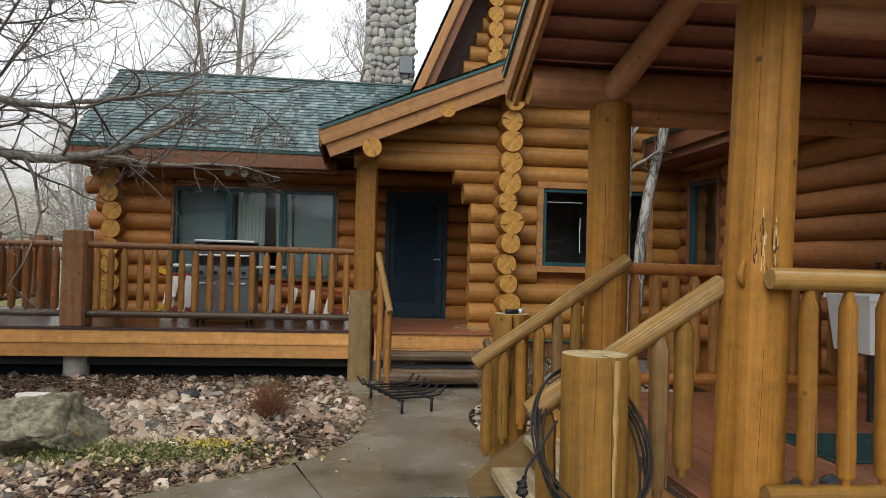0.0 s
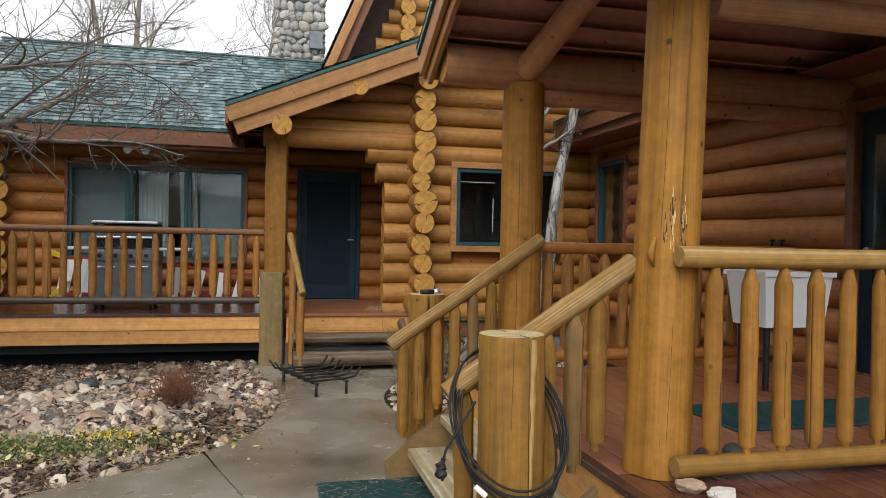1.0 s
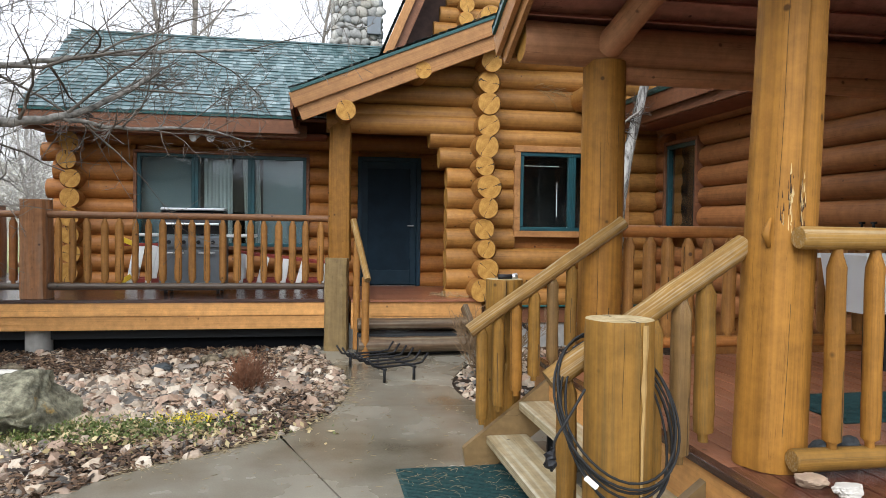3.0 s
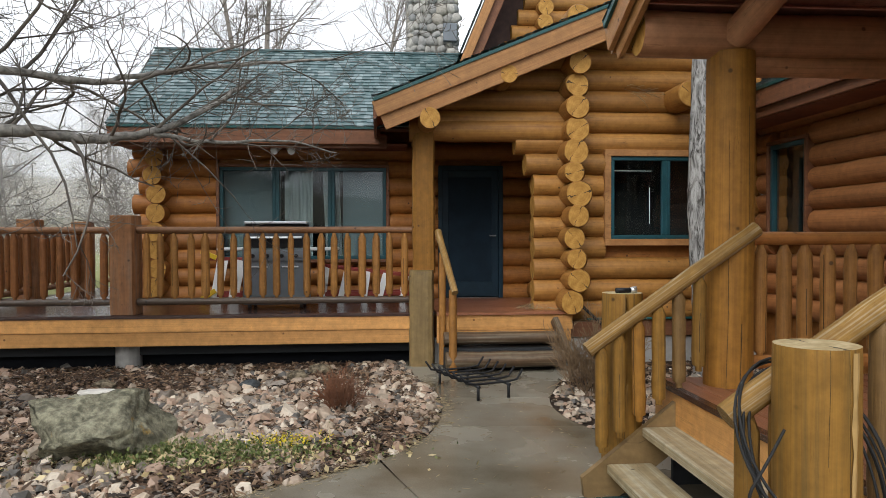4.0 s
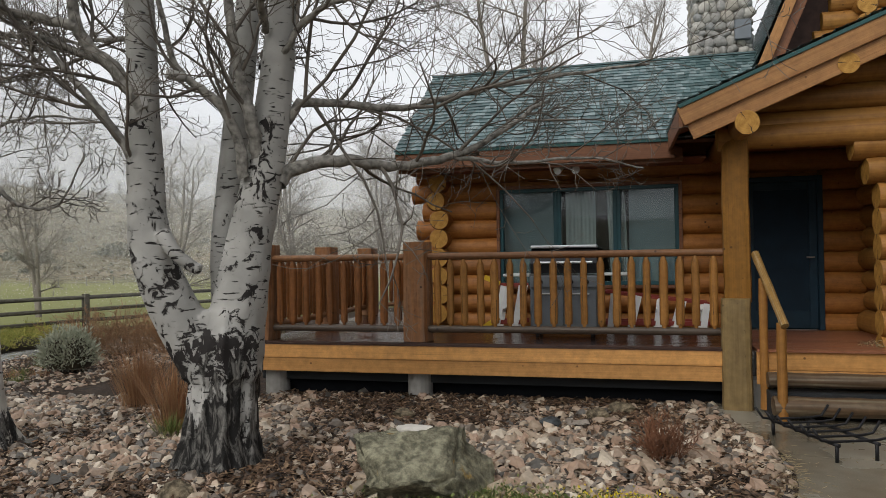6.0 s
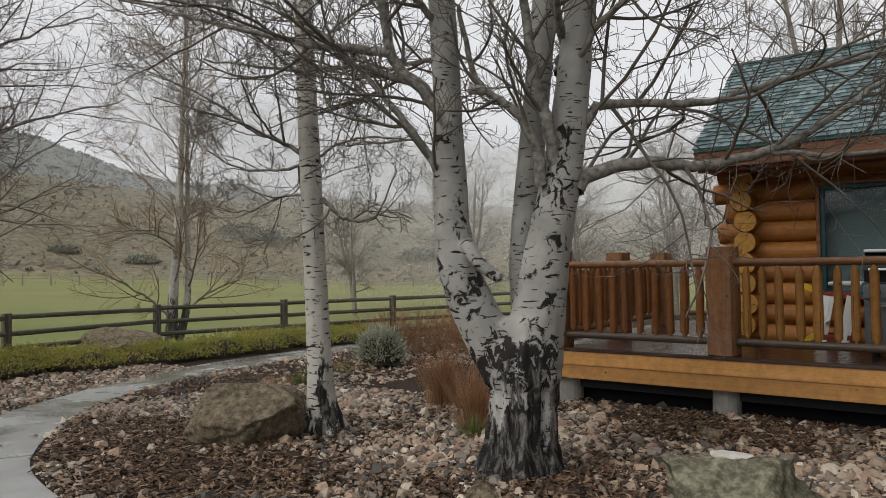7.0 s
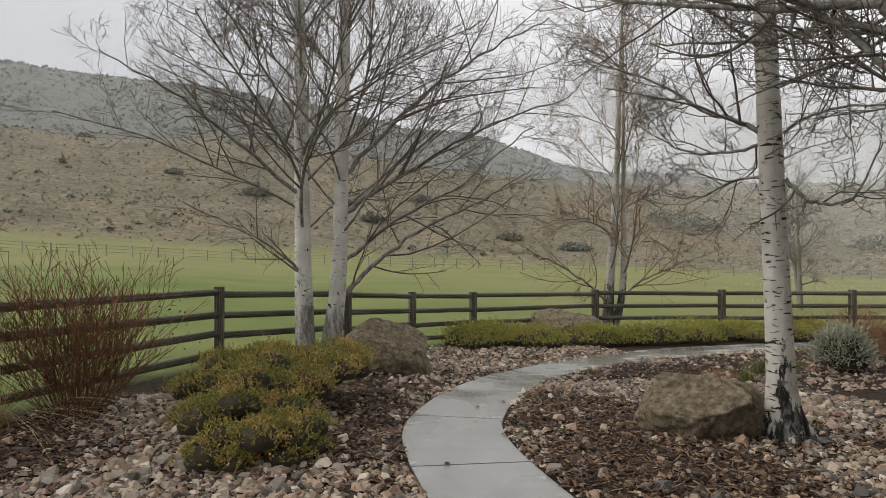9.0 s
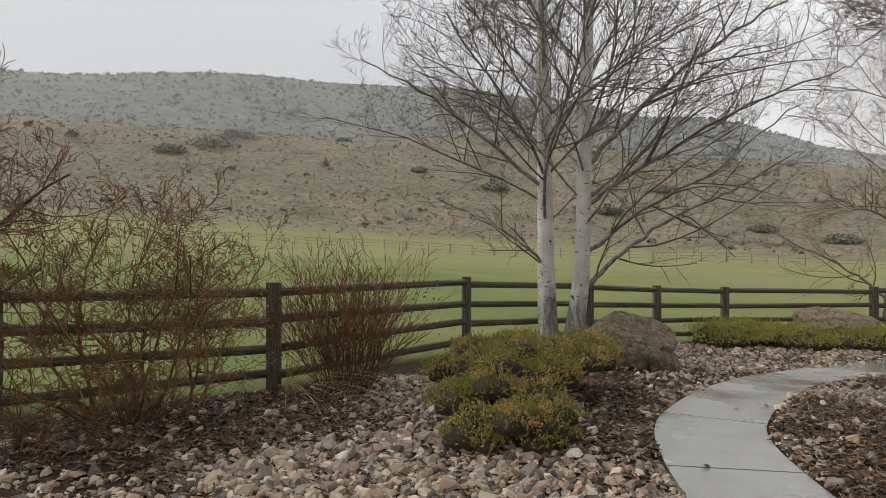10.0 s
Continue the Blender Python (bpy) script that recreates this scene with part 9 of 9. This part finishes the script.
def grill():
    g = thing("gas_grill", (-3.45, 10.35, DECK), "large grey gas grill with steel lid, closed", "grill")
    x0, x1, y0, y1 = -3.88, -3.02, 10.05, 10.65
    s = Shape()
    s.box((x0, y0, DECK + 0.06), (x1, y1, DECK + 0.82), 0, 0.015)
    part("cabinet", s, M_GRILL, g)
    for a in (x0 + 0.02, (x0 + x1) / 2 + 0.005):
        s = Shape()
        s.box((a, y0 - 0.02, DECK + 0.09), (a + (x1 - x0) / 2 - 0.025, y0 - 0.002, DECK + 0.62), 0, 0.008)
        door = part("cabinet_door", s, M_GRILL, g)
        s = Shape()
        s.tube([(a + 0.1, y0 - 0.05, DECK + 0.58), (a + 0.32, y0 - 0.05, DECK + 0.58)], 0.012, 8)
        part("handle", s, M_STEEL, door)
    s = Shape()
    s.box((x0, y0 - 0.03, DECK + 0.66), (x1, y0 - 0.004, DECK + 0.80), 0, 0.006)
    panel = part("control_panel", s, M_GRILL, g)
    for k in range(4):
        s = Shape()
        x = x0 + 0.14 + k * 0.195
        s.tube([(x, y0 - 0.028, DECK + 0.73), (x, y0 - 0.065, DECK + 0.73)], [0.03, 0.025], 12)
        part("knob", s, M_BLACK, panel)
    # lid: rounded hood
    s = Shape()
    prof = [(y0 + 0.0, DECK + 0.84), (y0 - 0.01, DECK + 0.97), (y0 + 0.05, DECK + 1.08), (y0 + 0.17, DECK + 1.17), (y0 + 0.40, DECK + 1.19), (y1 - 0.02, DECK + 1.14), (y1, DECK + 0.84)]
    v = [(x, y, z) for x in (x0 + 0.01, x1 - 0.01) for y, z in prof]
    n = len(prof)
    s.add(v, [(i, i + 1, n + i + 1, n + i)[::-1] for i in range(n - 1)] + [tuple(range(n)), tuple(range(2 * n - 1, n - 1, -1))])
    lid = part("lid", s, M_BLACK, g, "dark hood with steel top")
    s = Shape()
    s.box((x0 + 0.0, y0 + 0.1, DECK + 1.165), (x1, y1 - 0.06, DECK + 1.205), 0, 0.012)
    part("lid_top", s, M_STEEL, lid, "bright steel top sheet")
    s = Shape()
    s.tube([(x0 + 0.06, y0 - 0.05, DECK + 0.98), (x1 - 0.06, y0 - 0.05, DECK + 0.98)], 0.016, 10)
    part("lid_handle", s, M_STEEL, lid)
    s = Shape()
    s.box((x1 + 0.01, y0 + 0.06, DECK + 0.80), (x1 + 0.42, y1 - 0.05, DECK + 0.84), 0, 0.01)
    part("side_shelf", s, M_PLASTIC, g, "pale side shelf")
    s = Shape()
    s.box((x0 - 0.36, y0 + 0.06, DECK + 0.80), (x0 - 0.01, y1 - 0.05, DECK + 0.84), 0, 0.01)
    part("side_shelf", s, M_PLASTIC, g, "pale side shelf")
    for x in (x0 + 0.08, x1 - 0.08):
        for y in (y0 + 0.08, y1 - 0.08):
            s = Shape()
            s.tube([(x - 0.02, y, DECK + 0.032), (x + 0.02, y, DECK + 0.032)], 0.032, 14)
            part("caster", s, M_BLACK, g)


grill()


def lounge(x0, x1, legs, label, yellow=False):
    """Low garden bench: red rails, splayed white uprights."""
    b = thing("garden_bench", ((x0 + x1) / 2, 11.1, DECK), label, "bench", "garden benches")
    y = 10.92
    top = (lambda x: DECK + 0.56 - 0.16 * (x - x0) / (x1 - x0)) if not yellow else (lambda x: DECK + 0.66)
    for yy in (y, y + 0.36):
        board("lower_rail", (x0, yy, DECK + 0.13), (x1, yy, DECK + 0.13), 0.02, 0.03, M_RED, b)
        board("upper_rail", (x0, yy, top(x0)), (x1, yy, top(x1)), 0.022, 0.02, M_RED, b)
        for k, x in enumerate(legs):
            lean = 0.06 if k % 2 or yellow else 0.03
            board("slat", (x - lean, yy - 0.032, DECK), (x + lean, yy - 0.032, top(x) - 0.01), 0.042, 0.008, M_WHITE, b)
    for k, x in enumerate(legs[::2]):
        board("cross_slat", (x, y, DECK + 0.30), (x, y + 0.36, DECK + 0.30), 0.03, 0.012, M_WHITE, b)
    if yellow:
        board("brace", (x0 - 0.08, y - 0.05, DECK + 0.78), (x0 + 0.14, y - 0.05, DECK + 0.68), 0.012, 0.035, M_YELLOW, b, "yellow brace")
        board("brace", (x0 - 0.1, y - 0.05, DECK + 0.06), (x0 + 0.12, y - 0.05, DECK + 0.20), 0.012, 0.035, M_YELLOW, b, "yellow brace")


lounge(-2.95, -1.58, (-2.86, -2.56, -2.23, -1.98, -1.65), "low red-railed garden bench with white uprights")
lounge(-4.55, -4.05, (-4.42, -4.16), "low red and white garden bench with yellow braces", True)


def flood_lamp():
    f = thing("flood_lamp", (-3.45, 11.1, 3.05), "twin-head white flood lamp under the eave, unlit", "lamp")
    s = Shape()
    s.tube([(-3.45, 11.12, 3.16), (-3.45, 11.12, 3.08)], 0.05, 12)
    part("base", s, M_WHITE, f, smooth=True)
    for d in (-1, 1):
        s = Shape()
        s.tube([(-3.45 + 0.03 * d, 11.1, 3.07), (-3.45 + 0.09 * d, 11.02, 3.03), (-3.45 + 0.13 * d, 10.94, 2.99)], [0.02, 0.04, 0.06], 12)
        part("lamp_head", s, M_PLASTIC, f, smooth=True)


flood_lamp()


def fire_grate():
    """Black iron fireplace grate left on the walk."""
    g = thing("fire_grate", (-1.05, 7.9, 0.02), "black wrought-iron fireplace grate standing on the walk", "grate")
    y0, y1, x0, x1 = 7.35, 8.35, -1.32, -0.72
    n = 6
    for k in range(n):
        y = y0 + 0.06 + (y1 - y0 - 0.12) * k / (n - 1)
        s = Shape()
        s.tube([(x0 - 0.07, y, 0.30), (x0 + 0.0, y, 0.20), (x0 + 0.1, y, 0.185), (x1 - 0.1, y, 0.185), (x1, y, 0.20), (x1 + 0.07, y, 0.30)], 0.012, 7)
        part("bar", s, M_BLACK, g, smooth=True)
    for x in (x0 + 0.12, x1 - 0.12):
        s = Shape()
        s.tube([(x, y0, 0.165), (x, y1, 0.165)], 0.016, 7)
        part("cross_bar", s, M_BLACK, g, smooth=True)
        for y in (y0 + 0.03, y1 - 0.03):
            s = Shape()
            s.tube([(x, y, 0.165), (x, y, 0.02)], 0.016, 7)
            part("leg", s, M_BLACK, g, smooth=True)
    g.matrix_basis = g.matrix_basis @ Matrix.Rotation(radians(20), 4, "Z")


fire_grate()


def door_mat(label, x0, x1, y0, y1, z, debris, seed):
    m = thing("rubber_mat", ((x0 + x1) / 2, (y0 + y1) / 2, z), label, "mat", "rubber mats")
    s = Shape()
    s.box((x0, y0, z), (x1, y1, z + 0.012), 0, 0.004)
    part("pad", s, M_MAT, m)
    s = Shape()
    y = y0 + 0.02
    while y < y1 - 0.02:
        s.box((x0 + 0.02, y, z + 0.012), (x1 - 0.02, y + 0.008, z + 0.017))
        y += 0.024
    part("ribbing", s, M_MAT, m, kind="stuff")
    if debris:
        rng = np.random.default_rng(seed)
        d = Shape()
        for k in range(debris):
            x, y = rng.uniform(x0, x1), rng.uniform(y0, y1)
            a, L = rng.uniform(0, 3.14), rng.uniform(0.03, 0.12)
            d.tube([(x, y, z + 0.02), (x + math.cos(a) * L * 0.5, y + math.sin(a) * L * 0.5, z + 0.026), (x + math.cos(a + 0.3) * L, y + math.sin(a + 0.3) * L, z + 0.02)], 0.0013, 3, cap=False)
        tagged(put("straw_litter", d.data("straw_litter", [M_TWIGDEBRIS])), "dry straw scattered on the rubber mat", "litter", kind="stuff")


door_mat("green ribbed rubber mat at the foot of the stairs", -1.20, -0.42, 3.55, 4.58, 0.022, 110, 4)
door_mat("green rubber mat lying on the porch floor", 0.95, 2.5, 2.95, 3.55, DECK, 0, 5)


def hose():
    """Cable coil hung over the newel post."""
    h = thing("cable_coil", (-0.56, 2.36, 1.0), "loops of dark rubber cable hung on the newel post", "cable")
    rng = np.random.default_rng(8)
    for k in range(6):
        s = Shape()
        pts = []
        rx, dz = 0.20 + 0.009 * k + rng.uniform(-0.008, 0.018), rng.uniform(0.48, 0.60)
        top = 1.26 + rng.uniform(-0.03, 0.03)
        for i in range(41):
            a = 2 * math.pi * i / 40
            x = -0.578 + rx * math.sin(a)
            z = top - dz * 0.5 + dz * 0.5 * math.cos(a)
            y = 2.355 + (0.185 + 0.007 * k) * math.cos(a)
            pts.append((x, y, z))
        s.tube(np.array(pts), 0.0052, 6, cap=False)
        part("loop", s, M_HOSE, h, smooth=True)
    s = Shape()
    s.tube(bend([(-0.77, 2.2, 1.12), (-0.84, 2.18, 1.02), (-0.89, 2.17, 0.95), (-0.90, 2.17, 0.91)], 6), 0.005, 6)
    part("cable_end", s, M_HOSE, h, smooth=True)
    s = Shape()
    s.tube([(-0.775, 2.165, 0.80), (-0.735, 2.155, 0.765)], 0.011, 7)
    part("tape", s, M_WHITE, h, "white tape wrap")
    s = Shape()
    s.tube(bend([(-0.90, 2.17, 0.915), (-0.91, 2.17, 0.875), (-0.905, 2.165, 0.83)], 5), [0.009] * 3 + [0.019] * 4 + [0.022] * 2 + [0.006] * 2, 9, wob=0.18, rng=rng)
    part("frayed_end", s, M_BLACK, h, "black frayed end")


hose()


def utility_sink():
    u = thing("utility_sink", (2.0, 3.9, DECK), "pale grey plastic utility sink on dark legs", "sink")
    x0, x1, y0, y1 = 1.80, 2.36, 3.82, 4.26
    zt, zb = DECK + 0.84, DECK + 0.45
    s = Shape()
    o = [(x0, y0), (x1, y0), (x1, y1), (x0, y1)]
    i = 0.05
    v = [(x + (i if x == x0 else -i) * 0.8, y + (i if y == y0 else -i) * 0.8, zb) for x, y in o] + [(x, y, zt) for x, y in o]
    v += [(x + (0.04 if x == x0 else -0.04), y + (0.04 if y == y0 else -0.04), zt) for x, y in o] + [(x + (0.09 if x == x0 else -0.09), y + (0.09 if y == y0 else -0.09), zb + 0.03) for x, y in o]
    f = [(3, 2, 1, 0)]
    for k in range(4):
        q = (k + 1) % 4
        f += [(k, q, 4 + q, 4 + k), (4 + k, 4 + q, 8 + q, 8 + k), (8 + k, 8 + q, 12 + q, 12 + k)]
    f.append((12, 13, 14, 15))
    s.add(v, f)
    part("basin", s, M_PLASTIC, u)
    s = Shape()
    s.box((x0 - 0.015, y0 - 0.015, zt - 0.03), (x1 + 0.015, y0, zt + 0.004))
    part("front_rim", s, M_PLASTIC, u)
    s = Shape()
    s.box((x0 - 0.015, y1, zt - 0.03), (x1 + 0.015, y1 + 0.015, zt + 0.004))
    part("back_rim", s, M_PLASTIC, u)
    for x in (x0 + 0.08, x1 - 0.08):
        for y in (y0 + 0.08, y1 - 0.08):
            s = Shape()
            s.tube([(x, y, DECK), (x, y, zb + 0.02)], 0.022, 8)
            part("leg", s, M_BLACK, u)
    s = Shape()
    s.tube([((x0 + x1) / 2, (y0 + y1) / 2, zb), ((x0 + x1) / 2, (y0 + y1) / 2, DECK + 0.15)], 0.025, 8)
    part("drain_pipe", s, M_PLASTIC, u)


utility_sink()


def torch():
    t = thing("flashlight", (-0.385, 4.78, 1.335), "small black and silver flashlight on the newel top", "flashlight")
    s = Shape()
    s.tube([(-0.44, 4.76, 1.354), (-0.34, 4.77, 1.354)], 0.018, 10)
    part("body", s, M_BLACK, t, smooth=True)
    s = Shape()
    s.tube([(-0.34, 4.77, 1.354), (-0.30, 4.772, 1.354)], [0.02, 0.028], 10)
    part("head", s, M_STEEL, t, smooth=True)


torch()
ob = boulder("white quartz rock on the porch edge", (0.3, 1.95), (0.06, 0.04, 0.03), 30, M_PALESTONE, 0.35, ((0, 0, 1, 0.6), (0, -1, 0, 0.7)), "white_rock")
ob.matrix_basis = Matrix.Translation((0.23, 2.06, DECK + 0.022))
ob = boulder("flat tan rock beside the column foot", (0.2, 2.05), (0.065, 0.055, 0.028), 31, M_TANSTONE, 0.3, ((0, 0, 1, 0.6),), "tan_rock")
ob.matrix_basis = Matrix.Translation((0.16, 2.17, DECK + 0.025))
for k, (x, y) in enumerate(((0.42, 2.46), (0.60, 2.50))):
    ob = boulder("dark round stone behind the porch railing", (x, y), (0.05, 0.045, 0.045), 33 + k, M_DARKSTONE, 0.12, (), "dark_stone")
    ob.matrix_basis = Matrix.Translation((x, y, DECK + 0.04))


def litter():
    rng = np.random.default_rng(77)
    s = Shape()
    for k in range(70):
        x, y = rng.normal(0.18, 0.16), rng.normal(9.62, 0.09)
        a, L = rng.uniform(0, 6.28), rng.uniform(0.05, 0.2)
        s.tube([(x, y, DECK + rng.uniform(0.005, 0.06)), (x + math.cos(a) * L * 0.5, y + math.sin(a) * L * 0.5, DECK + rng.uniform(0.01, 0.1)), (x + math.cos(a) * L, y + math.sin(a) * L, DECK + rng.uniform(0.005, 0.06))], 0.003, 3, cap=False)
    tagged(put("twig_litter", s.data("twig_litter", [M_TWIGDEBRIS])), "loose dry twigs against the log corner", "litter", kind="stuff")
    s = Shape()
    for k in range(320):
        x, y = rng.uniform(-3.2, 0.2), rng.uniform(4.2, 8.6)
        if not inside(x, y, FRONT_POLY):
            continue
        a, L = rng.uniform(0, 6.28), rng.uniform(0.015, 0.06)
        s.tube([(x, y, 0.024), (x + math.cos(a) * L, y + math.sin(a) * L, 0.024)], 0.0022, 3, cap=False)
    for k in range(900):
        q = rng.uniform(0.25, 0.72)
        i = q * (len(FRONT_LEFT) - 1)
        j = int(i)
        p = Vector(FRONT_LEFT[j]).lerp(Vector(FRONT_LEFT[j + 1]), i - j)
        x, y = p.x + rng.normal(-0.05, 0.09), p.y + rng.normal(0, 0.06)
        a, L = rng.uniform(0, 6.28), rng.uniform(0.02, 0.07)
        s.tube([(x, y, 0.026), (x + math.cos(a) * L, y + math.sin(a) * L, 0.03)], 0.002, 3, cap=False)
    tagged(put("straw_litter", s.data("straw_litter", [M_TWIGDEBRIS])), "dry straw and needles along the walk edge", "litter", kind="stuff")
    for k, (x, y) in enumerate(((-11.84, 4.85), (-11.55, 4.35), (-9.1, 3.0))):
        s = Shape()
        z = garden(x, y) + 0.02
        s.add([(x - 0.06, y, z), (x, y - 0.03, z + 0.02), (x + 0.06, y, z + 0.004), (x, y + 0.03, z + 0.015), (x, y, z + 0.03)], [(0, 1, 4), (1, 2, 4), (2, 3, 4), (3, 0, 4)])
        solid("dead_leaf", s, M_BARKCHIP, "dark curled dead leaf on the wet path", "leaf")
    # straw of an old nest on the wall plate
    s = Shape()
    for k in range(26):
        x = rng.uniform(1.25, 1.8)
        z = 3.69 - 0.13 * (x - 1.25) + rng.normal(0, 0.02)
        a, L = rng.normal(0, 0.35), rng.uniform(0.08, 0.28)
        s.tube([(x, 9.50, z), (x + math.cos(a) * L * 0.5, 9.47, z + math.sin(a) * L * 0.5 - 0.01), (x + math.cos(a) * L, 9.49, z + math.sin(a) * L - 0.03)], 0.0025, 3, cap=False)
    tagged(put("straw_wisp", s.data("straw_wisp", [M_TWIGDEBRIS])), "wisps of dry straw caught on the wall logs", "litter", kind="stuff")


litter()


def edge_tree():
    """Small budding tree just beyond the red-twig shrubs."""
    rng = np.random.default_rng(23)
    x, y = -9.12, -4.15
    t = thing("plum_tree", (x, y, 0), "small dark-limbed tree with first buds", "tree")
    tr = Shape()
    stem(tr, [(x, y, -0.1), (x - 0.05, y + 0.1, 0.7), (x - 0.1, y + 0.3, 1.5)], [0.09, 0.075, 0.06], 10, rng)
    acc = [Limbs(), Shape(), Shape()]
    for k in range(6):
        a = 1.05 * k + rng.uniform(-0.2, 0.2)
        d = np.array([math.cos(a) * 0.75, math.sin(a) * 0.75, 0.75])
        grow(acc, (x - 0.08, y + 0.25, 1.2 + 0.05 * k), d / np.linalg.norm(d), rng.uniform(1.7, 2.5), 0.03, 0, 3, ASPEN, rng)
    finish_tree(t, tr, M_LIMB, acc, [M_TWIG, M_TWIG, M_REDTWIG])
    # bent cane of a climbing plant at the fence
    s = Shape()
    s.tube(bend([(-9.6, -3.35, 0.0), (-9.45, -3.2, 0.5), (-9.55, -3.3, 1.0), (-9.9, -3.6, 1.25)], 8), 0.014, 6)
    c = thing("bent_cane", (-9.6, -3.35, 0), "bent yellow-brown cane in front of the fence", "cane")
    part("cane", s, M_PALESTRAW, c, smooth=True)


edge_tree()
